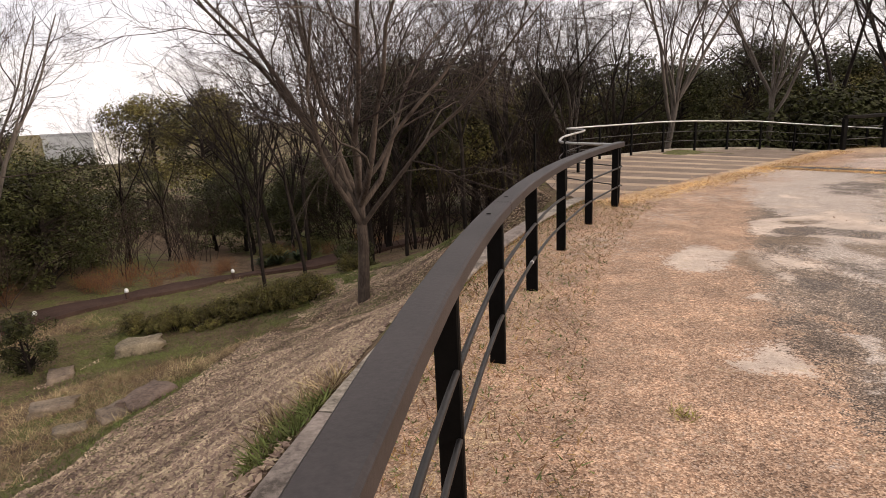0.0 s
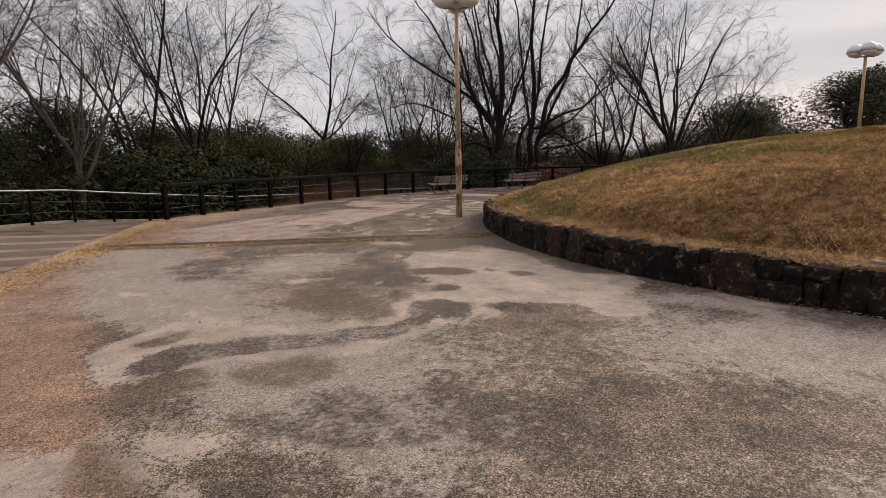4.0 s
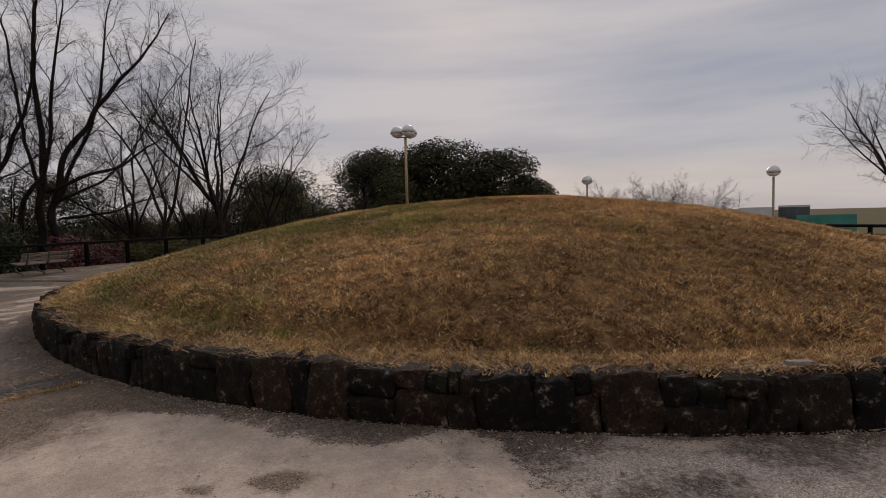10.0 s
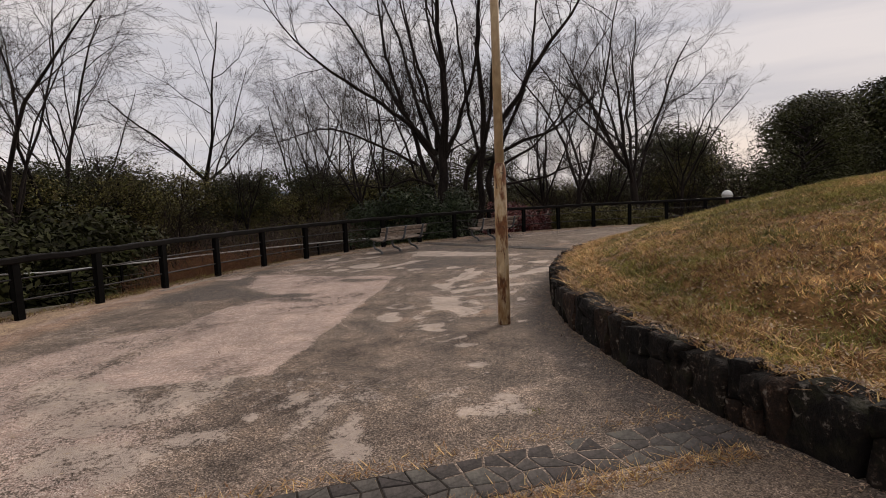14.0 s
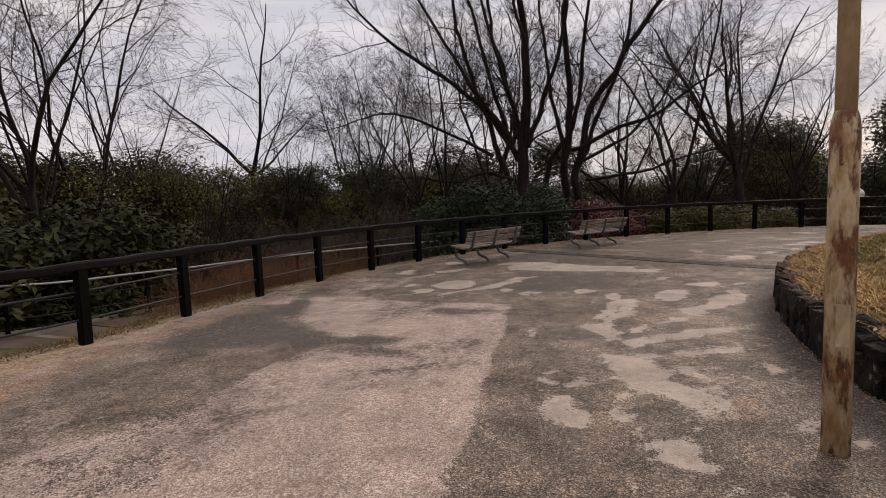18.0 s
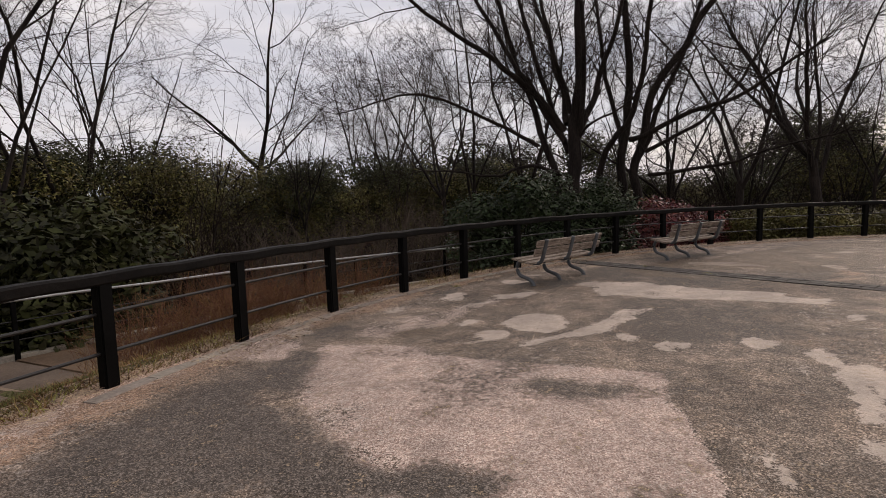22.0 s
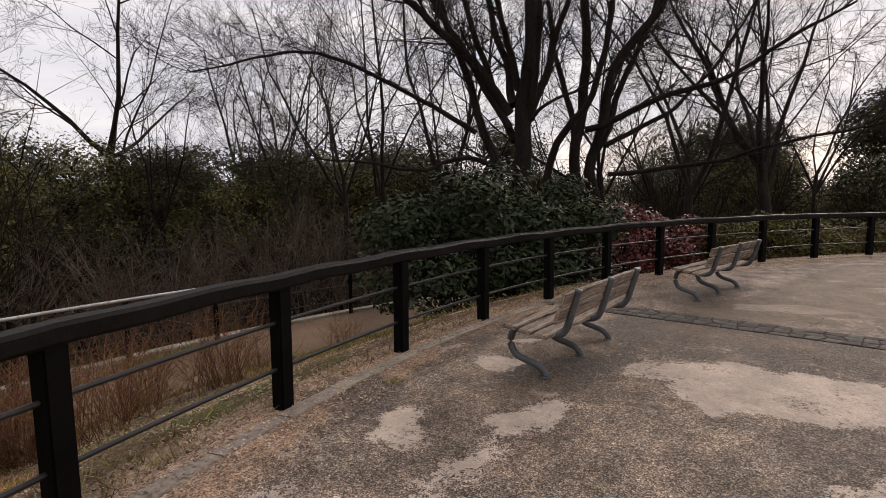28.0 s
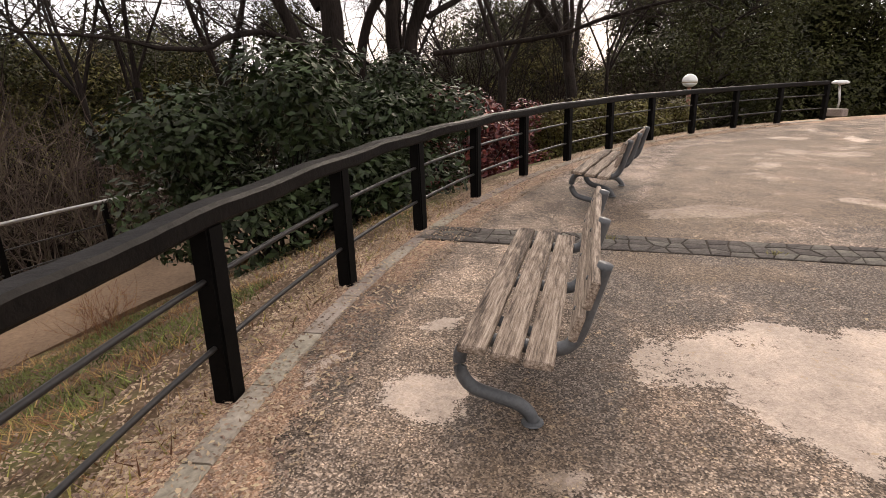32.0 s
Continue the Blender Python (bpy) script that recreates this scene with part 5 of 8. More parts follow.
def build_plaza():
    degs = np.concatenate([np.arange(18, 40, 0.7), np.arange(40, 186, 0.22), np.arange(186, 378, 4.0)])
    t = np.linspace(0, 1, 124)
    D = np.radians(degs)[:, None]
    r1 = np.interp(degs % 360, *EM)[:, None]
    R = 9.7 + (r1 - 9.7) * t[None, :]
    X, Y = MX + R * np.cos(D), MY + R * np.sin(D)
    Z = 0.012 * value_noise(X, Y, 0.5, 31) * smoothstep(0, 1, (r1 - R) / 2) - 0.004
    a, b = X.shape
    V = np.stack([X, Y, Z], -1).reshape(-1, 3)
    i, j = np.meshgrid(np.arange(a), np.arange(b - 1), indexing="ij")
    k = (i + 1) % a
    F = np.stack([i * b + j, i * b + j + 1, k * b + j + 1, k * b + j], -1).reshape(-1, 4)
    # a skirt gives the slab its thickness
    n0 = len(V)
    rim = V[np.arange(a) * b + b - 1].copy()
    rim[:, 2] = -0.4
    V = np.vstack([V, rim])
    ii = np.arange(a)
    S = np.stack([ii * b + b - 1, n0 + ii, n0 + (ii + 1) % a, ((ii + 1) % a) * b + b - 1], -1)
    F = np.vstack([F, S])
    me = raw_mesh("pavement", V, F, M_PLAZA, True)
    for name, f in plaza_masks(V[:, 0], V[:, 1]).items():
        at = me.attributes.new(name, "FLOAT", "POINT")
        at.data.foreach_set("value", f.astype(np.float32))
    return thing("pavement", me, (0, 0, 0), "patched worn asphalt plaza with pale cement and pink gravel", "pavement", "", "structure")


def mound_height(x, y):
    r = np.hypot(x - MX, y - MY)
    z = 1.95 - 0.0173 * ((x - MX - 0.3) ** 2 + (y - MY - 0.5) ** 2)
    edge = WALL - 0.015
    z = np.minimum(z, edge + 0.28 * np.maximum(9.84 - r, 0) + 0.03)
    z = np.maximum(z, edge + 0.05 * (9.7 - r))
    z = z - 0.06 * np.exp(-((r - 9.2 + 0.12 * value_noise(x, y, 0.4, 43)) / 0.16) ** 2) + 0.02 * np.exp(-((r - 8.85) / 0.2) ** 2)
    return z + 0.03 * value_noise(x, y, 0.6, 41) * np.clip((9.6 - r), 0, 1) + 0.012 * value_noise(x, y, 3, 42) * np.clip((9.6 - r) * 2, 0, 1)


def build_mound():
    degs = np.arange(0, 360, 1.5)
    rad = np.concatenate([[0.01], np.arange(0.6, 8.4, 0.3), np.arange(8.4, 9.83, 0.07), [9.84]])
    D, R = np.meshgrid(np.radians(degs), rad, indexing="ij")
    X, Y = MX + R * np.cos(D), MY + R * np.sin(D)
    a, b = X.shape
    V = np.stack([X, Y, mound_height(X, Y)], -1).reshape(-1, 3)
    i, j = np.meshgrid(np.arange(a), np.arange(b - 1), indexing="ij")
    k = (i + 1) % a
    F = np.stack([i * b + j, i * b + j + 1, k * b + j + 1, k * b + j], -1).reshape(-1, 4)
    thing("grass_mound", raw_mesh("grass_mound", V, F, M_MOUND, True), (0, 0, 0), "low round mound of dry brown turf inside a stone wall", "mound", "", "structure")


def build_stairs():
    """The lower path: wide shallow treads with pale edging, then a dirt ramp."""
    root = empty("stepped_path", (0, 0, 0), "wide brown aggregate steps and dirt path curving below the railing", "path", "", "structure")
    edges = [150, 146.5, 143, 139.5, 136, 132.5, 129, 125.5, 122, 118.5, 115, 111.5, 108, 104.5, 101, 97.5, 94, 90.5, 87]

    def sector(d0, d1, r0, r1, z, thick, n):
        V = []
        for dg in np.linspace(d0, d1, n + 1):
            i0, i1 = (path_inner(dg), path_outer(dg)) if r0 is None else (r0, r1)
            if r0 is None:
                i0 = max(i0, float(np.interp(dg % 360, *EB)) + 0.02) if dg < 112 else float(np.interp(dg % 360, *EB)) - 0.3
            zz = z if z is not None else float(path_height(dg))
            for r, h in ((i0, zz), (i1, zz), (i0, zz - thick), (i1, zz - thick)):
                V.append((*on_circle(BX, BY, r, dg), h))
        F = []
        for k in range(n):
            q, s = 4 * k, 4 * (k + 1)
            F += [(q, q + 1, s + 1, s), (q + 2, s + 2, s + 3, q + 3), (q, s, s + 2, q + 2), (q + 1, q + 3, s + 3, s + 1)]
        F += [(0, 2, 3, 1), (4 * n, 4 * n + 1, 4 * n + 3, 4 * n + 2)]
        return V, F
    for k in range(len(edges) - 1):
        z = float(path_height(edges[k + 1])) - 0.012
        v, f = sector(edges[k] - 1.17, edges[k + 1], None, None, z, 0.3, 3)
        link_part("tread", raw_mesh("tread", v, f, M_STEP), root)
        v, f = sector(edges[k], edges[k] - 1.15, None, None, z + 0.006, 0.3, 1)
        link_part("edging", raw_mesh("edging", v, f, M_EDGE), root, "pale sandy step edging")
    v, f = sector(86.9, 20, None, None, None, 0.3, 60)
    link_part("dirt_ramp", raw_mesh("dirt_ramp", v, f, M_DIRT), root, "brown bare dirt path")
    v, f = sector(131, 25, 21.02, 21.2, None, 0.4, 90)
    V = [(p[0], p[1], p[2] + 0.05) for p in v]
    link_part("kerb", raw_mesh("kerb", V, f, M_CONC), root, "narrow concrete kerb")


# ---- railings ----
def arc_points(pts, n=6):
    """Smooth curve through plan points."""
    P = np.array(pts, float)
    Q = np.vstack([2 * P[0] - P[1], P, 2 * P[-1] - P[-2]])
    out = []
    for i in range(1, len(Q) - 2):
        for t in np.linspace(0, 1, n, endpoint=False):
            a, b, c, d = Q[i - 1], Q[i], Q[i + 1], Q[i + 2]
            out.append(0.5 * (2 * b + (c - a) * t + (2 * a - 5 * b + 4 * c - d) * t * t + (3 * b - a - 3 * c + d) * t ** 3))
    out.append(P[-1])
    return np.array(out)


def board(points, w, h, bevel=0.012):
    """Rectangular section swept along points."""
    P = np.asarray(points, float)
    T = np.gradient(P, axis=0)
    T /= np.linalg.norm(T, axis=1)[:, None]
    N = np.stack([-T[:, 1], T[:, 0], 0 * T[:, 0]], -1)
    N /= np.linalg.norm(N, axis=1)[:, None]
    a, b, e = w / 2, h / 2, bevel
    sec = [(-a + e, -b), (a - e, -b), (a, -b + e), (a, b - e), (a - e, b), (-a + e, b), (-a, b - e), (-a, -b + e)]
    V = np.concatenate([[p + n * u + np.array([0, 0, v]) for u, v in sec] for p, n in zip(P, N)])
    s = 8
    F = [(i * s + j, i * s + (j + 1) % s, (i + 1) * s + (j + 1) % s, (i + 1) * s + j) for i in range(len(P) - 1) for j in range(s)]
    F += [tuple(range(s))[::-1], tuple(range((len(P) - 1) * s, len(P) * s))]
    return V, F


def railing_brown():
    root = empty("railing", (*on_circle(AX, AY, AR, 160), 0), "brown painted flat-topped railing with black posts and two rods", "railing")
    inv = root.matrix_world.inverted()
    angs = [148.2, 152.3, 156.5, 160.65, 164.8, 168.6, 172.5, 176.6, 180.7]
    for a in angs:
        p = on_circle(AX, AY, AR, a)
        bm = box(0.045, 0.095, 0.99, (0, 0, 0.405), 0.006)
        part("post", bm, M_POST, root, "", False, inv @ pose(*p, 0, 0, 0, a + 90))
    p = on_circle(AX - 0.02, AY + 0.02, AR, 147.6)
    part("end_post", box(0.06, 0.075, 0.99, (0, 0, 0.405), 0.006), M_POST, root, "", False, inv @ pose(*p, 0, 0, 3, 58))
    joints = [147.4, 164.15, 181]
    for a0, a1 in zip(joints[:-1], joints[1:]):
        pts = [(*on_circle(AX, AY, AR, a), 0.915) for a in np.linspace(a0 + 0.012, a1 - 0.012, 14)]
        v, f = board(pts, 0.125, 0.075, 0.01)
        link_part("top_rail", raw_mesh("top_rail", v, f, M_RAILA), root, "flat brown painted top rail", inv)
    for z in (0.3, 0.58):
        pts = [(*on_circle(AX, AY, AR - 0.035, a), z + 0.006 * math.sin(a)) for a in np.linspace(147.7, 181, 60)]
        v, f = sweep(pts, 0.013, 8)
        rod = link_part("rod", raw_mesh("rod", v, f, M_CABLE, True), root, "dark brown steel rod", inv)
        if z == 0.3:
            v, f = sweep([(*on_circle(AX, AY, AR - 0.035, 161.2 + s), z + 0.006 * math.sin(161.2)) for s in (-0.03, 0.03)], 0.016, 8)
            link_part("tie", raw_mesh("tie", v, f, M_TAPE, True), rod, "white wrapped tie")
    for a in (165.35, 163.6):
        v, f = lathe([(0.0, 0), (0.014, 0.002), (0.012, 0.004), (0.001, 0.005)], 8)
        link_part("bolt", raw_mesh("bolt", v, f, M_POST), root, "", inv @ Matrix.Translation((*on_circle(AX, AY, AR, a), 0.9535)))


def railing_black():
    root = empty("railing", (*on_circle(BX, BY, BR, 60), 0), "black timber railing with a worn log top rail and two rods", "railing")
    inv = root.matrix_world.inverted()
    posts = [(11.2, 16.02), (12.45, 16.16), (13.62, 16.1), (14.9, 16.0), (16.38, 16.03)]
    step = 5.68
    posts += [on_circle(BX, BY, BR, a) for a in np.arange(89.0, 6, -step)]
    rng = random.Random(4)
    for k, p in enumerate(posts):
        q = posts[min(k + 1, len(posts) - 1)]
        o = posts[max(k - 1, 0)]
        turn = math.degrees(math.atan2(q[1] - o[1], q[0] - o[0]))
        bm = box(0.125, 0.1, 0.95, (0, 0, 0.375), 0.012, 2)
        part("post", bm, M_POST, root, "", False, inv @ pose(*p, 0, rng.uniform(-0.6, 0.6), rng.uniform(-0.6, 0.6), turn))
    curve = arc_points([(p[0], p[1]) for p in posts], 14)
    pts = np.array([(x, y, 0.882 + 0.006 * math.sin(7 * x + 3 * y)) for x, y in curve])
    v, f = board(pts, 0.132, 0.098, 0.018)
    v = [tuple(Vector(q) + noise.noise_vector(Vector(q) * 2.1) * 0.004 + noise.noise_vector(Vector(q) * 11.0) * 0.003) for q in v]
    link_part("top_rail", raw_mesh("top_rail", v, f, M_RAILB), root, "dark worn timber top rail", inv)
    for z in (0.28, 0.6):
        v, f = sweep([(x, y, z) for x, y in curve[::2]], 0.014, 8)
        link_part("rod", raw_mesh("rod", v, f, M_CABLE, True), root, "dark steel rod", inv)


def railing_south():
    root = empty("railing", (*on_circle(BX, BY, BR, -88), 0), "black timber railing on the far side of the mound", "railing")
    inv = root.matrix_world.inverted()
    for a in np.arange(-62, -116, -5.68):
        part("post", box(0.1, 0.125, 0.95, (0, 0, 0.375), 0.012, 1), M_POST, root, "", False, inv @ pose(*on_circle(BX, BY, BR, a), 0, 0, 0, a))
    for name, z, r in (("top_rail", 0.882, 0.058), ("rod", 0.28, 0.014), ("rod", 0.6, 0.014)):
        v, f = sweep([(*on_circle(BX, BY, BR, a), z) for a in np.arange(-60, -117, -2.0)], r, 8)
        link_part(name, raw_mesh(name, v, f, M_RAILB if r > 0.02 else M_CABLE, True), root, "", inv)


def railing_lower():
    root = empty("handrail", (8, 20, 0), "pale galvanised tube handrail on dark posts beside the lower path", "railing")
    inv = root.matrix_world.inverted()
    pts = [(2.83, 8.93, 0.9), (2.55, 9.8, 0.88), (2.32, 10.6, 0.87), (2.36, 11.3, 0.88), (2.75, 12.5, 0.9), (3.6, 14.3, 0.93)]
    pts += [(*on_circle(BX, BY, 21.0, a), float(path_height(a)) + 0.94) for a in np.arange(132, 30, -4.0)]
    curve = arc_points(pts, 6)
    v, f = sweep(curve, 0.024, 8)
    link_part("tube", raw_mesh("tube", v, f, M_GALV, True), root, "galvanised steel tube", inv)
    for dz in (0.33, 0.63):
        v, f = sweep(curve - np.array([0, 0, dz]), 0.011, 6)
        link_part("rod", raw_mesh("rod", v, f, M_CABLE, True), root, "dark steel rod", inv)
    pos = [(2.32, 10.6), (2.6, 12.1), (3.3, 13.7)] + [on_circle(BX, BY, 21.0, a) for a in np.arange(136, 30, -4.1)]
    for x, y in pos:
        a = math.degrees(math.atan2(y - BY, x - BX))
        z = float(path_height(a))
        part("post", box(0.05, 0.07, 1.08, (0, 0, 0.37), 0.006), M_POST, root, "", False, inv @ pose(x, y, z, 0, 0, a))


def kerb_west():
    root = empty("kerb", (*on_circle(AX, AY, AR + 0.6, 165), 0), "weathered concrete retaining kerb outside the brown railing", "kerb", "", "structure")
    inv = root.matrix_world.inverted()
    for k, a0 in enumerate(np.arange(146.6, 184, 3.4)):
        pts = [(*on_circle(AX, AY, AR + 0.73, a), -0.22) for a in np.linspace(a0 + 0.02, a0 + 3.38, 7)]
        v, f = board(pts, 0.21, 0.5, 0.012)
        link_part("kerb_block", raw_mesh("kerb_block", v, f, M_MOSSCONC), root, "", inv)


def kerb_north():
    root = empty("kerb", (*on_circle(BX, BY, BR + 0.2, 60), 0), "low concrete edging under the black railing", "kerb", "", "structure")
    inv = root.matrix_world.inverted()
    for k, a0 in enumerate(np.arange(10, 94, 2.2)):
        pts = [(*on_circle(BX, BY, BR - 0.12, a), -0.055) for a in np.linspace(a0 + 0.02, a0 + 2.17, 5)]
        v, f = board(pts, 0.13, 0.125, 0.008)
        link_part("kerb_block", raw_mesh("kerb_block", v, f, M_CONC), root, "", inv)


# ---- mound wall ----
def stone_mesh(seed, sx, sy, sz):
    rng = random.Random(seed)
    bm = bmesh.new()
    bmesh.ops.create_cube(bm, size=1)
    bmesh.ops.subdivide_edges(bm, edges=bm.edges[:], cuts=4, use_grid_fill=True)
    off = Vector((seed * 3.7, seed * 1.3, 0))
    for v in bm.verts:
        c = v.co * 2
        r = c.normalized() * 1.0
        k = 0.27
        q = c * (1 - k) + r * k
        q *= 0.5
        d = noise.noise_vector(q * 2.6 + off) * 0.15 + noise.noise_vector(q * 6.0 + off) * 0.08
        v.co = Vector(((q.x + d.x) * sx, (q.y + d.y * 0.8) * sy, (q.z + d.z * 0.8) * sz))
    me = bpy.data.meshes.new("stone")
    bm.to_mesh(me)
    bm.free()
    me.materials.append(M_STONE)
    for f in me.polygons:
        f.use_smooth = True
    return me


def build_wall():
    root = empty("stone_wall", (MX, MY, 0), "low dark mossy fieldstone retaining wall round the mound", "wall", "", "structure")
    n = 180
    prof = [(MR - 0.32, -0.2), (MR - 0.07, -0.2), (MR - 0.08, WALL - 0.06), (MR - 0.32, WALL - 0.06)]
    V = [(r * math.cos(2 * math.pi * k / n), r * math.sin(2 * math.pi * k / n), z) for k in range(n) for r, z in prof]
    F = [(4 * k + j, 4 * k + (j + 1) % 4, 4 * ((k + 1) % n) + (j + 1) % 4, 4 * ((k + 1) % n) + j) for k in range(n) for j in range(4)]
    link_part("mortar", raw_mesh("mortar", V, F, M_MORTAR), root, "dark damp mortar core")
    rng = random.Random(11)
    kinds = [stone_mesh(k + 1, 1, 1, 1) for k in range(10)]

    def put(deg, w, z0, z1, depth=0.24, out=0.0):
        me = kinds[rng.randrange(10)]
        r = MR - depth / 2 + out
        x, y = on_circle(0, 0, r, deg)
        m = pose(x, y, (z0 + z1) / 2, rng.uniform(-4, 4), rng.uniform(-6, 6), deg + 90 + rng.uniform(-4, 4)) @ Matrix.Diagonal((w * 1.03, depth * 1.1, (z1 - z0) * 1.07, 1))
        link_part("stone", me, root, "", m)
    a = 44.0
    while a < 196:
        w = rng.uniform(0.18, 0.46)
        da = math.degrees(w / MR)
        mid = a + da / 2
        top = WALL + rng.uniform(-0.05, 0.02)
        if rng.random() < 0.58:
            put(mid, w, -0.05, top, 0.27, rng.uniform(-0.02, 0.012))
        else:
            q = rng.uniform(0.4, 0.7) * WALL
            u = rng.uniform(0.4, 0.6)
            if rng.random() < 0.35:
                put(a + da * u / 2, w * u, -0.06, q * 0.9, 0.26, rng.uniform(-0.02, 0.012))
                put(a + da * (1 + u) / 2, w * (1 - u), -0.06, q, 0.26, rng.uniform(-0.02, 0.012))
            else:
                put(mid, w, -0.06, q, 0.26, rng.uniform(-0.02, 0.015))
            if rng.random() < 0.45:
                put(a + da * u / 2, w * u, q, top, 0.25, rng.uniform(-0.025, 0.01))
                put(a + da * (1 + u) / 2, w * (1 - u), q - 0.02, top - rng.uniform(0, 0.06), 0.25, rng.uniform(-0.025, 0.01))
            else:
                put(mid, w, q, top, 0.26, rng.uniform(-0.03, 0.01))
        a += da
    v, f = board([(-0.09, 0, 0), (0.09, 0, 0)], 0.06, 0.03, 0.004)
    x, y = on_circle(MX, MY, MR - 0.12, 163.5)
    thing("concrete_fragment", raw_mesh("concrete_fragment", v, f, M_CONC), pose(x, y, WALL + 0.06, 0, 0, 70), "small pale concrete fragment lying on the stone wall", "rubble")


def paving_band(deg, r0, r1, seed):
    root = empty("paving_band", (MX, MY, 0), "band of dark slate crazy paving set in the asphalt", "paving", "slate bands", "structure")
    root.matrix_world = pose(MX, MY, 0, 0, 0, deg)
    bm = box(r1 - r0, 0.46, 0.1, ((r0 + r1) / 2, 0, -0.048))
    part("bed", bm, M_BED, root, "dark joint bed")
    rng = random.Random(seed)
    cols, rows = int((r1 - r0) / 0.15), 3
    gx, gy = (r1 - r0) / cols, 0.45 / rows
    P = {}
    for i in range(cols + 1):
        for j in range(rows + 1):
            e = 0 if j in (0, rows) else 1
            q = 0 if i % 6 == 0 else 1
            P[i, j] = (r0 + i * gx + q * rng.uniform(-0.33, 0.33) * gx, -0.225 + j * gy + e * rng.uniform(-0.3, 0.3) * gy)
    for i in range(cols):
        for j in range(rows):
            c = [P[i, j], P[i + 1, j], P[i + 1, j + 1], P[i, j + 1]]
            sets = [c]
            if rng.random() < 0.16:
                sets = [[c[0], c[1], c[2]], [c[0], c[2], c[3]]] if rng.random() < 0.5 else [[c[0], c[1], c[3]], [c[1], c[2], c[3]]]
            for s in sets:
                mx, my = sum(p[0] for p in s) / len(s), sum(p[1] for p in s) / len(s)
                n = len(s)
                h = 0.008 + rng.uniform(-0.003, 0.003)
                V = [((p[0] - mx) * 0.93, (p[1] - my) * 0.93, -0.02) for p in s] + [((p[0] - mx) * 0.92, (p[1] - my) * 0.92, h - 0.004) for p in s] + [((p[0] - mx) * 0.85, (p[1] - my) * 0.85, h) for p in s]
                F = [tuple(2 * n + k for k in range(n))] + [(k, (k + 1) % n, n + (k + 1) % n, n + k) for k in range(n)] + [(n + k, n + (k + 1) % n, 2 * n + (k + 1) % n, 2 * n + k) for k in range(n)]
                link_part("paving_stone", raw_mesh("paving_stone", V, F, M_SLATE), root, "", Matrix.Translation((mx, my, 0)))


# ---- furniture ----
def plank(length, width, thick, seed):
    bm = box(length, width, thick, (0, 0, 0), 0.006)
    bmesh.ops.subdivide_edges(bm, edges=[e for e in bm.edges if e.calc_length() > 0.5 * length], cuts=7)
    for v in bm.verts:
        d = noise.noise_vector(Vector((v.co.x * 3 + seed * 5, v.co.y * 6, v.co.z * 6))) * 0.004
        v.co += Vector((d.x * (2 if abs(v.co.x) > length * 0.49 else 0.3), d.y, d.z))
    return bm


def bench(at):
    root = empty("bench", at, "weathered wooden slat bench on curved grey iron supports, facing the railing", "bench", "benches by the railing")
    length = 1.78
    prof = [(0.29, 0.0), (0.27, 0.045), (0.22, 0.085), (0.13, 0.11), (0.03, 0.14), (-0.02, 0.205), (-0.025, 0.29), (0.01, 0.355), (0.06, 0.375), (0.2, 0.365), (0.34, 0.352), (0.42, 0.37), (0.465, 0.43), (0.5, 0.54), (0.535, 0.66), (0.555, 0.73)]
    prof = arc_points(prof, 3)
    for x in (0.19, length / 2, length - 0.19):
        support = tube("support", [(x, -u, z) for u, z in prof], 0.03, M_IRON, root, 10, "curved grey-painted iron support")
        v, f = lathe([(0.001, 0.0), (0.05, 0.0), (0.046, 0.008), (0.03, 0.012), (0.001, 0.017)], 12)
        link_part("foot_plate", raw_mesh("foot_plate", v, f, M_IRON), support, "", Matrix.Translation((x, -0.285, 0.0)))
    for k, (u, w) in enumerate(((0.065, 0.115), (0.195, 0.115), (0.325, 0.115))):
        part("seat_plank", plank(length, w, 0.034, k), M_BENCHWOOD, root, "", False, pose(length / 2, -u, 0.413 - 0.02 * k, 3, 0, 0))
    for k, (u, z) in enumerate(((0.462, 0.535), (0.505, 0.665))):
        at_back = pose(length / 2, -u, z, 107, 0, 0)
        back = part("back_plank", plank(length, 0.115, 0.032, k + 7), M_BENCHWOOD, root, "", False, at_back)
        for x in (0.19, length / 2, length - 0.19):
            v, f = lathe([(0.001, 0.0), (0.011, 0.0), (0.009, 0.005), (0.001, 0.006)], 8)
            link_part("bolt", raw_mesh("bolt", v, f, M_IRON), back, "", at_back.inverted() @ pose(x, -u + 0.016, z + 0.005, -73, 0, 0))
    return root


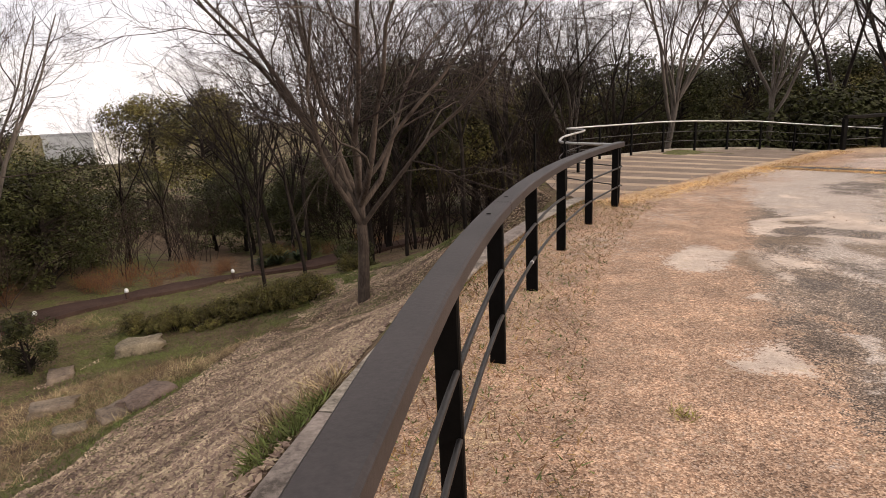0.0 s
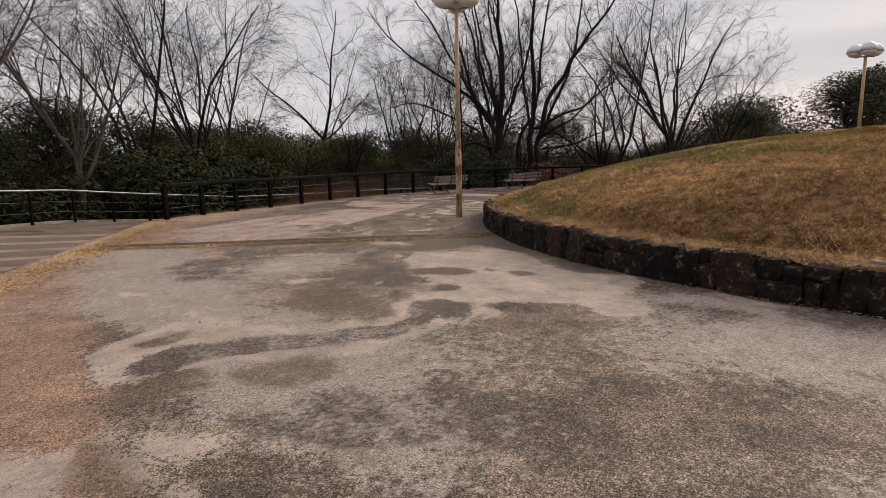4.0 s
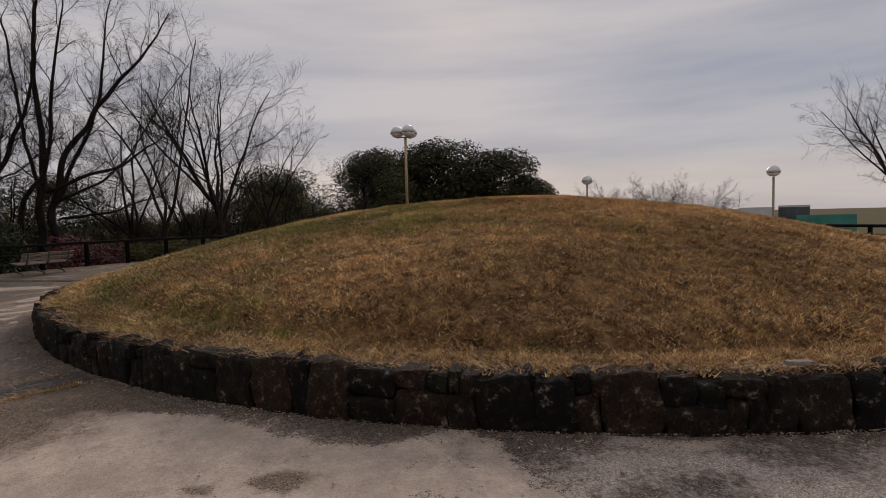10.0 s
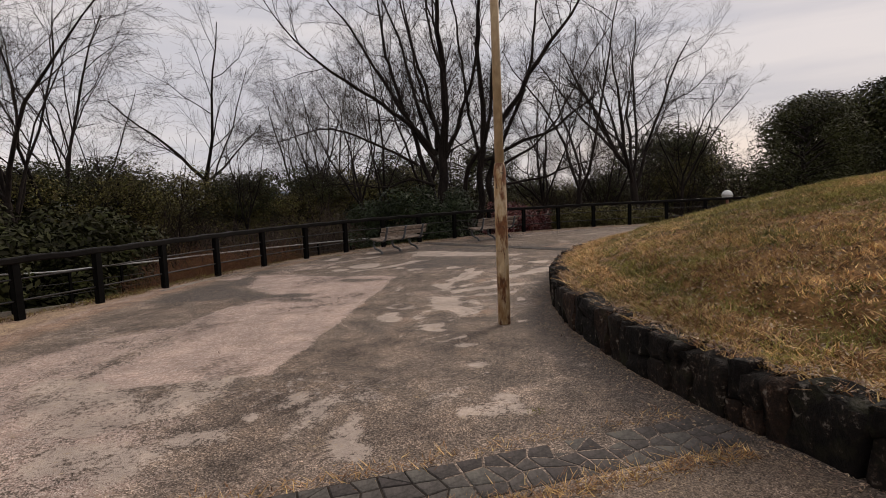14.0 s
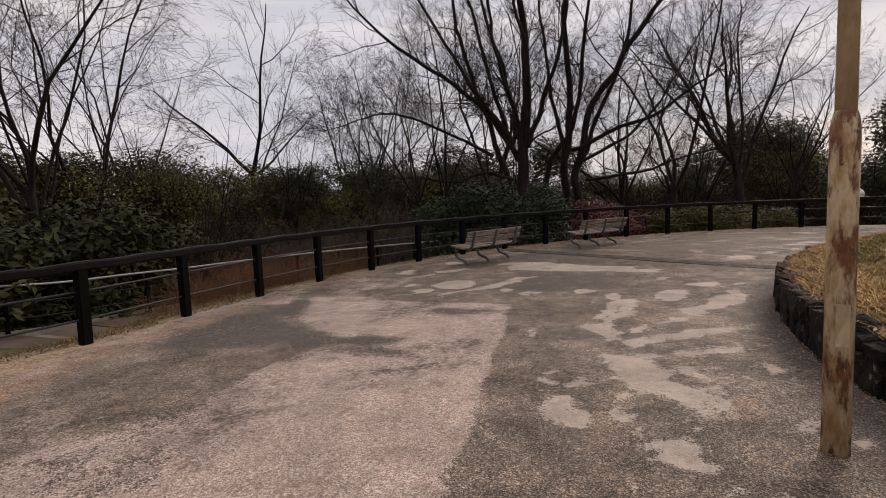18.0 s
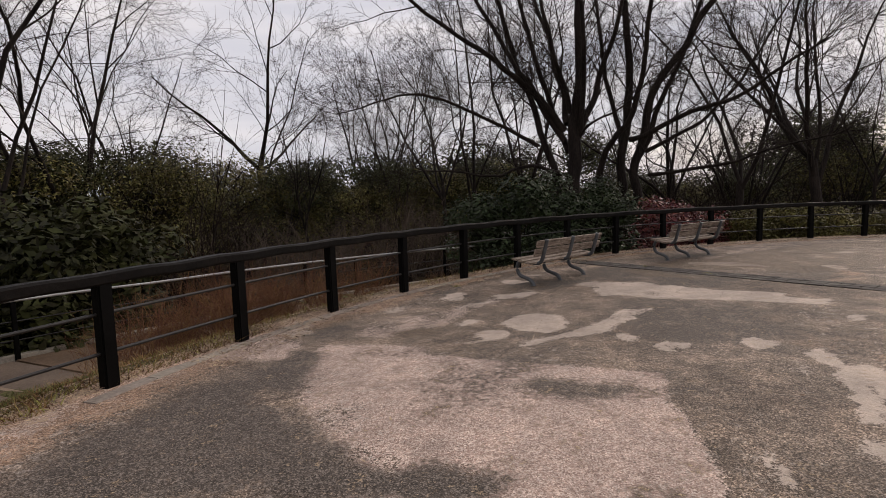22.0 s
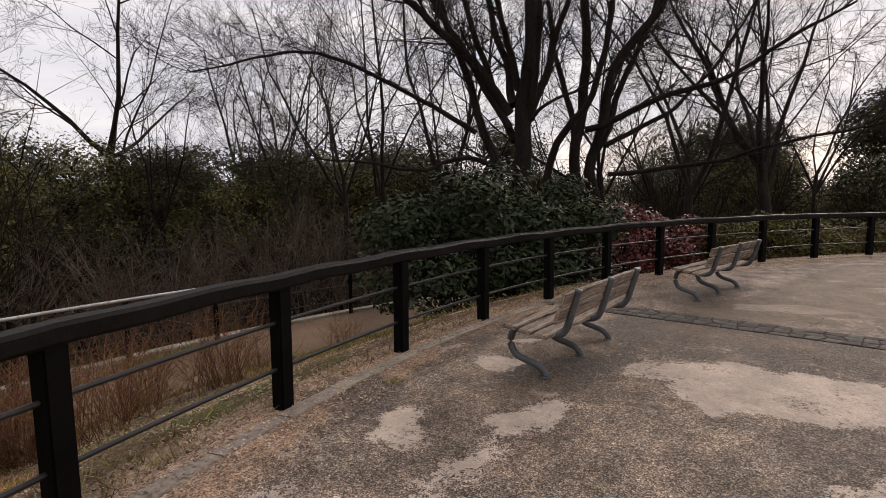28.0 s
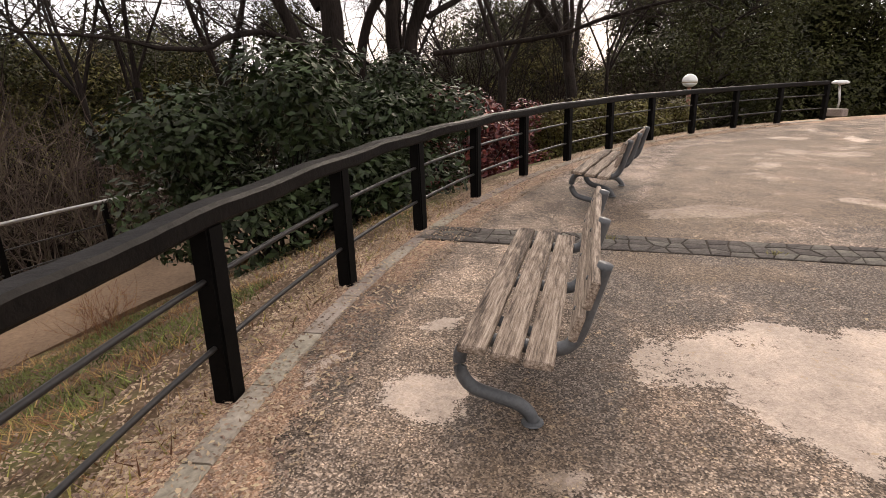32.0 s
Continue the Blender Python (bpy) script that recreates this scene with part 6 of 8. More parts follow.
def globe_lamp(at, height, heads, pole_r, label, rusted=True, paint=None):
    root = empty("street_lamp", at, label, "street lamp", "park lamps")
    base = 1.92 if height > 4 else 0.0
    if base:
        v, f = lathe([(pole_r * 1.4, -0.1), (pole_r * 1.4, base - 0.13), (pole_r * 1.37, base - 0.09), (pole_r * 1.26, base - 0.045), (pole_r * 1.1, base - 0.01), (pole_r, base)], 16)
        link_part("lower_pole", raw_mesh("lower_pole", v, f, M_RUST, True), root, "rusty peeling lower pole")
        v, f = lathe([(pole_r, base - 0.02), (pole_r * 0.82, height)], 14)
    else:
        v, f = lathe([(pole_r, -0.1), (pole_r, height)], 14)
    link_part("pole", raw_mesh("pole", v, f, paint or (M_POLE if rusted else M_LAMPRIM), True), root, "red-brown painted post" if paint else "dull beige painted pole")
    if base:
        part("cover_plate", box(0.005, 0.07, 0.24, (0, 0, 0), 0.002), M_POLE, root, "", False, pose(-pole_r * 1.4, 0, 0.75))
    for k in range(heads):
        off = 0.34 if heads > 1 else 0.0
        a = 25 + 360 * k / heads
        cx, cy = on_circle(0, 0, off, a)
        zc = height + (0.16 if heads > 1 else 0.2)
        if heads > 1:
            tube("arm", [(0, 0, height - 0.05), (cx * 0.5, cy * 0.5, height - 0.02), (cx, cy, zc - 0.2)], 0.025, M_LAMPRIM, root, 8)
        R = 0.27
        v, f = lathe([(0.001, zc - R * 0.72), (R * 0.45, zc - R * 0.66), (R * 0.82, zc - R * 0.42), (R * 0.98, zc - R * 0.12)], 22)
        bowl = link_part("bowl", raw_mesh("bowl", v, f, M_GLOBE, True), root, "dingy white lower bowl", Matrix.Translation((cx, cy, 0)))
        v, f = lathe([(R * 0.98, zc - R * 0.14), (R * 1.04, zc - R * 0.12), (R * 1.04, zc - R * 0.02), (R * 0.98, zc)], 22)
        link_part("rim", raw_mesh("rim", v, f, M_LAMPRIM, True), bowl, "yellowed rim")
        v, f = lathe([(R * math.cos(radians(q)), zc + R * math.sin(radians(q))) for q in (-1, 15, 32, 50, 68, 84, 89.5)], 22)
        link_part("dome", raw_mesh("dome", v, f, M_GLOBE, True), bowl, "white domed globe")
    return root


# ---- plants ----
class Skin:
    """Gathers tapering tubes and skins them in one go."""
    def __init__(self):
        self.v, self.f, self.n = [], [], 0

    def add(self, P, R, sides):
        v, f = sweep(P, R, sides, False)
        self.v.append(v)
        self.f += [tuple(q + self.n for q in face) for face in f]
        self.n += len(v)

    def mesh(self, name, material):
        return raw_mesh(name, np.concatenate(self.v), self.f, material, True)


def unit(v):
    return v / (np.linalg.norm(v) + 1e-9)


def branch_line(rng, p, d, length, n, wobble, lift):
    pts = [p]
    for k in range(n):
        d = unit(d + rng.normal(0, wobble, 3) + np.array([0, 0, lift]))
        pts.append(pts[-1] + d * length / n)
    return np.array(pts), d


def bare_tree(seed, height, trunk_r, fork, limbs, spread, kids=(6, 6, 6), stems=1, droop=0.0, lean=0.0):
    """Meshes of a leafless tree: trunk with limbs, and a crown of twigs."""
    rng = np.random.RandomState(seed)
    wood, twig = Skin(), Skin()

    def grow(p, d, length, r, level):
        n = (5, 7, 5, 2, 1)[level]
        lift = (0.0, 0.06, 0.05, 0.03 - droop, -0.04 - droop)[level]
        P, _ = branch_line(rng, p, d, length, n, (0.05, 0.13, 0.17, 0.2, 0.25)[level], lift)
        R = np.linspace(r, max(r * (0.66 if level == 0 else 0.22), 0.003), n + 1)
        (wood if level < 2 else twig).add(P, R, (9, 7, 4, 3, 3)[level])
        if level >= 4:
            return
        count = limbs if level == 0 else kids[level - 1]
        for k in range(count):
            t = 1.0 if level == 0 and k < 2 else (rng.uniform(0.72, 1.0) if level == 0 else 0.22 + 0.76 * (k + rng.uniform(0, 1)) / count)
            i = min(int(t * n), n - 1)
            q = P[i] + (P[i + 1] - P[i]) * (t * n - i)
            ax = unit(P[i + 1] - P[i])
            side = unit(np.cross(ax, rng.normal(0, 1, 3)))
            if level == 0:
                az = 2 * math.pi * (k + rng.uniform(-0.3, 0.3)) / count
                side = np.array([math.cos(az), math.sin(az), 0])
                ang = radians(rng.uniform(0.45, 1.25) * spread)
                ln = height * rng.uniform(0.5, 0.72) * (1 - fork / height * 0.6)
                rr = r * 0.58 * rng.uniform(0.5, 1.0)
            else:
                ang = radians(rng.uniform(24, 58))
                ln = length * rng.uniform(0.38, 0.62) * (1.15 - 0.55 * t)
                rr = max(R[i] * rng.uniform(0.36, 0.56), 0.0038)
            grow(q, unit(ax * math.cos(ang) + side * math.sin(ang)), ln, rr, level + 1)
    for s in range(stems):
        az = rng.uniform(0, 6.28)
        tilt = lean + (0.0 if stems == 1 else rng.uniform(0.03, 0.2))
        az = az if stems == 1 else 6.283 * (s + rng.uniform(-0.25, 0.25)) / stems + 0.6
        p0 = np.array([0, 0, -0.25]) if stems == 1 else np.array([0.75 * math.cos(az), 0.75 * math.sin(az), -0.25])
        grow(p0, unit(np.array([tilt * math.cos(az), tilt * math.sin(az), 1.0])), fork + 0.25, trunk_r * (1 if stems == 1 else rng.uniform(0.6, 1)), 0)
    return wood, twig


def guided_tree(seed, guides, reach=4.5):
    """A large bare tree: stems and limbs along guide lines, with twigs grown from them."""
    rng = np.random.RandomState(seed)
    wood, twig = Skin(), Skin()

    def grow(p, d, length, r, level):
        n = (7, 5, 2, 1)[level]
        P, _ = branch_line(rng, p, d, length, n, (0.1, 0.16, 0.2, 0.25)[level], (0.05, 0.04, 0.0, -0.05)[level])
        R = np.linspace(r, max(r * 0.22, 0.003), n + 1)
        (wood if level < 1 else twig).add(P, R, (7, 4, 3, 3)[level])
        if level == 3:
            return
        for k in range((7, 7, 7)[level]):
            t = 0.15 + 0.82 * (k + rng.uniform(0, 1)) / 7
            i = min(int(t * n), n - 1)
            q = P[i] + (P[i + 1] - P[i]) * (t * n - i)
            ax = unit(P[i + 1] - P[i])
            side = unit(np.cross(ax, rng.normal(0, 1, 3)))
            ang = radians(rng.uniform(24, 56))
            grow(q, unit(ax * math.cos(ang) + side * math.sin(ang)), length * rng.uniform(0.36, 0.6) * (1.15 - 0.5 * t), max(R[i] * rng.uniform(0.36, 0.55), 0.0038), level + 1)
    for pts, r in guides:
        if pts[0][2] < 1.5:
            pts = [(pts[0][0] * 0.7, pts[0][1] * 0.7, -1.7)] + pts
        P = arc_points(pts, 5) + np.array([0, 0, 1.3])
        P = P + np.array([noise.noise_vector(Vector(q) * 0.8 + Vector((seed, 0, 0))) * 0.15 + noise.noise_vector(Vector(q) * 2.6) * 0.04 for q in P])
        steep = P[-1][2] - P[0][2] > 2.2
        R = np.linspace(r, r * (0.5 if steep else 0.22), len(P))
        wood.add(P, R, 10)
        if steep:
            grow(P[-1], unit(P[-1] - P[-3]), reach * rng.uniform(0.8, 1.1), R[-1], 0)
        for k in range(3, len(P)):
            ax = unit(P[k] - P[k - 1])
            if steep and P[k][2] < 4.9:
                continue
            for _ in range(1 if steep or k < len(P) - 4 else 2):
                d = unit(ax * 0.9 + rng.normal(0, 0.45, 3) + np.array([0, 0, 0.25]))
                grow(P[k], d, rng.uniform(0.9, 2.1), min(max(R[k] * 0.35, 0.011), 0.026), 1)
    return wood, twig


def leaf_cloud(rng, centres, radii, count, size, flat=0.75, corners=4):
    """Leaf quads scattered in clumps; verts and faces."""
    k = rng.randint(0, len(centres), count)
    d = rng.normal(0, 1, (count, 3))
    d /= np.linalg.norm(d, axis=1)[:, None]
    q = rng.uniform(0.35, 1.0, count) ** 0.5
    C = centres[k] + d * (radii[k] * q)[:, None] * np.array([1, 1, flat])
    face = d * 0.7 + np.array([0, 0, 0.75]) + rng.normal(0, 0.5, (count, 3))
    a = np.cross(face, rng.normal(0, 1, (count, 3)))
    a /= np.linalg.norm(a, axis=1)[:, None] + 1e-9
    b = np.cross(face, a)
    b /= np.linalg.norm(b, axis=1)[:, None] + 1e-9
    s = size * rng.uniform(0.6, 1.3, count)[:, None]
    ring = [C - a * s, C + b * s * 0.45, C + a * s, C - b * s * 0.45] if corners == 4 else [C - a * s * 0.8, C + b * s * 0.7, C + a * s]
    V = np.stack(ring, 1).reshape(-1, 3)
    return V, np.arange(count * corners).reshape(-1, corners)


def evergreen(seed, height, width, count, size, material, skirt=0.25, clumps=46):
    rng = np.random.RandomState(seed)
    wood = Skin()
    top = height * 0.86
    P, _ = branch_line(rng, np.array([0, 0, -0.3]), np.array([0, 0, 1.0]), height * 0.8, 6, 0.05, 0)
    wood.add(P, np.linspace(0.03 * height, 0.01 * height, 7), 8)
    n = clumps
    C, R = [], []
    for k in range(n):
        z = height * (skirt + (1 - skirt) * rng.uniform(0.05, 0.95))
        t = (z / height - skirt) / (1 - skirt)
        w = width / 2 * math.sqrt(max(0.06, 1 - (2 * t - 0.85) ** 2 * 0.75)) * rng.uniform(0.45, 1.0)
        az = rng.uniform(0, 6.28)
        c = np.array([w * math.cos(az), w * math.sin(az), z])
        C.append(c)
        R.append(rng.uniform(0.12, 0.2) * width)
        wood.add(np.array([[0, 0, max(0.3, z - 0.25 * w - 0.2)], c * np.array([0.5, 0.5, 1]) - [0, 0, 0.1 * w], c]), [0.008 * height, 0.005 * height, 0.01], 4)
    V, F = leaf_cloud(rng, np.array(C), np.array(R), count, size, 0.75, 3)
    return wood.mesh("trunk", M_BARK), raw_mesh("crown", V, F, material)


def shrub_meshes(seed, w, h, count, size, material):
    rng = np.random.RandomState(seed)
    wood = Skin()
    C, R = [], []
    for k in range(30):
        az, t = rng.uniform(0, 6.28), rng.uniform(0.12, 1.0)
        rr = w / 2 * math.sqrt(1 - 0.75 * (t - 0.35) ** 2 / 0.42) * rng.uniform(0.35, 0.95)
        c = np.array([rr * math.cos(az), rr * math.sin(az), h * t * 0.88])
        C.append(c)
        R.append(rng.uniform(0.15, 0.26) * min(w, h))
        wood.add(np.array([[0.1 * math.cos(az), 0.1 * math.sin(az), -0.15], c * 0.55, c]), [0.02, 0.012, 0.006], 4)
    V, F = leaf_cloud(rng, np.array(C), np.array(R), count, size)
    return wood.mesh("wood", M_BARK), raw_mesh("foliage", V, F, material)


def brush_mesh(seed, h, w, stems, kids, material, r=0.012):
    """A leafless thicket: many thin forking stems."""
    rng = np.random.RandomState(seed)
    sk, fine = Skin(), Skin()
    for s in range(stems):
        az = rng.uniform(0, 6.28)
        base = np.array([rng.normal(0, w * 0.12), rng.normal(0, w * 0.12), -0.1])
        d = unit(np.array([math.cos(az) * rng.uniform(0.1, 0.75), math.sin(az) * rng.uniform(0.1, 0.75), 1.0]))
        L = h * rng.uniform(0.65, 1.1)
        P, _ = branch_line(rng, base, d, L, 5, 0.12, 0.0)
        sk.add(P, np.linspace(r, r * 0.3, 6), 3)
        for k in range(kids):
            t = rng.uniform(0.25, 0.97)
            i = min(int(t * 5), 4)
            q = P[i] + (P[i + 1] - P[i]) * (t * 5 - i)
            d2 = unit(unit(P[i + 1] - P[i]) + rng.normal(0, 0.5, 3))
            Q, _ = branch_line(rng, q, d2, L * rng.uniform(0.2, 0.42), 2, 0.16, -0.03)
            fine.add(Q, np.linspace(r * 0.5, r * 0.16, 3), 3)
            for _ in range(1):
                d3 = unit(unit(Q[2] - Q[1]) + rng.normal(0, 0.55, 3))
                W, _ = branch_line(rng, Q[rng.randint(1, 3)], d3, L * rng.uniform(0.12, 0.26), 1, 0.2, -0.05)
                fine.add(W, np.linspace(r * 0.28, r * 0.1, 2), 3)
    return sk.mesh("base_wood", material), fine.mesh("crown", material)


def place_tree(name, meshes, x, y, turn, scale, label, category, group, sink=0.1, tilt=0.0):
    root = empty(name, pose(x, y, ground_z(x, y) - sink, tilt, 0, turn) @ Matrix.Scale(scale, 4), label, category, group)
    for n, me in meshes:
        link_part(n, me, root)
    return root


def blades(name, X, Y, Z, h, w, material, seed, lean=0.6):
    """Thin grass blades, one triangle each."""
    rng = np.random.RandomState(seed)
    n = len(X)
    P = np.stack([X, Y, Z], -1)
    az = rng.uniform(0, 6.28, n)
    d = np.stack([np.cos(az), np.sin(az), np.zeros(n)], -1)
    tip = P + np.stack([rng.normal(0, lean, n), rng.normal(0, lean, n), np.ones(n)], -1) * (h * rng.uniform(0.5, 1.3, n))[:, None]
    V = np.stack([P - d * (w / 2), P + d * (w / 2), tip], 1).reshape(-1, 3)
    return raw_mesh(name, V, np.arange(n * 3).reshape(-1, 3), material)


def flakes(name, X, Y, Z, size, material, seed):
    """Flat fallen leaves, slightly tilted."""
    rng = np.random.RandomState(seed)
    n = len(X)
    az = rng.uniform(0, 6.28, n)
    a = np.stack([np.cos(az), np.sin(az), rng.normal(0, 0.3, n)], -1)
    b = np.stack([-np.sin(az), np.cos(az), rng.normal(0, 0.3, n)], -1)
    s = (size * rng.uniform(0.5, 1.4, n))[:, None]
    P = np.stack([X, Y, Z], -1)
    V = np.stack([P - a * s, P - b * s * 0.45, P + a * s, P + b * s * 0.45], 1).reshape(-1, 3)
    return raw_mesh(name, V, np.arange(n * 4).reshape(-1, 4), material)


# ---- build the place ----
build_ground()
build_mound()
railing_brown()
railing_black()
railing_lower()
railing_south()
kerb_west()
kerb_north()
build_stairs()
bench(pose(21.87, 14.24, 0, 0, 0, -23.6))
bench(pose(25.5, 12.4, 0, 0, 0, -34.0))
globe_lamp(pose(14.25, 8.97, 0), 4.98, 3, 0.053, "tall beige park lamp with three white globes and a rusty base")
globe_lamp(pose(27.8, -0.83, 0, 0, 0, 40), 4.85, 3, 0.062, "tall park lamp with three white globes behind the mound")
globe_lamp(pose(30.27, -10.92, -0.1), 3.05, 1, 0.05, "single white globe park lamp on a slim pole", False)
globe_lamp(pose(23.65, -15.84, -0.1), 3.0, 1, 0.05, "single white globe park lamp on a slim pole", False)
globe_lamp(pose(39.7, 2.6, ground_z(39.7, 2.6)), 0.84 - ground_z(39.7, 2.6) - 0.2, 1, 0.07, "low white globe lamp on a brown post below the railing", True, surface("red_brown_post_paint", (0.1, 0.035, 0.02), (0.24, 0.09, 0.052), 3, 30, 0.6, 0.2, 0.003))

# bare trees: templates, then their places
TREES, HIGH = {}, {}
# limbs of the two large trees behind the benches, from each tree's foot
BIG_TREE = [
    ([(0.0, -0.0, 0.0), (0.0, 0.0, 1.8), (0.0, 0.0, 3.2), (0.0, -0.1, 4.5), (0.0, -0.1, 6.8)], 0.260),
    ([(0.0, 0.3, 3.2), (-0.3, 0.9, 4.0), (-0.7, 1.5, 4.6), (-1.2, 2.1, 5.2), (-1.9, 3.3, 6.2)], 0.120),
    ([(0.0, 0.2, 3.4), (0.5, 0.4, 4.3), (1.0, 0.9, 5.8), (1.4, 1.7, 8.0)], 0.110),
    ([(0.0, 0.1, 3.7), (-0.3, 0.4, 4.7), (-0.7, 0.5, 5.3), (-1.0, 0.8, 7.3)], 0.090),
    ([(0.0, -0.2, 3.2), (0.5, -0.5, 4.2), (0.9, -0.8, 5.4), (1.3, -1.3, 7.5)], 0.110),
    ([(0.0, -0.1, 2.9), (-0.4, -0.6, 3.4), (-1.0, -1.4, 3.7), (-1.6, -2.4, 4.2)], 0.050),
    ([(0.0, 0.3, 0.5), (0.1, 0.7, 2.2), (0.1, 1.1, 3.3), (0.2, 1.5, 4.4), (0.2, 1.9, 5.6), (0.2, 2.5, 7.5)], 0.130),
    ([(0.0, 0.3, 2.9), (-0.3, 1.3, 4.4), (-0.5, 2.2, 6.0), (-0.6, 3.4, 8.2)], 0.095),
    ([(0.1, 0.2, 2.6), (0.6, 1.0, 4.6), (1.0, 1.7, 6.6), (1.2, 2.4, 9.0)], 0.095),
    ([(0.0, -0.2, 3.0), (-0.5, -0.3, 4.6), (-0.9, -0.3, 6.4), (-1.2, 0.1, 8.6)], 0.085),
    ([(-0.1, 1.1, 2.8), (-0.7, 2.2, 3.5), (-1.6, 4.0, 4.3), (-2.5, 4.9, 4.2), (-3.6, 6.0, 3.8)], 0.065),
    ([(0.0, 0.4, 1.9), (-0.6, 1.2, 2.2), (-1.3, 2.0, 2.0), (-2.0, 2.9, 2.0), (-3.0, 3.9, 2.2)], 0.065),
]
STEM_TREE = [
    ([(-0.2, 0.1, 0.0), (-0.2, 0.0, 1.8), (-0.2, -0.1, 3.9), (-0.2, -0.1, 5.8), (-0.2, 0.0, 8.4)], 0.180),
    ([(-0.3, -0.4, 0.4), (-0.1, -0.4, 1.9), (-0.0, -0.7, 3.7), (0.0, -1.1, 4.7), (0.0, -2.0, 6.0), (0.0, -2.8, 7.3)], 0.170),
    ([(-0.2, 0.8, 1.4), (-0.4, 0.6, 2.3), (-0.6, 0.1, 3.1), (-0.7, -0.4, 4.0), (-0.9, -0.7, 5.6), (-1.1, -0.9, 7.2)], 0.120),
    ([(-0.1, -0.5, 2.4), (0.3, -1.2, 4.2), (0.6, -1.9, 6.2), (0.7, -2.5, 8.6)], 0.095),
    ([(-0.2, 0.0, 2.8), (0.3, 0.5, 4.6), (0.6, 0.9, 6.6), (0.8, 1.1, 9.0)], 0.085),
    ([(-0.3, -0.2, 3.0), (-0.7, -2.0, 3.6), (-1.4, -3.4, 4.0), (-2.1, -4.5, 4.7), (-2.7, -5.1, 5.0)], 0.085),
    ([(-0.3, -0.7, 2.6), (-0.1, -2.0, 3.2), (0.1, -2.7, 3.8), (0.2, -3.8, 5.3)], 0.065),
    ([(-0.3, -0.8, 1.8), (-1.2, -2.6, 2.1), (-2.1, -3.5, 2.3), (-3.2, -4.6, 2.5), (-4.2, -5.2, 2.6)], 0.060),
]
for key, arg, bark in (("vase", (21, 11.0, 0.15, 2.7, 11, 48, (9, 9, 9)), M_BARKGREY), ("tall", (22, 18.0, 0.2, 5.2, 7, 28, (7, 8, 8)), M_BARK),
                       ("slim", (23, 14.0, 0.11, 5.4, 5, 26, (6, 7, 8)), M_BARK), ("pale", (24, 15.0, 0.17, 4.2, 8, 28, (7, 8, 8)), M_BARKPALE),
                       ("crooked", (45, 13.0, 0.15, 5.6, 5, 40, (6, 7, 8), 1, 0.0, 0.1), M_BARK), ("pair", (46, 15.0, 0.17, 4.4, 4, 26, (7, 8, 8), 2, 0.0), M_BARK), ("forked", (47, 17.0, 0.2, 3.6, 3, 26, (7, 8, 8)), M_BARK), ("farslim", (29, 14.0, 0.11, 5.6, 5, 24, (5, 5, 5)), M_BARK), ("fan", (26, 16.0, 0.235, 4.2, 7, 28, (7, 8, 8)), M_BARK)):
    wood, twig = bare_tree(*arg)
    HIGH[key] = max(float(v[:, 2].max()) for v in twig.v)
    TREES[key] = (("trunk", wood.mesh("trunk", bark)), ("crown", twig.mesh("crown", M_TWIGPALE if bark in (M_BARKPALE, M_BARKGREY) else M_TWIG)))
for key, seed, guides in (("multi", 25, BIG_TREE), ("stems", 28, STEM_TREE)):
    wood, twig = guided_tree(seed, guides)
    TREES[key] = (("trunk", wood.mesh("trunk", M_BARK)), ("crown", twig.mesh("crown", M_TWIG)))
LABEL = {"farslim": "slim leafless tree with a thin dark trunk", "vase": "bare spreading tree with many fine grey twigs", "tall": "tall leafless dark-barked tree", "slim": "slim leafless tree with a thin dark trunk",
         "pale": "leafless tree with a pale lichened trunk", "multi": "large bare tree with several dark trunks and long low limbs", "stems": "bare tree with three dark leaning trunks and long limbs", "crooked": "bare tree with a crooked dark trunk", "pair": "bare tree with two slim dark trunks", "forked": "bare tree with a low-forked dark trunk", "fan": "bare tree with a fan of steep dark limbs"}
rng = random.Random(9)
tree_spots = [("vase", -1.9, 12.6, 40, 1.0), ("pale", -12.8, 15.4, 80, 0.8), ("pale", 8.8, 22.5, 10, 0.85), ("pale", 13.0, 23.2, 120, 0.8), ("pale", 5.8, 24.2, 210, 0.8),
              ("tall", 3.5, 27.0, 30, 0.8), ("tall", -2.5, 25.5, 130, 0.75), ("tall", 9.4, 31.7, 60, 0.8), ("slim", 0.8, 18.5, 0, 0.7), ("forked", 17.3, 26.4, 10, 0.95),
              ("pair", 24.0, 29.5, 200, 1.05), ("forked", 27.6, 32.8, 100, 0.95), ("slim", 34.7, 38.7, 20, 1.0), ("crooked", 41.0, 35.2, 150, 1.05), ("pair", 45.0, 28.6, 75, 0.8), ("slim", 40.5, 26.0, 220, 0.85),
              ("multi", 30.9, 14.8, 0, 1.0), ("stems", 32.7, 13.6, 0, 1.0), ("pair", 39.0, 19.6, 250, 0.95), ("forked", 38.3, 10.0, 320, 0.9), ("fan", 39.5, 6.7, 70, 1.15), ("slim", 42.5, 4.5, 130, 0.9),
              ("tall", 44.0, 12.0, 190, 0.9), ("slim", 38.0, 22.0, 300, 0.95), ("fan", 47.0, 9.0, 20, 0.9), ("fan", 20.9, -20.2, 20, 0.6), ("vase", 44.5, -24.6, 120, 1.05), ("vase", 47.5, -24.5, 240, 1.0), ("vase", 41.5, -26.0, 300, 0.98),
              ("tall", -8.0, 27.0, 10, 0.65), ("slim", -14.0, 25.0, 200, 0.6), ("slim", 20.0, 37.0, 70, 0.9)]
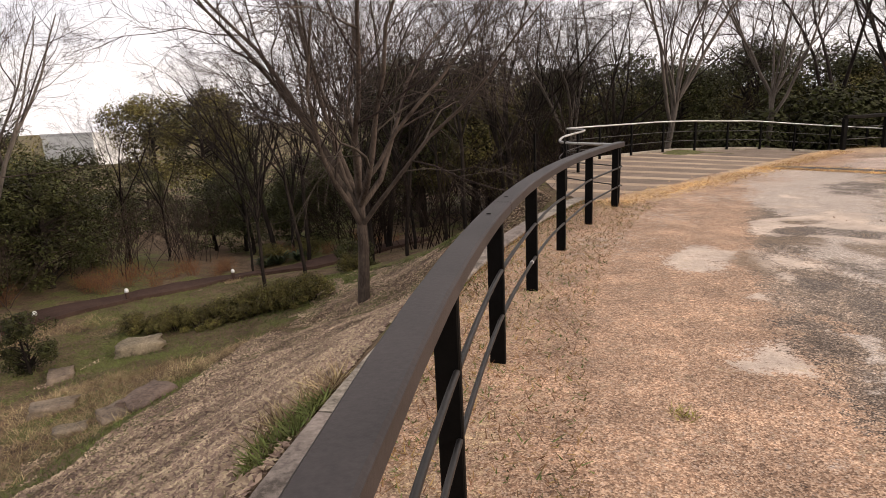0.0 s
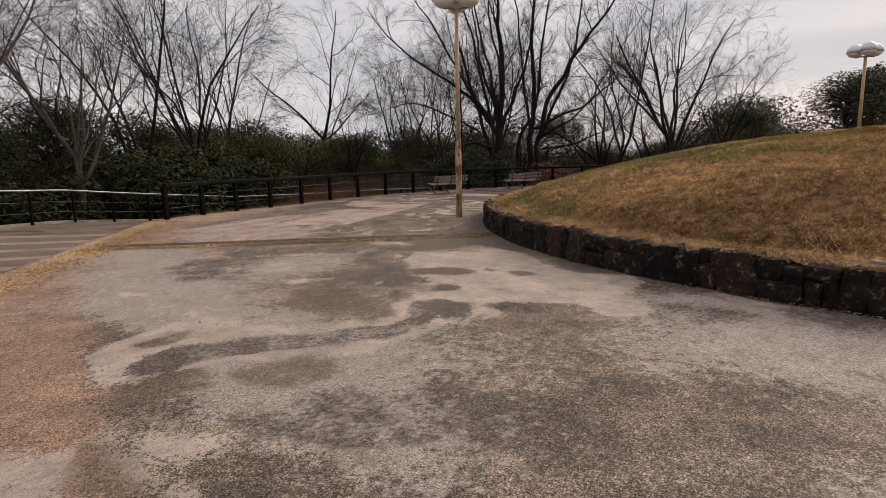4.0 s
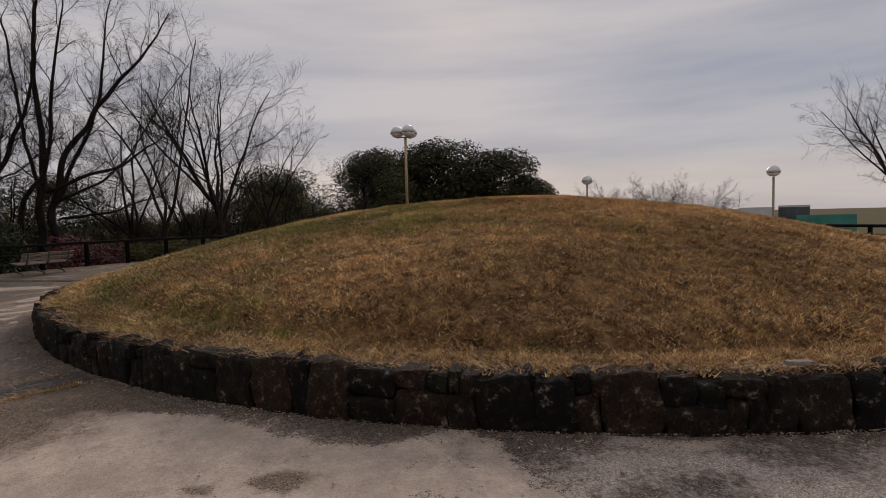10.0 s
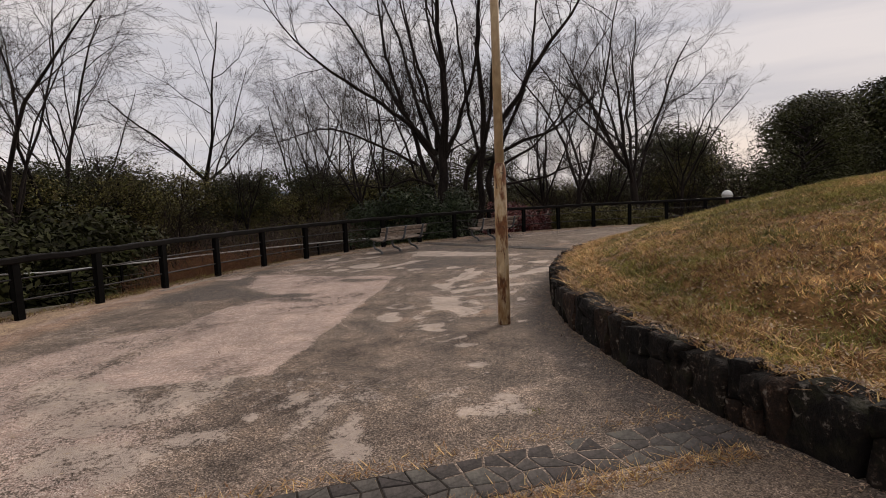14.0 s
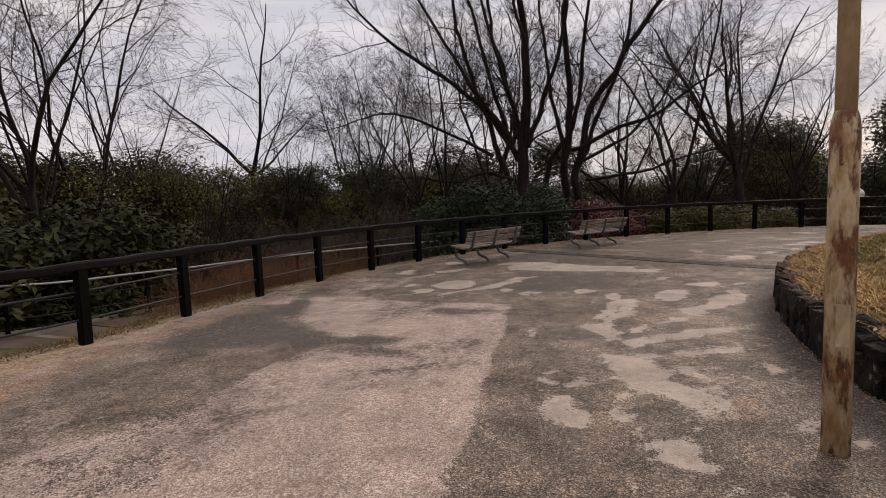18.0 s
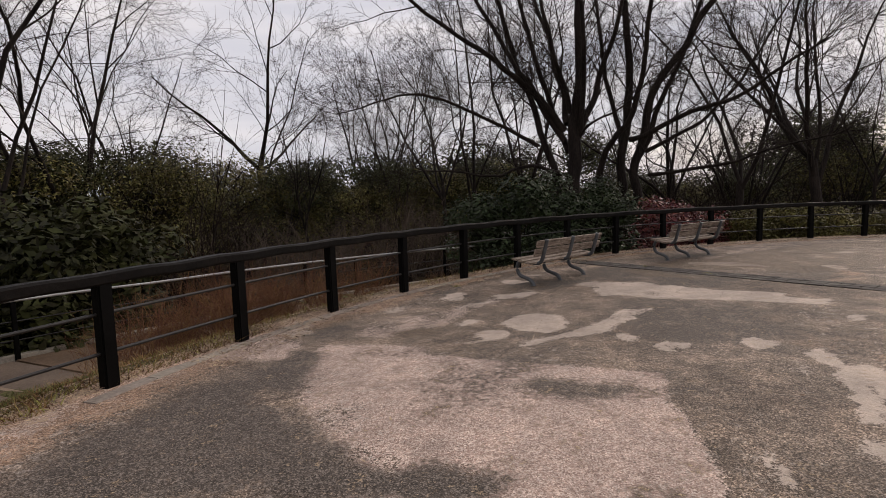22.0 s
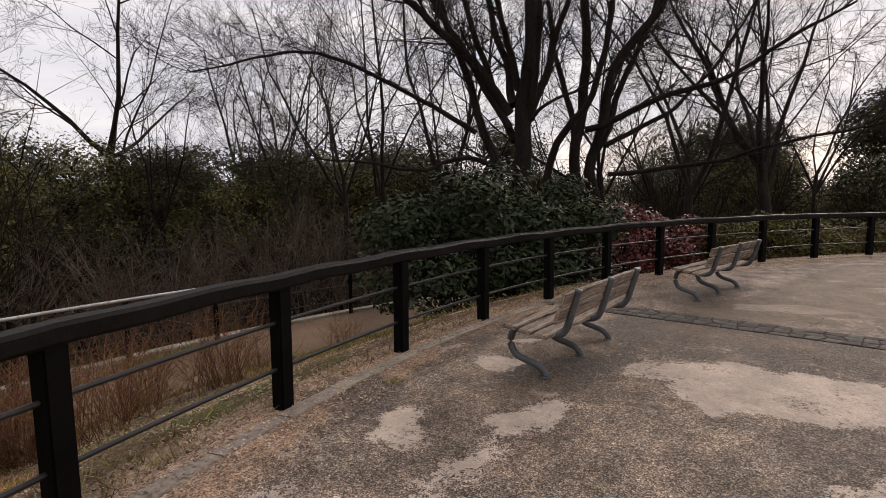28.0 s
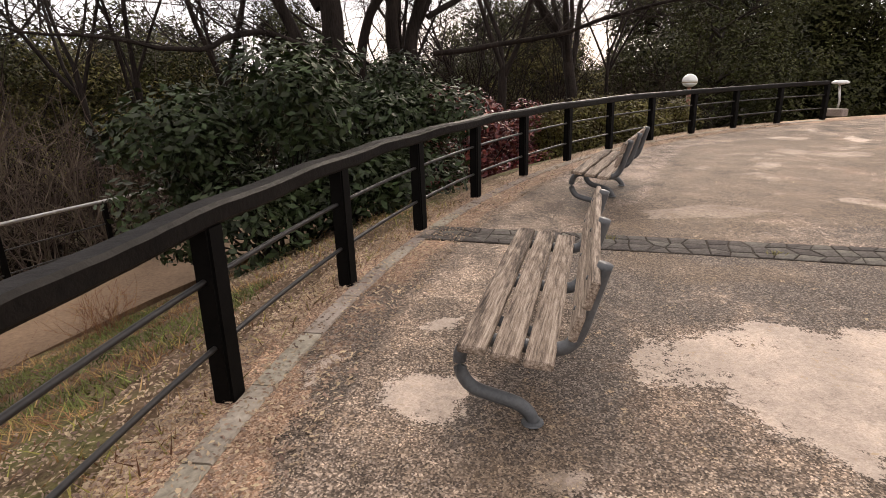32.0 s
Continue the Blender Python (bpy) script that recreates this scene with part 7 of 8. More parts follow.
for k in range(24):
    a, r = rng.uniform(112, 150), rng.uniform(27, 42)
    tree_spots.append(("farslim" if k % 3 else "slim", *on_circle(BX, BY, r, a), rng.uniform(0, 360), rng.uniform(0.6, 0.85) * (0.75 if a > 136 else 1)))
for k in range(18):
    a, r = rng.uniform(4, 80), rng.uniform(32, 46)
    tree_spots.append(("farslim", *on_circle(BX, BY, r, a), rng.uniform(0, 360), rng.uniform(0.6, 0.9)))
tops = {(17.3, 26.4): 12.5, (24.0, 29.5): 14.5, (27.6, 32.8): 14.5, (34.7, 38.7): 12.5, (41.0, 35.2): 15.0, (45.0, 28.6): 13.0, (40.5, 26.0): 11.0, (39.0, 19.6): 13.0, (38.3, 10.0): 13.0, (39.5, 6.7): 13.0, (20.0, 37.0): 11.0, (38.0, 22.0): 10.5}
for kind, x, y, turn, sc in tree_spots:
    if (x, y) in tops:
        sc = (tops[x, y] - ground_z(x, y)) / (HIGH[kind])
    place_tree("bare_tree", TREES[kind], x, y, turn, sc, LABEL[kind], "tree", "bare trees")

# evergreen trees behind
GREENS = [evergreen(31, 10, 8.5, 27000, 0.1, M_LEAF), evergreen(32, 9, 8, 27000, 0.1, M_LEAFOLIVE), evergreen(33, 10, 9, 14000, 0.15, M_LEAF, 0.03), evergreen(34, 9, 8, 14000, 0.14, M_LEAFOLIVE), evergreen(36, 9.5, 8.5, 42000, 0.14, M_LEAF, 0.12, 80)]
spots = [(55.5, -11.4, 1.42, 4), (51, -14.6, 1.26, 4), (57.8, -6.9, 1.36, 4), (49.6, -16.2, 1.02, 4), (46, -2.5, 1.0, 0), (55, 2.7, 1.0, 1), (62, 1, 0.95, 0), (43.5, 26.5, 0.85, 1), (46, 29.5, 0.9, 1), (39.5, 31, 0.85, 1), (50, 24, 0.9, 1)]
for k in range(58):
    a = 2 + 120 * (k + rng.uniform(0, 1)) / 58
    r = rng.uniform(33.5, 38.5) if k % 2 else rng.uniform(39, 47)
    x, y = on_circle(BX, BY, r, a)
    crown_top = rng.uniform(2.9, 4.6) - (0.5 if 35 < a < 75 else 0) + (1.6 if a < 9 else -1.9 if a < 28 else 0) + 0.05 * (r - 34)
    spots.append((x, y, (crown_top - ground_z(x, y)) / 9.6, (k // 2) % 2 if r < 39 else 2 + k % 2))
for k in range(14):
    a = rng.uniform(120, 170)
    spots.append((*on_circle(BX, BY, rng.uniform(56, 80), a), rng.uniform(0.75, 1.05), 2 + k % 2))
for k in range(28):
    a = rng.uniform(120, 170)
    spots.append((*on_circle(BX, BY, rng.uniform(38, 52), a), rng.uniform(0.34, 0.55), 2))
for x, y, sc, k in spots:
    place_tree("evergreen_tree", (("trunk", GREENS[k][0]), ("crown", GREENS[k][1])), x, y, rng.uniform(0, 360), sc, "dense dark evergreen broadleaf tree", "tree", "evergreen trees")

# shrubs by the railing and on the slope
SHRUB = shrub_meshes(41, 3.0, 2.5, 13000, 0.056, M_LEAFSHRUB)
FARSHRUB = shrub_meshes(44, 3.0, 2.5, 6500, 0.075, M_LEAF)
REDSHRUB = shrub_meshes(42, 1.8, 1.6, 5500, 0.045, M_LEAFRED)
OLIVESHRUB = shrub_meshes(43, 2.4, 2.0, 6500, 0.06, M_LEAFOLIVE)
for x, y, sc, turn in ((27.3, 15.6, 1.14, 0), (28.7, 14.3, 1.08, 120)):
    place_tree("evergreen_shrub", (("wood", SHRUB[0]), ("foliage", SHRUB[1])), x, y, turn, sc, "large glossy dark green shrub behind the railing", "shrub", "green shrubs")
for x, y, sc, turn in ((31.6, 12.3, 1.4, 0), (32.6, 11.2, 1.25, 80)):
    place_tree("red_shrub", (("wood", REDSHRUB[0]), ("foliage", REDSHRUB[1])), x, y, turn, sc, "shrub with dark red winter leaves behind the railing", "shrub", "red shrubs")
for x, y, sc, turn in ((32.6, 10.0, 0.8, 30), (33.2, 8.9, 0.85, 60), (33.9, 7.6, 0.8, 200), (34.2, 6.4, 0.7, 100)):
    place_tree("evergreen_shrub", (("wood", OLIVESHRUB[0]), ("foliage", OLIVESHRUB[1])), x, y, turn, sc, "olive green hedge shrub outside the railing", "shrub", "green shrubs")
for x, y, sc, turn in ((-3.0, 18.8, 0.5, 50), (15.0, 24.0, 1.55, 10), (16.9, 23.6, 1.6, 200), (18.6, 24.0, 1.65, 70), (20.3, 23.3, 1.45, 310), (21.4, 23.8, 1.5, 150), (12.6, 24.6, 1.4, 210)):
    place_tree("evergreen_shrub", (("wood", FARSHRUB[0]), ("foliage", FARSHRUB[1])), x, y, turn, sc, "dark green shrub on the slope", "shrub", "green shrubs")
M_ROCK = surface("brown_garden_rock", (0.08, 0.057, 0.04), (0.27, 0.2, 0.145), 2.5, 18, 0.95, 0.8, 0.03, 0.2)
for x, y, w, h, turn in ((-7.7, 13.5, 1.1, 0.42, 20), (-5.3, 9.3, 0.9, 0.26, 70), (-5.7, 8.9, 0.7, 0.2, 130), (-7.6, 10.1, 0.8, 0.26, 200), (-9.0, 12.4, 0.8, 0.26, 300), (-6.3, 8.6, 0.5, 0.16, 20)):
    me = stone_mesh(int(x * -10) % 17 + 20, w, w * 0.7, h)
    me.materials[0] = M_ROCK
    thing("garden_rock", me, pose(x, y, ground_z(x, y) + 0.12 * h, 0, 0, turn), "rounded brown rock half buried in the grassy slope", "rock", "slope rocks")
for x, y, sc in ((-7.2, 24.6, 1.0), (-6.5, 25.0, 0.9), (-7.8, 24.2, 0.9)):
    ang = np.linspace(0, 40, 46)
    V, F = [], []
    for k, q in enumerate(ang):
        L, up = 0.75 + 0.2 * math.sin(k * 7.3), 0.5 + 0.5 * ((k * 37) % 46) / 46
        c, d = math.cos(q), math.sin(q)
        for t, w in ((0.0, 0.05), (0.45, 0.06), (0.8, 0.045), (1.0, 0.006)):
            rr, zz = L * t * (1.1 - 0.5 * up), L * up * (1.5 * t - 0.9 * t * t)
            V += [(c * rr - d * w, d * rr + c * w, zz), (c * rr + d * w, d * rr - c * w, zz)]
        F += [(8 * k + 2 * j, 8 * k + 2 * j + 1, 8 * k + 2 * j + 3, 8 * k + 2 * j + 2) for j in range(3)]
    thing("strap_leaf_plant", raw_mesh("strap_leaf_plant", np.array(V) * sc, F, M_LEAFSHRUB), (x, y, ground_z(x, y)), "dark green strap-leaved plant clump beside the footpath", "plant", "strap-leaved plants")
CONIFER = evergreen(35, 1.7, 1.15, 5200, 0.045, M_LEAF, 0.0)
place_tree("conifer_shrub", (("trunk", CONIFER[0]), ("crown", CONIFER[1])), -9.85, 12.7, 0, 1.0, "small upright dark green conifer on the slope", "shrub", "")
for x, y, sc, turn in ((-3.5, 14.6, 0.42, 20), (-4.1, 14.7, 0.46, 60), (-4.7, 14.8, 0.46, 90), (-5.3, 14.8, 0.44, 120), (-6.0, 14.8, 0.42, 150), (-6.7, 14.9, 0.36, 210), (-7.4, 14.9, 0.4, 250), (-8.0, 15.0, 0.3, 280), (-8.6, 15.0, 0.34, 320), (-3.0, 18.0, 0.36, 40), (-7.6, 25.0, 0.5, 20), (-6.2, 25.8, 0.5, 80)):
    place_tree("low_shrub", (("wood", OLIVESHRUB[0]), ("foliage", OLIVESHRUB[1])), x, y, turn, sc, "low olive green shrub on the grassy slope", "shrub", "low shrubs")

BRUSH = [brush_mesh(51, 3.2, 3, 15, 9, M_TWIGRED, 0.018), brush_mesh(52, 4.6, 4, 14, 10, M_TWIGRED, 0.024)]
M_TWIGGREY = surface("grey_brush_twigs", (0.045, 0.033, 0.026), (0.15, 0.113, 0.09), 2, 9, 0.95, 0, 0, 0.3, spec=0.1)
GREYBRUSH = brush_mesh(53, 2.6, 3.4, 22, 16, M_TWIGGREY, 0.016)
WESTBRUSH = brush_mesh(55, 4.2, 4, 14, 10, surface("grey_brown_brush_twigs", (0.025, 0.017, 0.014), (0.1, 0.072, 0.058), 2, 9, 0.95, 0, 0, 0.3, spec=0.1), 0.024)
REDBRUSH = brush_mesh(54, 1.25, 1.3, 40, 6, M_REDGRASS, 0.006)


def thicket(me, x, y, turn, sc, label, group):
    root = place_tree("brush_thicket", (("base_wood", me[0]), ("crown", me[1])), x, y, turn, sc, label, "shrub", group, 0.08)
    for piece in root.children:
        tagged(piece, kind="stuff")


for k in range(76):
    x, y = on_circle(BX, BY, rng.uniform(23.5, 35), rng.uniform(8, 134))
    thicket(BRUSH[k % 2], x, y, rng.uniform(0, 360), rng.uniform(0.8, 1.3), "leafless brown brush thicket", "bare brush")
for k in range(26):
    x, y = on_circle(BX, BY, rng.uniform(24, 38), rng.uniform(2, 34))
    thicket(BRUSH[1], x, y, rng.uniform(0, 360), rng.uniform(0.9, 1.35), "leafless brown brush thicket", "bare brush")
for x, y, sc in ((27.8, 22.2, 1.2), (29.6, 21.4, 1.1), (25.2, 23.4, 1.1), (29.4, 19.6, 1.2), (30.8, 18.4, 0.95), (26.4, 21.6, 1.0)):
    thicket(GREYBRUSH, x, y, rng.uniform(0, 360), sc, "leafless grey brush shrub beside the path", "grey brush")
for k in range(22):
    x, y = on_circle(BX, BY, rng.uniform(16.8, 18.5), rng.uniform(73, 87.5))
    thicket(REDBRUSH, x, y, rng.uniform(0, 360), rng.uniform(0.6, 0.95), "thicket of dry red-brown stems on the bank", "red-brown brush")
for x, y, sc in ((25.2, 17.0, 0.5), (24.0, 17.6, 0.5)):
    thicket(REDBRUSH, x, y, rng.uniform(0, 360), sc, "small leafless brown sprig on the bank", "red-brown brush")
for k in range(34):
    x, y = on_circle(BX, BY, rng.uniform(37.5, 50), rng.uniform(132, 168))
    thicket(WESTBRUSH, x, y, rng.uniform(0, 360), rng.uniform(0.7, 1.0), "leafless brown brush thicket", "bare brush")
for k in range(30):
    q = rng.uniform(0, 1)
    x, y = -16.5 + 14 * q + rng.uniform(-2.5, 0.5), 15.0 + 11.5 * q + rng.uniform(0.8, 3.6)
    thicket(REDBRUSH, x, y, rng.uniform(0, 360), rng.uniform(0.5, 0.8), "dry russet grass clump beside the footpath", "russet clumps")

# footpath at the foot of the slope, with small marker lights
FOOTPATH = arc_points([(-18, 11.5), (-14.2, 15.2), (-10.9, 19.0), (-7.6, 22.0), (-4.6, 24.4), (-1.0, 27.2)], 8)
V, F = [], []
for k, (px, py) in enumerate(FOOTPATH):
    q = FOOTPATH[min(k + 1, len(FOOTPATH) - 1)] - FOOTPATH[max(k - 1, 0)]
    n = np.array([-q[1], q[0]]) / np.hypot(*q)
    for u in (-0.75, 0.75):
        gx, gy = px + n[0] * u, py + n[1] * u
        gz = float(ground_height(gx, gy))
        V += [(gx, gy, gz + 0.12), (gx, gy, gz - 0.2)]
for k in range(len(FOOTPATH) - 1):
    a = 4 * k
    F += [(a, a + 4, a + 6, a + 2), (a + 1, a + 3, a + 7, a + 5), (a, a + 1, a + 5, a + 4), (a + 2, a + 6, a + 7, a + 3)]
thing("footpath", raw_mesh("footpath", V, F, M_DARKPATH), (0, 0, 0), "narrow dark brown footpath at the foot of the slope", "path", "", "structure")
for x, y in ((-10.6, 18.4), (-7.9, 20.8), (-12.3, 16.4)):
    root = empty("path_light", (x, y, ground_z(x, y)), "small white-topped path marker light", "path light", "path lights")
    v, f = lathe([(0.06, -0.05), (0.06, 0.32), (0.045, 0.33)], 10)
    link_part("post", raw_mesh("post", v, f, M_DARKPATH, True), root, "brown post")
    v, f = lathe([(0.06, 0.33), (0.07, 0.37), (0.06, 0.43), (0.03, 0.46), (0.01, 0.465)], 12)
    link_part("cap", raw_mesh("cap", v, f, M_GLOBE, True), root, "white cap")

# white saucer light and block at the railing's end, second globe lower down
root = empty("saucer_light", (34.0, 1.7, 0), "low white saucer-topped light on a leaning pale post", "path light")
v, f = sweep([(0.0, 0, -0.05), (-0.08, 0.02, 0.35), (0.0, 0.02, 0.8)], 0.028, 8)
link_part("post", raw_mesh("post", v, f, M_GALV, True), root, "pale post")
v, f = lathe([(0.02, 0.78), (0.2, 0.81), (0.215, 0.84), (0.14, 0.89), (0.01, 0.9)], 20)
link_part("saucer", raw_mesh("saucer", v, f, M_GLOBE, True), root, "white saucer shade")
bm = box(0.5, 0.3, 0.2, (0, 0, 0.08), 0.02)
me = bpy.data.meshes.new("concrete_block")
bm.to_mesh(me)
bm.free()
me.materials.append(M_CONC)
thing("concrete_block", me, pose(33.75, 1.95, 0, 0, 0, 20), "pale concrete block at the end of the railing", "block")
globe_lamp(pose(52.0, -8.5, ground_z(52.0, -8.5)), -1.6 - ground_z(52.0, -8.5), 1, 0.07, "grey globe lamp on the lower ground", False)

# grass, straw and fallen leaves
gr = np.random.RandomState(77)


def scatter_ring(n, cx, cy, r0, r1, a0, a1, power=1.0):
    a = np.radians(gr.uniform(a0, a1, n))
    r = r0 + (r1 - r0) * gr.uniform(0, 1, n) ** power
    return cx + r * np.cos(a), cy + r * np.sin(a)


x, y = scatter_ring(680000, MX, MY, 9.85, 0.3, 40, 216, 1.15)
tuft = 0.5 + 0.55 * value_noise(x, y, 4.3, 65) + 0.5 * value_noise(x, y, 10.5, 66) + 0.25 * value_noise(x, y, 1.1, 67)
keep = tuft > gr.uniform(-0.25, 0.85, len(x))
x, y, tuft = x[keep], y[keep], tuft[keep]
rim = np.hypot(x - MX, y - MY)
green = 0.7 * value_noise(x, y, 0.55, 61) + 0.55 * value_noise(x, y, 2.2, 62) + 0.8 * np.clip((133 - np.degrees(np.arctan2(y - MY, x - MX)) % 360) / 28, -1, 1) - 0.5 * np.clip((5.5 - rim) / 2, 0, 1) + 0.6 * np.exp(-((rim - 9.2) / 0.14) ** 2)
g = green + gr.uniform(-0.5, 0.5, len(x)) > 0.2
z = mound_height(x, y)
tall = 0.03 + 0.034 * np.clip(tuft - 0.3, 0, 1)
thing("dry_grass", blades("dry_grass", x[~g], y[~g], z[~g] - 0.004, tall[~g], 0.013, M_STRAW, 1, 1.0), (0, 0, 0), "short dry brown grass on the mound", "grass", "", "stuff")
thing("green_grass", blades("green_grass", x[g], y[g], z[g] - 0.004, tall[g], 0.013, M_GREEN, 2, 0.9), (0, 0, 0), "patches of greener grass on the mound", "grass", "", "stuff")
x, y = scatter_ring(13000, MX, MY, 9.8, 4.0, 44, 200, 1.4)
thing("loose_straw", blades("loose_straw", x, y, mound_height(x, y) + 0.02, 0.034, 0.009, M_STRAW, 31, 2.0), (0, 0, 0), "long pale straws lying on the mound's turf", "grass", "", "stuff")
x, y = scatter_ring(42000, MX, MY, 9.85, 6.5, 44, 200, 1.9)
thing("mound_leaves", flakes("mound_leaves", x, y, mound_height(x, y) + 0.012, 0.016, M_LITTER, 21), (0, 0, 0), "shredded dead leaves lying in the mound's turf", "leaves", "", "stuff")
x, y = scatter_ring(7000, MX, MY, 10.0, 9.7, 40, 200)
thing("wall_top_leaves", flakes("wall_top_leaves", x, y, 0 * x + WALL + 0.006, 0.016, M_LITTER, 22), (0, 0, 0), "dead leaves and straw on top of the stone wall", "leaves", "", "stuff")
x, y = scatter_ring(22000, MX, MY, 10.0, 9.45, 40, 200)
thing("rim_grass", blades("rim_grass", x, y, mound_height(x, y) - 0.005, 0.06, 0.012, M_STRAW, 3, 1.5), (0, 0, 0), "straw fringe along the top of the stone wall", "grass", "", "stuff")
x, y = scatter_ring(9000, MX, MY, 10.1, 10.42, 44, 192, 2.2)
thing("wall_foot_leaves", flakes("wall_foot_leaves", x, y, 0 * x + 0.01, 0.012, M_LITTER, 4), (0, 0, 0), "dead leaves along the foot of the stone wall", "leaves", "", "stuff")

a = gr.uniform(48, 176, 260)
r = gr.uniform(10.3, 16, 260)
x, y = MX + r * np.cos(np.radians(a)), MY + r * np.sin(np.radians(a))
thing("loose_leaves", flakes("loose_leaves", x, y, 0 * x + 0.012, 0.02, M_LITTER, 14), (0, 0, 0), "a few dead leaves lying on the plaza", "leaves", "", "stuff")
for x, y in ((1.15, 2.55), (11.55, 8.2), (24.45, 12.4), (23.7, 11.4), (21.6, 15.05)):
    ang, rr = gr.uniform(0, 6.28, 90), gr.uniform(0, 0.07, 90)
    thing("weed_tuft", blades("weed_tuft", x + rr * np.cos(ang), y + rr * np.sin(ang), 0 * ang - 0.005, 0.028, 0.006, M_GREEN, 15, 1.0), (0, 0, 0), "small green weed tuft in a pavement joint", "weed", "weed tufts")

# slope below the brown railing
n = 230000
x, y = scatter_ring(n, BX, BY, 18.5, 34, 140, 186, 1.35)
deg = np.degrees(np.arctan2(y - BY, x - BX)) % 360
ok = np.hypot(x - BX, y - BY) > np.maximum(np.interp(deg, *EB), np.where(deg < 152, path_outer(deg), 0)) + 0.3
x, y, deg = x[ok], y[ok], deg[ok]
z = ground_height(x, y)
rho = np.hypot(x - BX, y - BY) - np.interp(deg, *EB)
mix = 0.5 * value_noise(x, y, 0.5, 71) + 0.45 * value_noise(x, y, 1.7, 72) + 0.25 * value_noise(x, y, 4.1, 74) + 0.1 * (rho - 7)
for cx, cy, rx, ry, dg, k in ((-1.0, 3.3, 1.3, 0.6, 70, 0.6), (-5.8, 9.6, 2.4, 1.2, 60, 0.9), (-6.4, 12.6, 2.4, 1.2, 30, 0.8), (-3.0, 9.0, 2.0, 3.2, -10, -0.9), (-2.0, 5.0, 1.2, 1.0, 60, -0.7), (-1.8, 12.5, 1.6, 2.5, 0, -0.8), (-6.4, 8.2, 1.6, 0.8, 60, -0.5)):
    mix = mix + k * blob(x, y, cx, cy, rx, ry, dg, 0.8)
lit = (mix < 0.05) | ((rho < 2.4) & (mix < 0.35))
grn = ~lit & (value_noise(x, y, 0.4, 73) + 0.4 * value_noise(x, y, 1.6, 75) > -0.35) & ~(blob(x, y, -6.6, 8.2, 2.2, 1.0, 60, 0.6) > 0.5)
dry = ~lit & ~grn
thing("slope_leaves", flakes("slope_leaves", x[lit], y[lit], z[lit] + 0.008, 0.028, M_LITTER, 5), (0, 0, 0), "brown fallen leaves covering the slope", "leaves", "", "stuff")
thing("slope_green_grass", blades("slope_green_grass", x[grn], y[grn], z[grn] - 0.01, 0.06, 0.016, M_LAWN, 6, 1.0), (0, 0, 0), "green grass patches on the slope", "grass", "", "stuff")
thing("slope_dry_grass", blades("slope_dry_grass", x[dry], y[dry], z[dry] - 0.01, 0.12, 0.013, M_TANGRASS, 7, 1.0), (0, 0, 0), "dry straw grass on the slope", "grass", "", "stuff")

# bank below the black railing
x, y = scatter_ring(95000, BX, BY, BR + 0.05, 19.3, 50, 112, 1.2)
deg = np.degrees(np.arctan2(y - BY, x - BX))
rho = np.hypot(x - BX, y - BY) - np.interp(deg, *EB)
ok = rho > -0.25
x, y, rho = x[ok], y[ok], rho[ok]
z = np.maximum(ground_height(x, y), np.where(rho < 0.0, 0.0, -9))
mix = value_noise(x, y, 0.9, 81) + 0.4 * value_noise(x, y, 3, 82)
lit = (mix < 0.0) | (rho < 0.45)
grn = ~lit & (mix > 0.38)
dry = ~lit & ~grn
thing("bank_leaves", flakes("bank_leaves", x[lit], y[lit], z[lit] + 0.008, 0.012, M_LITTER, 8), (0, 0, 0), "fallen leaves and straw beside the railing", "leaves", "", "stuff")
thing("bank_green_grass", blades("bank_green_grass", x[grn], y[grn], z[grn] - 0.01, 0.05, 0.013, M_LAWN, 9, 0.9), (0, 0, 0), "green weeds on the bank below the railing", "grass", "", "stuff")
thing("bank_dry_grass", blades("bank_dry_grass", x[dry], y[dry], z[dry] - 0.01, 0.05, 0.009, M_DEADGRASS, 10, 1.4), (0, 0, 0), "dry grass on the bank below the railing", "grass", "", "stuff")

x, y = scatter_ring(26000, BX, BY, BR + 0.02, BR + 1.5, 56, 112, 1.3)
deg = np.degrees(np.arctan2(y - BY, x - BX))
keep = (np.hypot(x - BX, y - BY) - np.interp(deg, *EB) > -0.24) & (value_noise(x, y, 1.4, 84) + 0.5 * value_noise(x, y, 5, 85) > gr.uniform(-0.9, 0.4, len(x))) & (gr.uniform(0, 1, len(x)) < np.interp(deg, [78, 92], [0.28, 1.0]))
x, y = x[keep], y[keep]
pick = gr.uniform(0, 1, len(x)) < 0.62
z = np.maximum(ground_height(x, y), np.where(np.hypot(x - BX, y - BY) - np.interp(np.degrees(np.arctan2(y - BY, x - BX)), *EB) < 0, 0.0, -9))
thing("verge_straw", blades("verge_straw", x[pick], y[pick], z[pick] - 0.01, 0.075, 0.01, M_DEADGRASS, 41, 0.9), (0, 0, 0), "tufts of brown dry grass outside the black railing", "grass", "", "stuff")
thing("verge_green", blades("verge_green", x[~pick], y[~pick], z[~pick] - 0.01, 0.075, 0.011, M_GREEN, 42, 0.8), (0, 0, 0), "tufts of green grass outside the black railing", "grass", "", "stuff")

x, y = scatter_ring(30000, BX, BY, BR + 0.25, BR - 0.55, 15, 92, 1.3)
thing("rail_leaves", flakes("rail_leaves", x, y, 0 * x + 0.009, 0.0135, M_LITTER, 23), (0, 0, 0), "brown leaf fragments along the foot of the black railing", "leaves", "", "stuff")

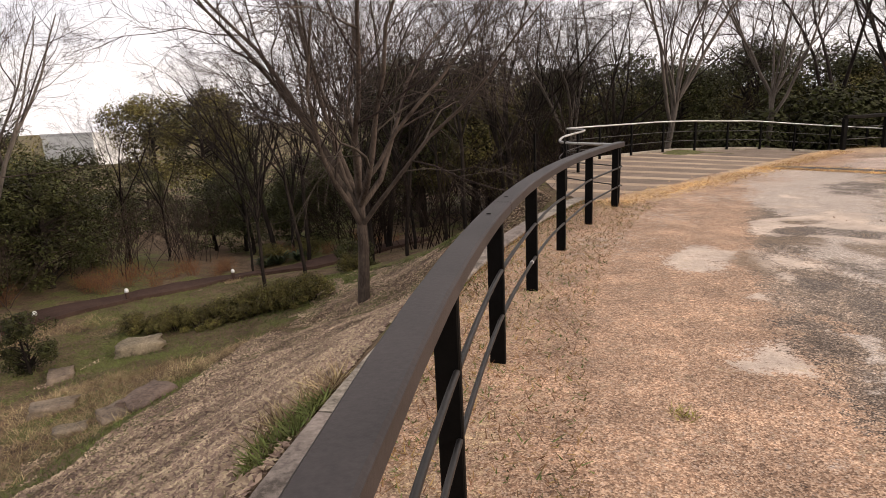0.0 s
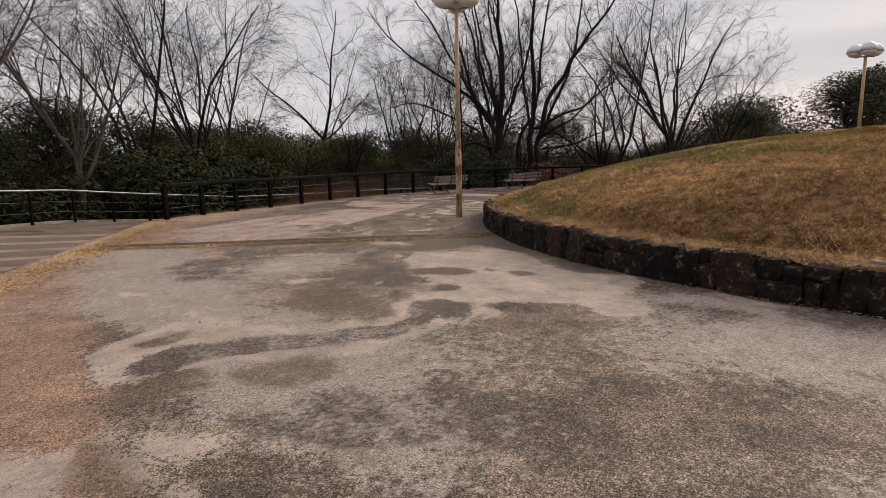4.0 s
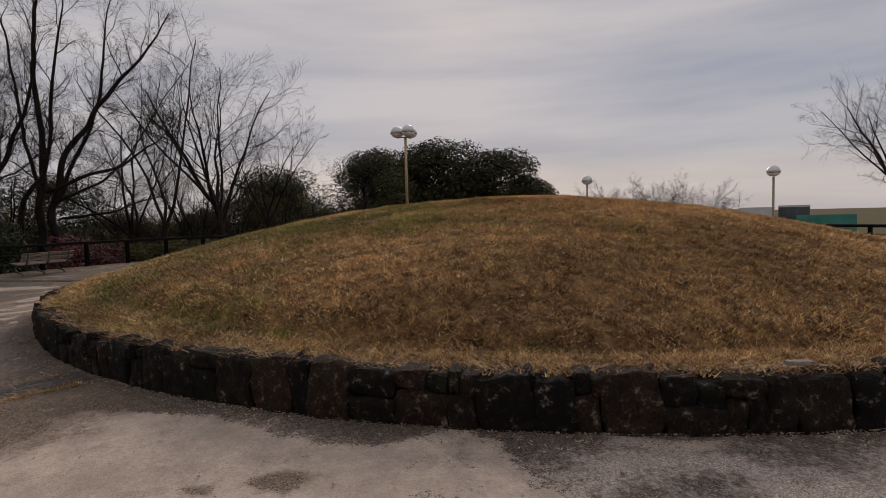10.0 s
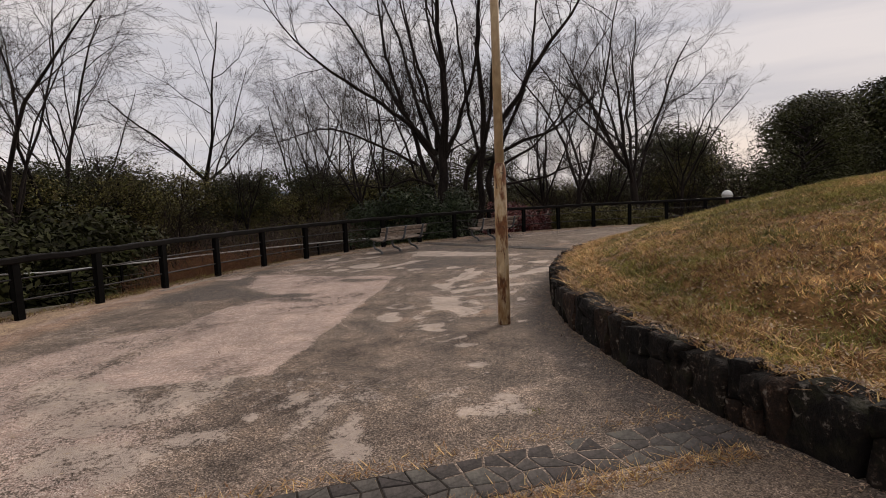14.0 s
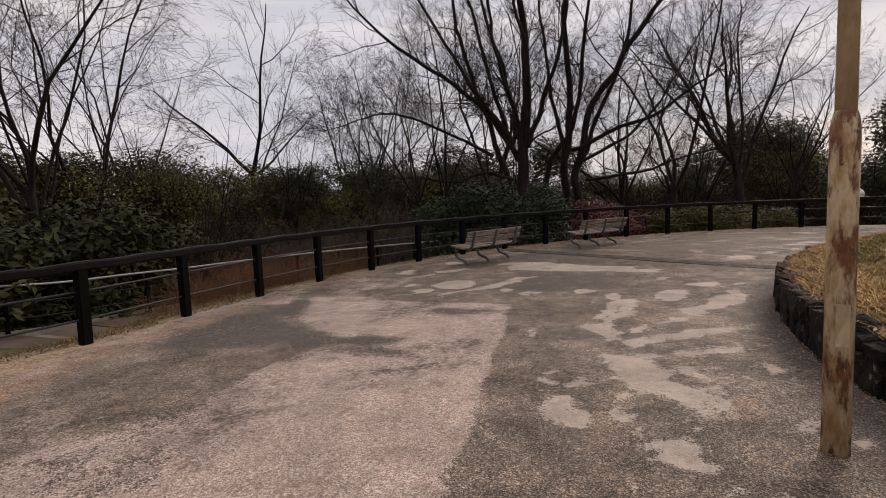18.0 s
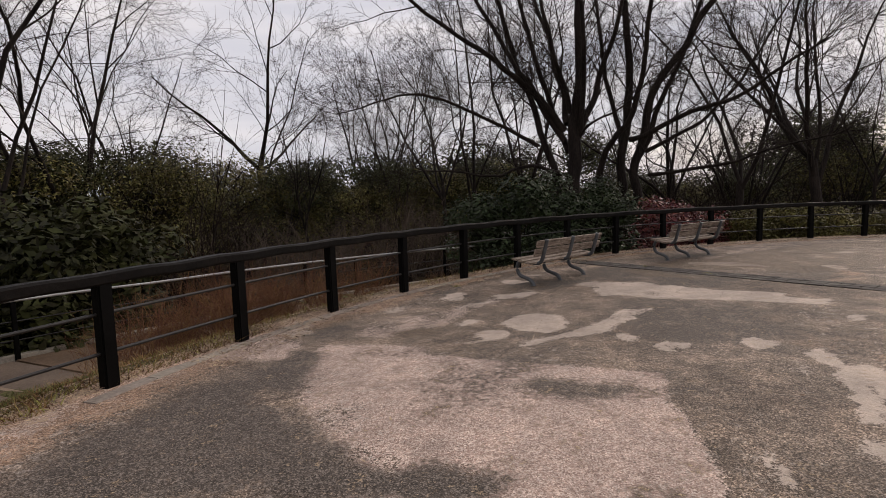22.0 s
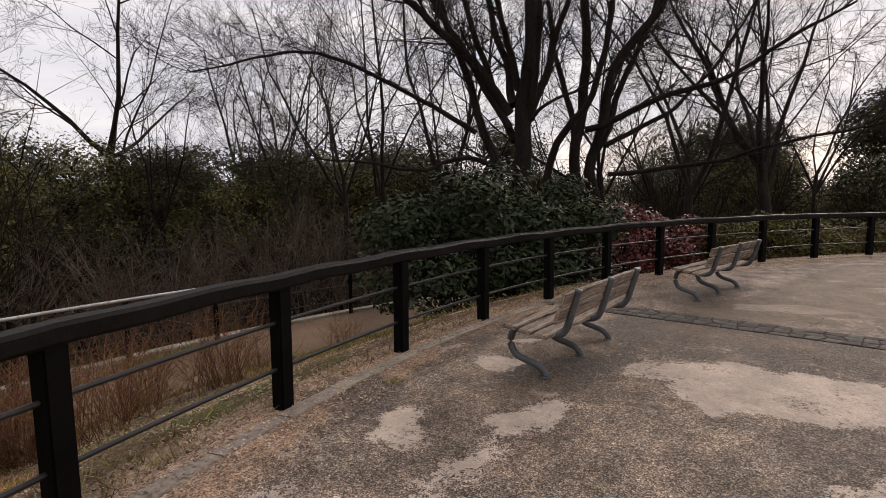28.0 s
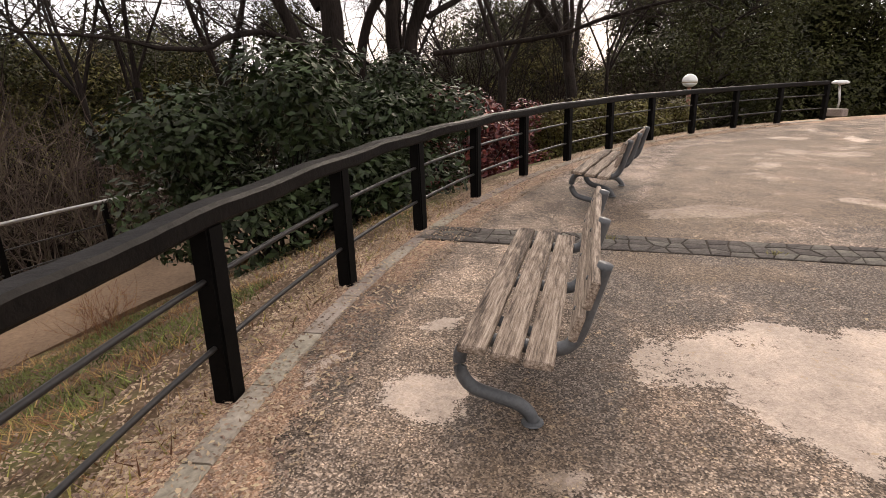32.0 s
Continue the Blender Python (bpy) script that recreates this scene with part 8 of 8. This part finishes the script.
# straw along the brown railing, the opening and the slate band
x, y = scatter_ring(15000, AX, AY, AR + 0.62, AR - 0.55, 147, 182, 1.9)
thing("rail_foot_weeds", blades("rail_foot_weeds", x[::3], y[::3], 0 * x[::3] - 0.006, 0.025, 0.012, M_LAWN, 24, 1.2), (0, 0, 0), "low green weeds along the foot of the brown railing", "grass", "", "stuff")
x, y = np.delete(x, slice(None, None, 3)), np.delete(y, slice(None, None, 3))
thing("rail_foot_grass", blades("rail_foot_grass", x, y, 0 * x - 0.006, 0.032, 0.009, M_DEADGRASS, 11, 1.4), (0, 0, 0), "thin straw along the foot of the brown railing", "grass", "", "stuff")
t = gr.uniform(0, 1, 7000)
x, y = 2.6 + 8.4 * t + gr.normal(0, 0.22, 7000) - 0.1, 9.0 + 6.9 * t + gr.normal(0, 0.22, 7000) - 0.35 + 0.5 * (t - 0.5) ** 2
thing("opening_straw", blades("opening_straw", x, y, 0 * x - 0.004, 0.03, 0.011, M_STRAW, 12, 1.8), (0, 0, 0), "loose straw lying at the head of the steps", "grass", "", "stuff")
t, u = gr.uniform(10.3, 17.5, 5200), gr.normal(-0.31, 0.06, 5200)
c, q = math.cos(radians(124.9)), math.sin(radians(124.9))
x, y = MX + t * c + u * q, MY + t * q - u * c
x2, y2 = MX + t * c - u * q, MY + t * q + u * c
x, y = np.concatenate([x, x2[::4]]), np.concatenate([y, y2[::4]])
thing("band_straw", blades("band_straw", x, y, 0 * x - 0.004, 0.035, 0.01, M_STRAW, 13, 1.6), (0, 0, 0), "straw caught beside the slate band", "grass", "", "stuff")

# distance
def apartment(x, y, w, d, h, z0, turn, floors, bays, label, mat=M_FACADE):
    root = empty("apartment_building", pose(x, y, z0, 0, 0, turn), label, "building", "distant buildings")
    part("wall", box(w, d, h, (0, 0, h / 2)), mat, root)
    part("roof", box(w * 1.02, d * 1.02, 0.8, (0, 0, h + 0.4)), M_FACADE, root)
    me = bpy.data.meshes.new("window")
    bm = box(w / bays * 0.62, 0.3, h / floors * 0.5)
    bm.to_mesh(me)
    bm.free()
    me.materials.append(M_WINDOW)
    for i in range(bays):
        for j in range(floors):
            link_part("window", me, root, "", Matrix.Translation((-w / 2 + (i + 0.5) * w / bays, -d / 2 - 0.05, (j + 0.55) * h / floors)))


apartment(212, -214, 14, 9, 11.8, -11, 45, 6, 4, "distant pale apartment block beyond the mound")
apartment(203, -226, 12, 9, 12.4, -11, 43, 6, 4, "distant dark-fronted apartment block", M_WINDOW)
apartment(224, -212, 16, 9, 11.2, -11, 46, 5, 5, "distant row of pale apartment blocks")
apartment(-100, 170, 26, 14, 13, -13, 150, 3, 6, "white low building among far trees", M_WHITE)
apartment(105, 88, 9, 9, 17, -12, 130, 9, 3, "distant white building with stacked balconies", M_WHITE)
apartment(170, 245, 40, 14, 14, -14, 145, 4, 8, "distant white building beyond the woods", M_WHITE)
part_net = thing("safety_net", None, pose(102, -118, -11, 0, 0, 39), "green safety net screen round a distant site", "net")
part("net", box(11.5, 0.4, 10.6, (0, 0, 5.3)), M_NET, part_net)

# far hills; their haze is only the material's colour
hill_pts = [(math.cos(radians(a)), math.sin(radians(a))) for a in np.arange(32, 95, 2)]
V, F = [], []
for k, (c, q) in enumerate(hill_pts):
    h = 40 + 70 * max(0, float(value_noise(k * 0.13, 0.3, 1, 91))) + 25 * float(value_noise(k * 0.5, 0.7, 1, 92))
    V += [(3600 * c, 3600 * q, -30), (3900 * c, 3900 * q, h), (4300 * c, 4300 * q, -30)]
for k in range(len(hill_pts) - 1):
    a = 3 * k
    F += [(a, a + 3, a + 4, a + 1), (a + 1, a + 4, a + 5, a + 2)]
thing("backdrop", raw_mesh("backdrop", V, F, M_HILL, True), (0, 0, 0), "horizon hills with blue distance haze in their colour", "hill", "", "structure")

build_wall()
plaza = build_plaza()
paving_band(124.9, 10.15, 17.3, 3)
paving_band(63.2, 10.15, 17.2, 4)
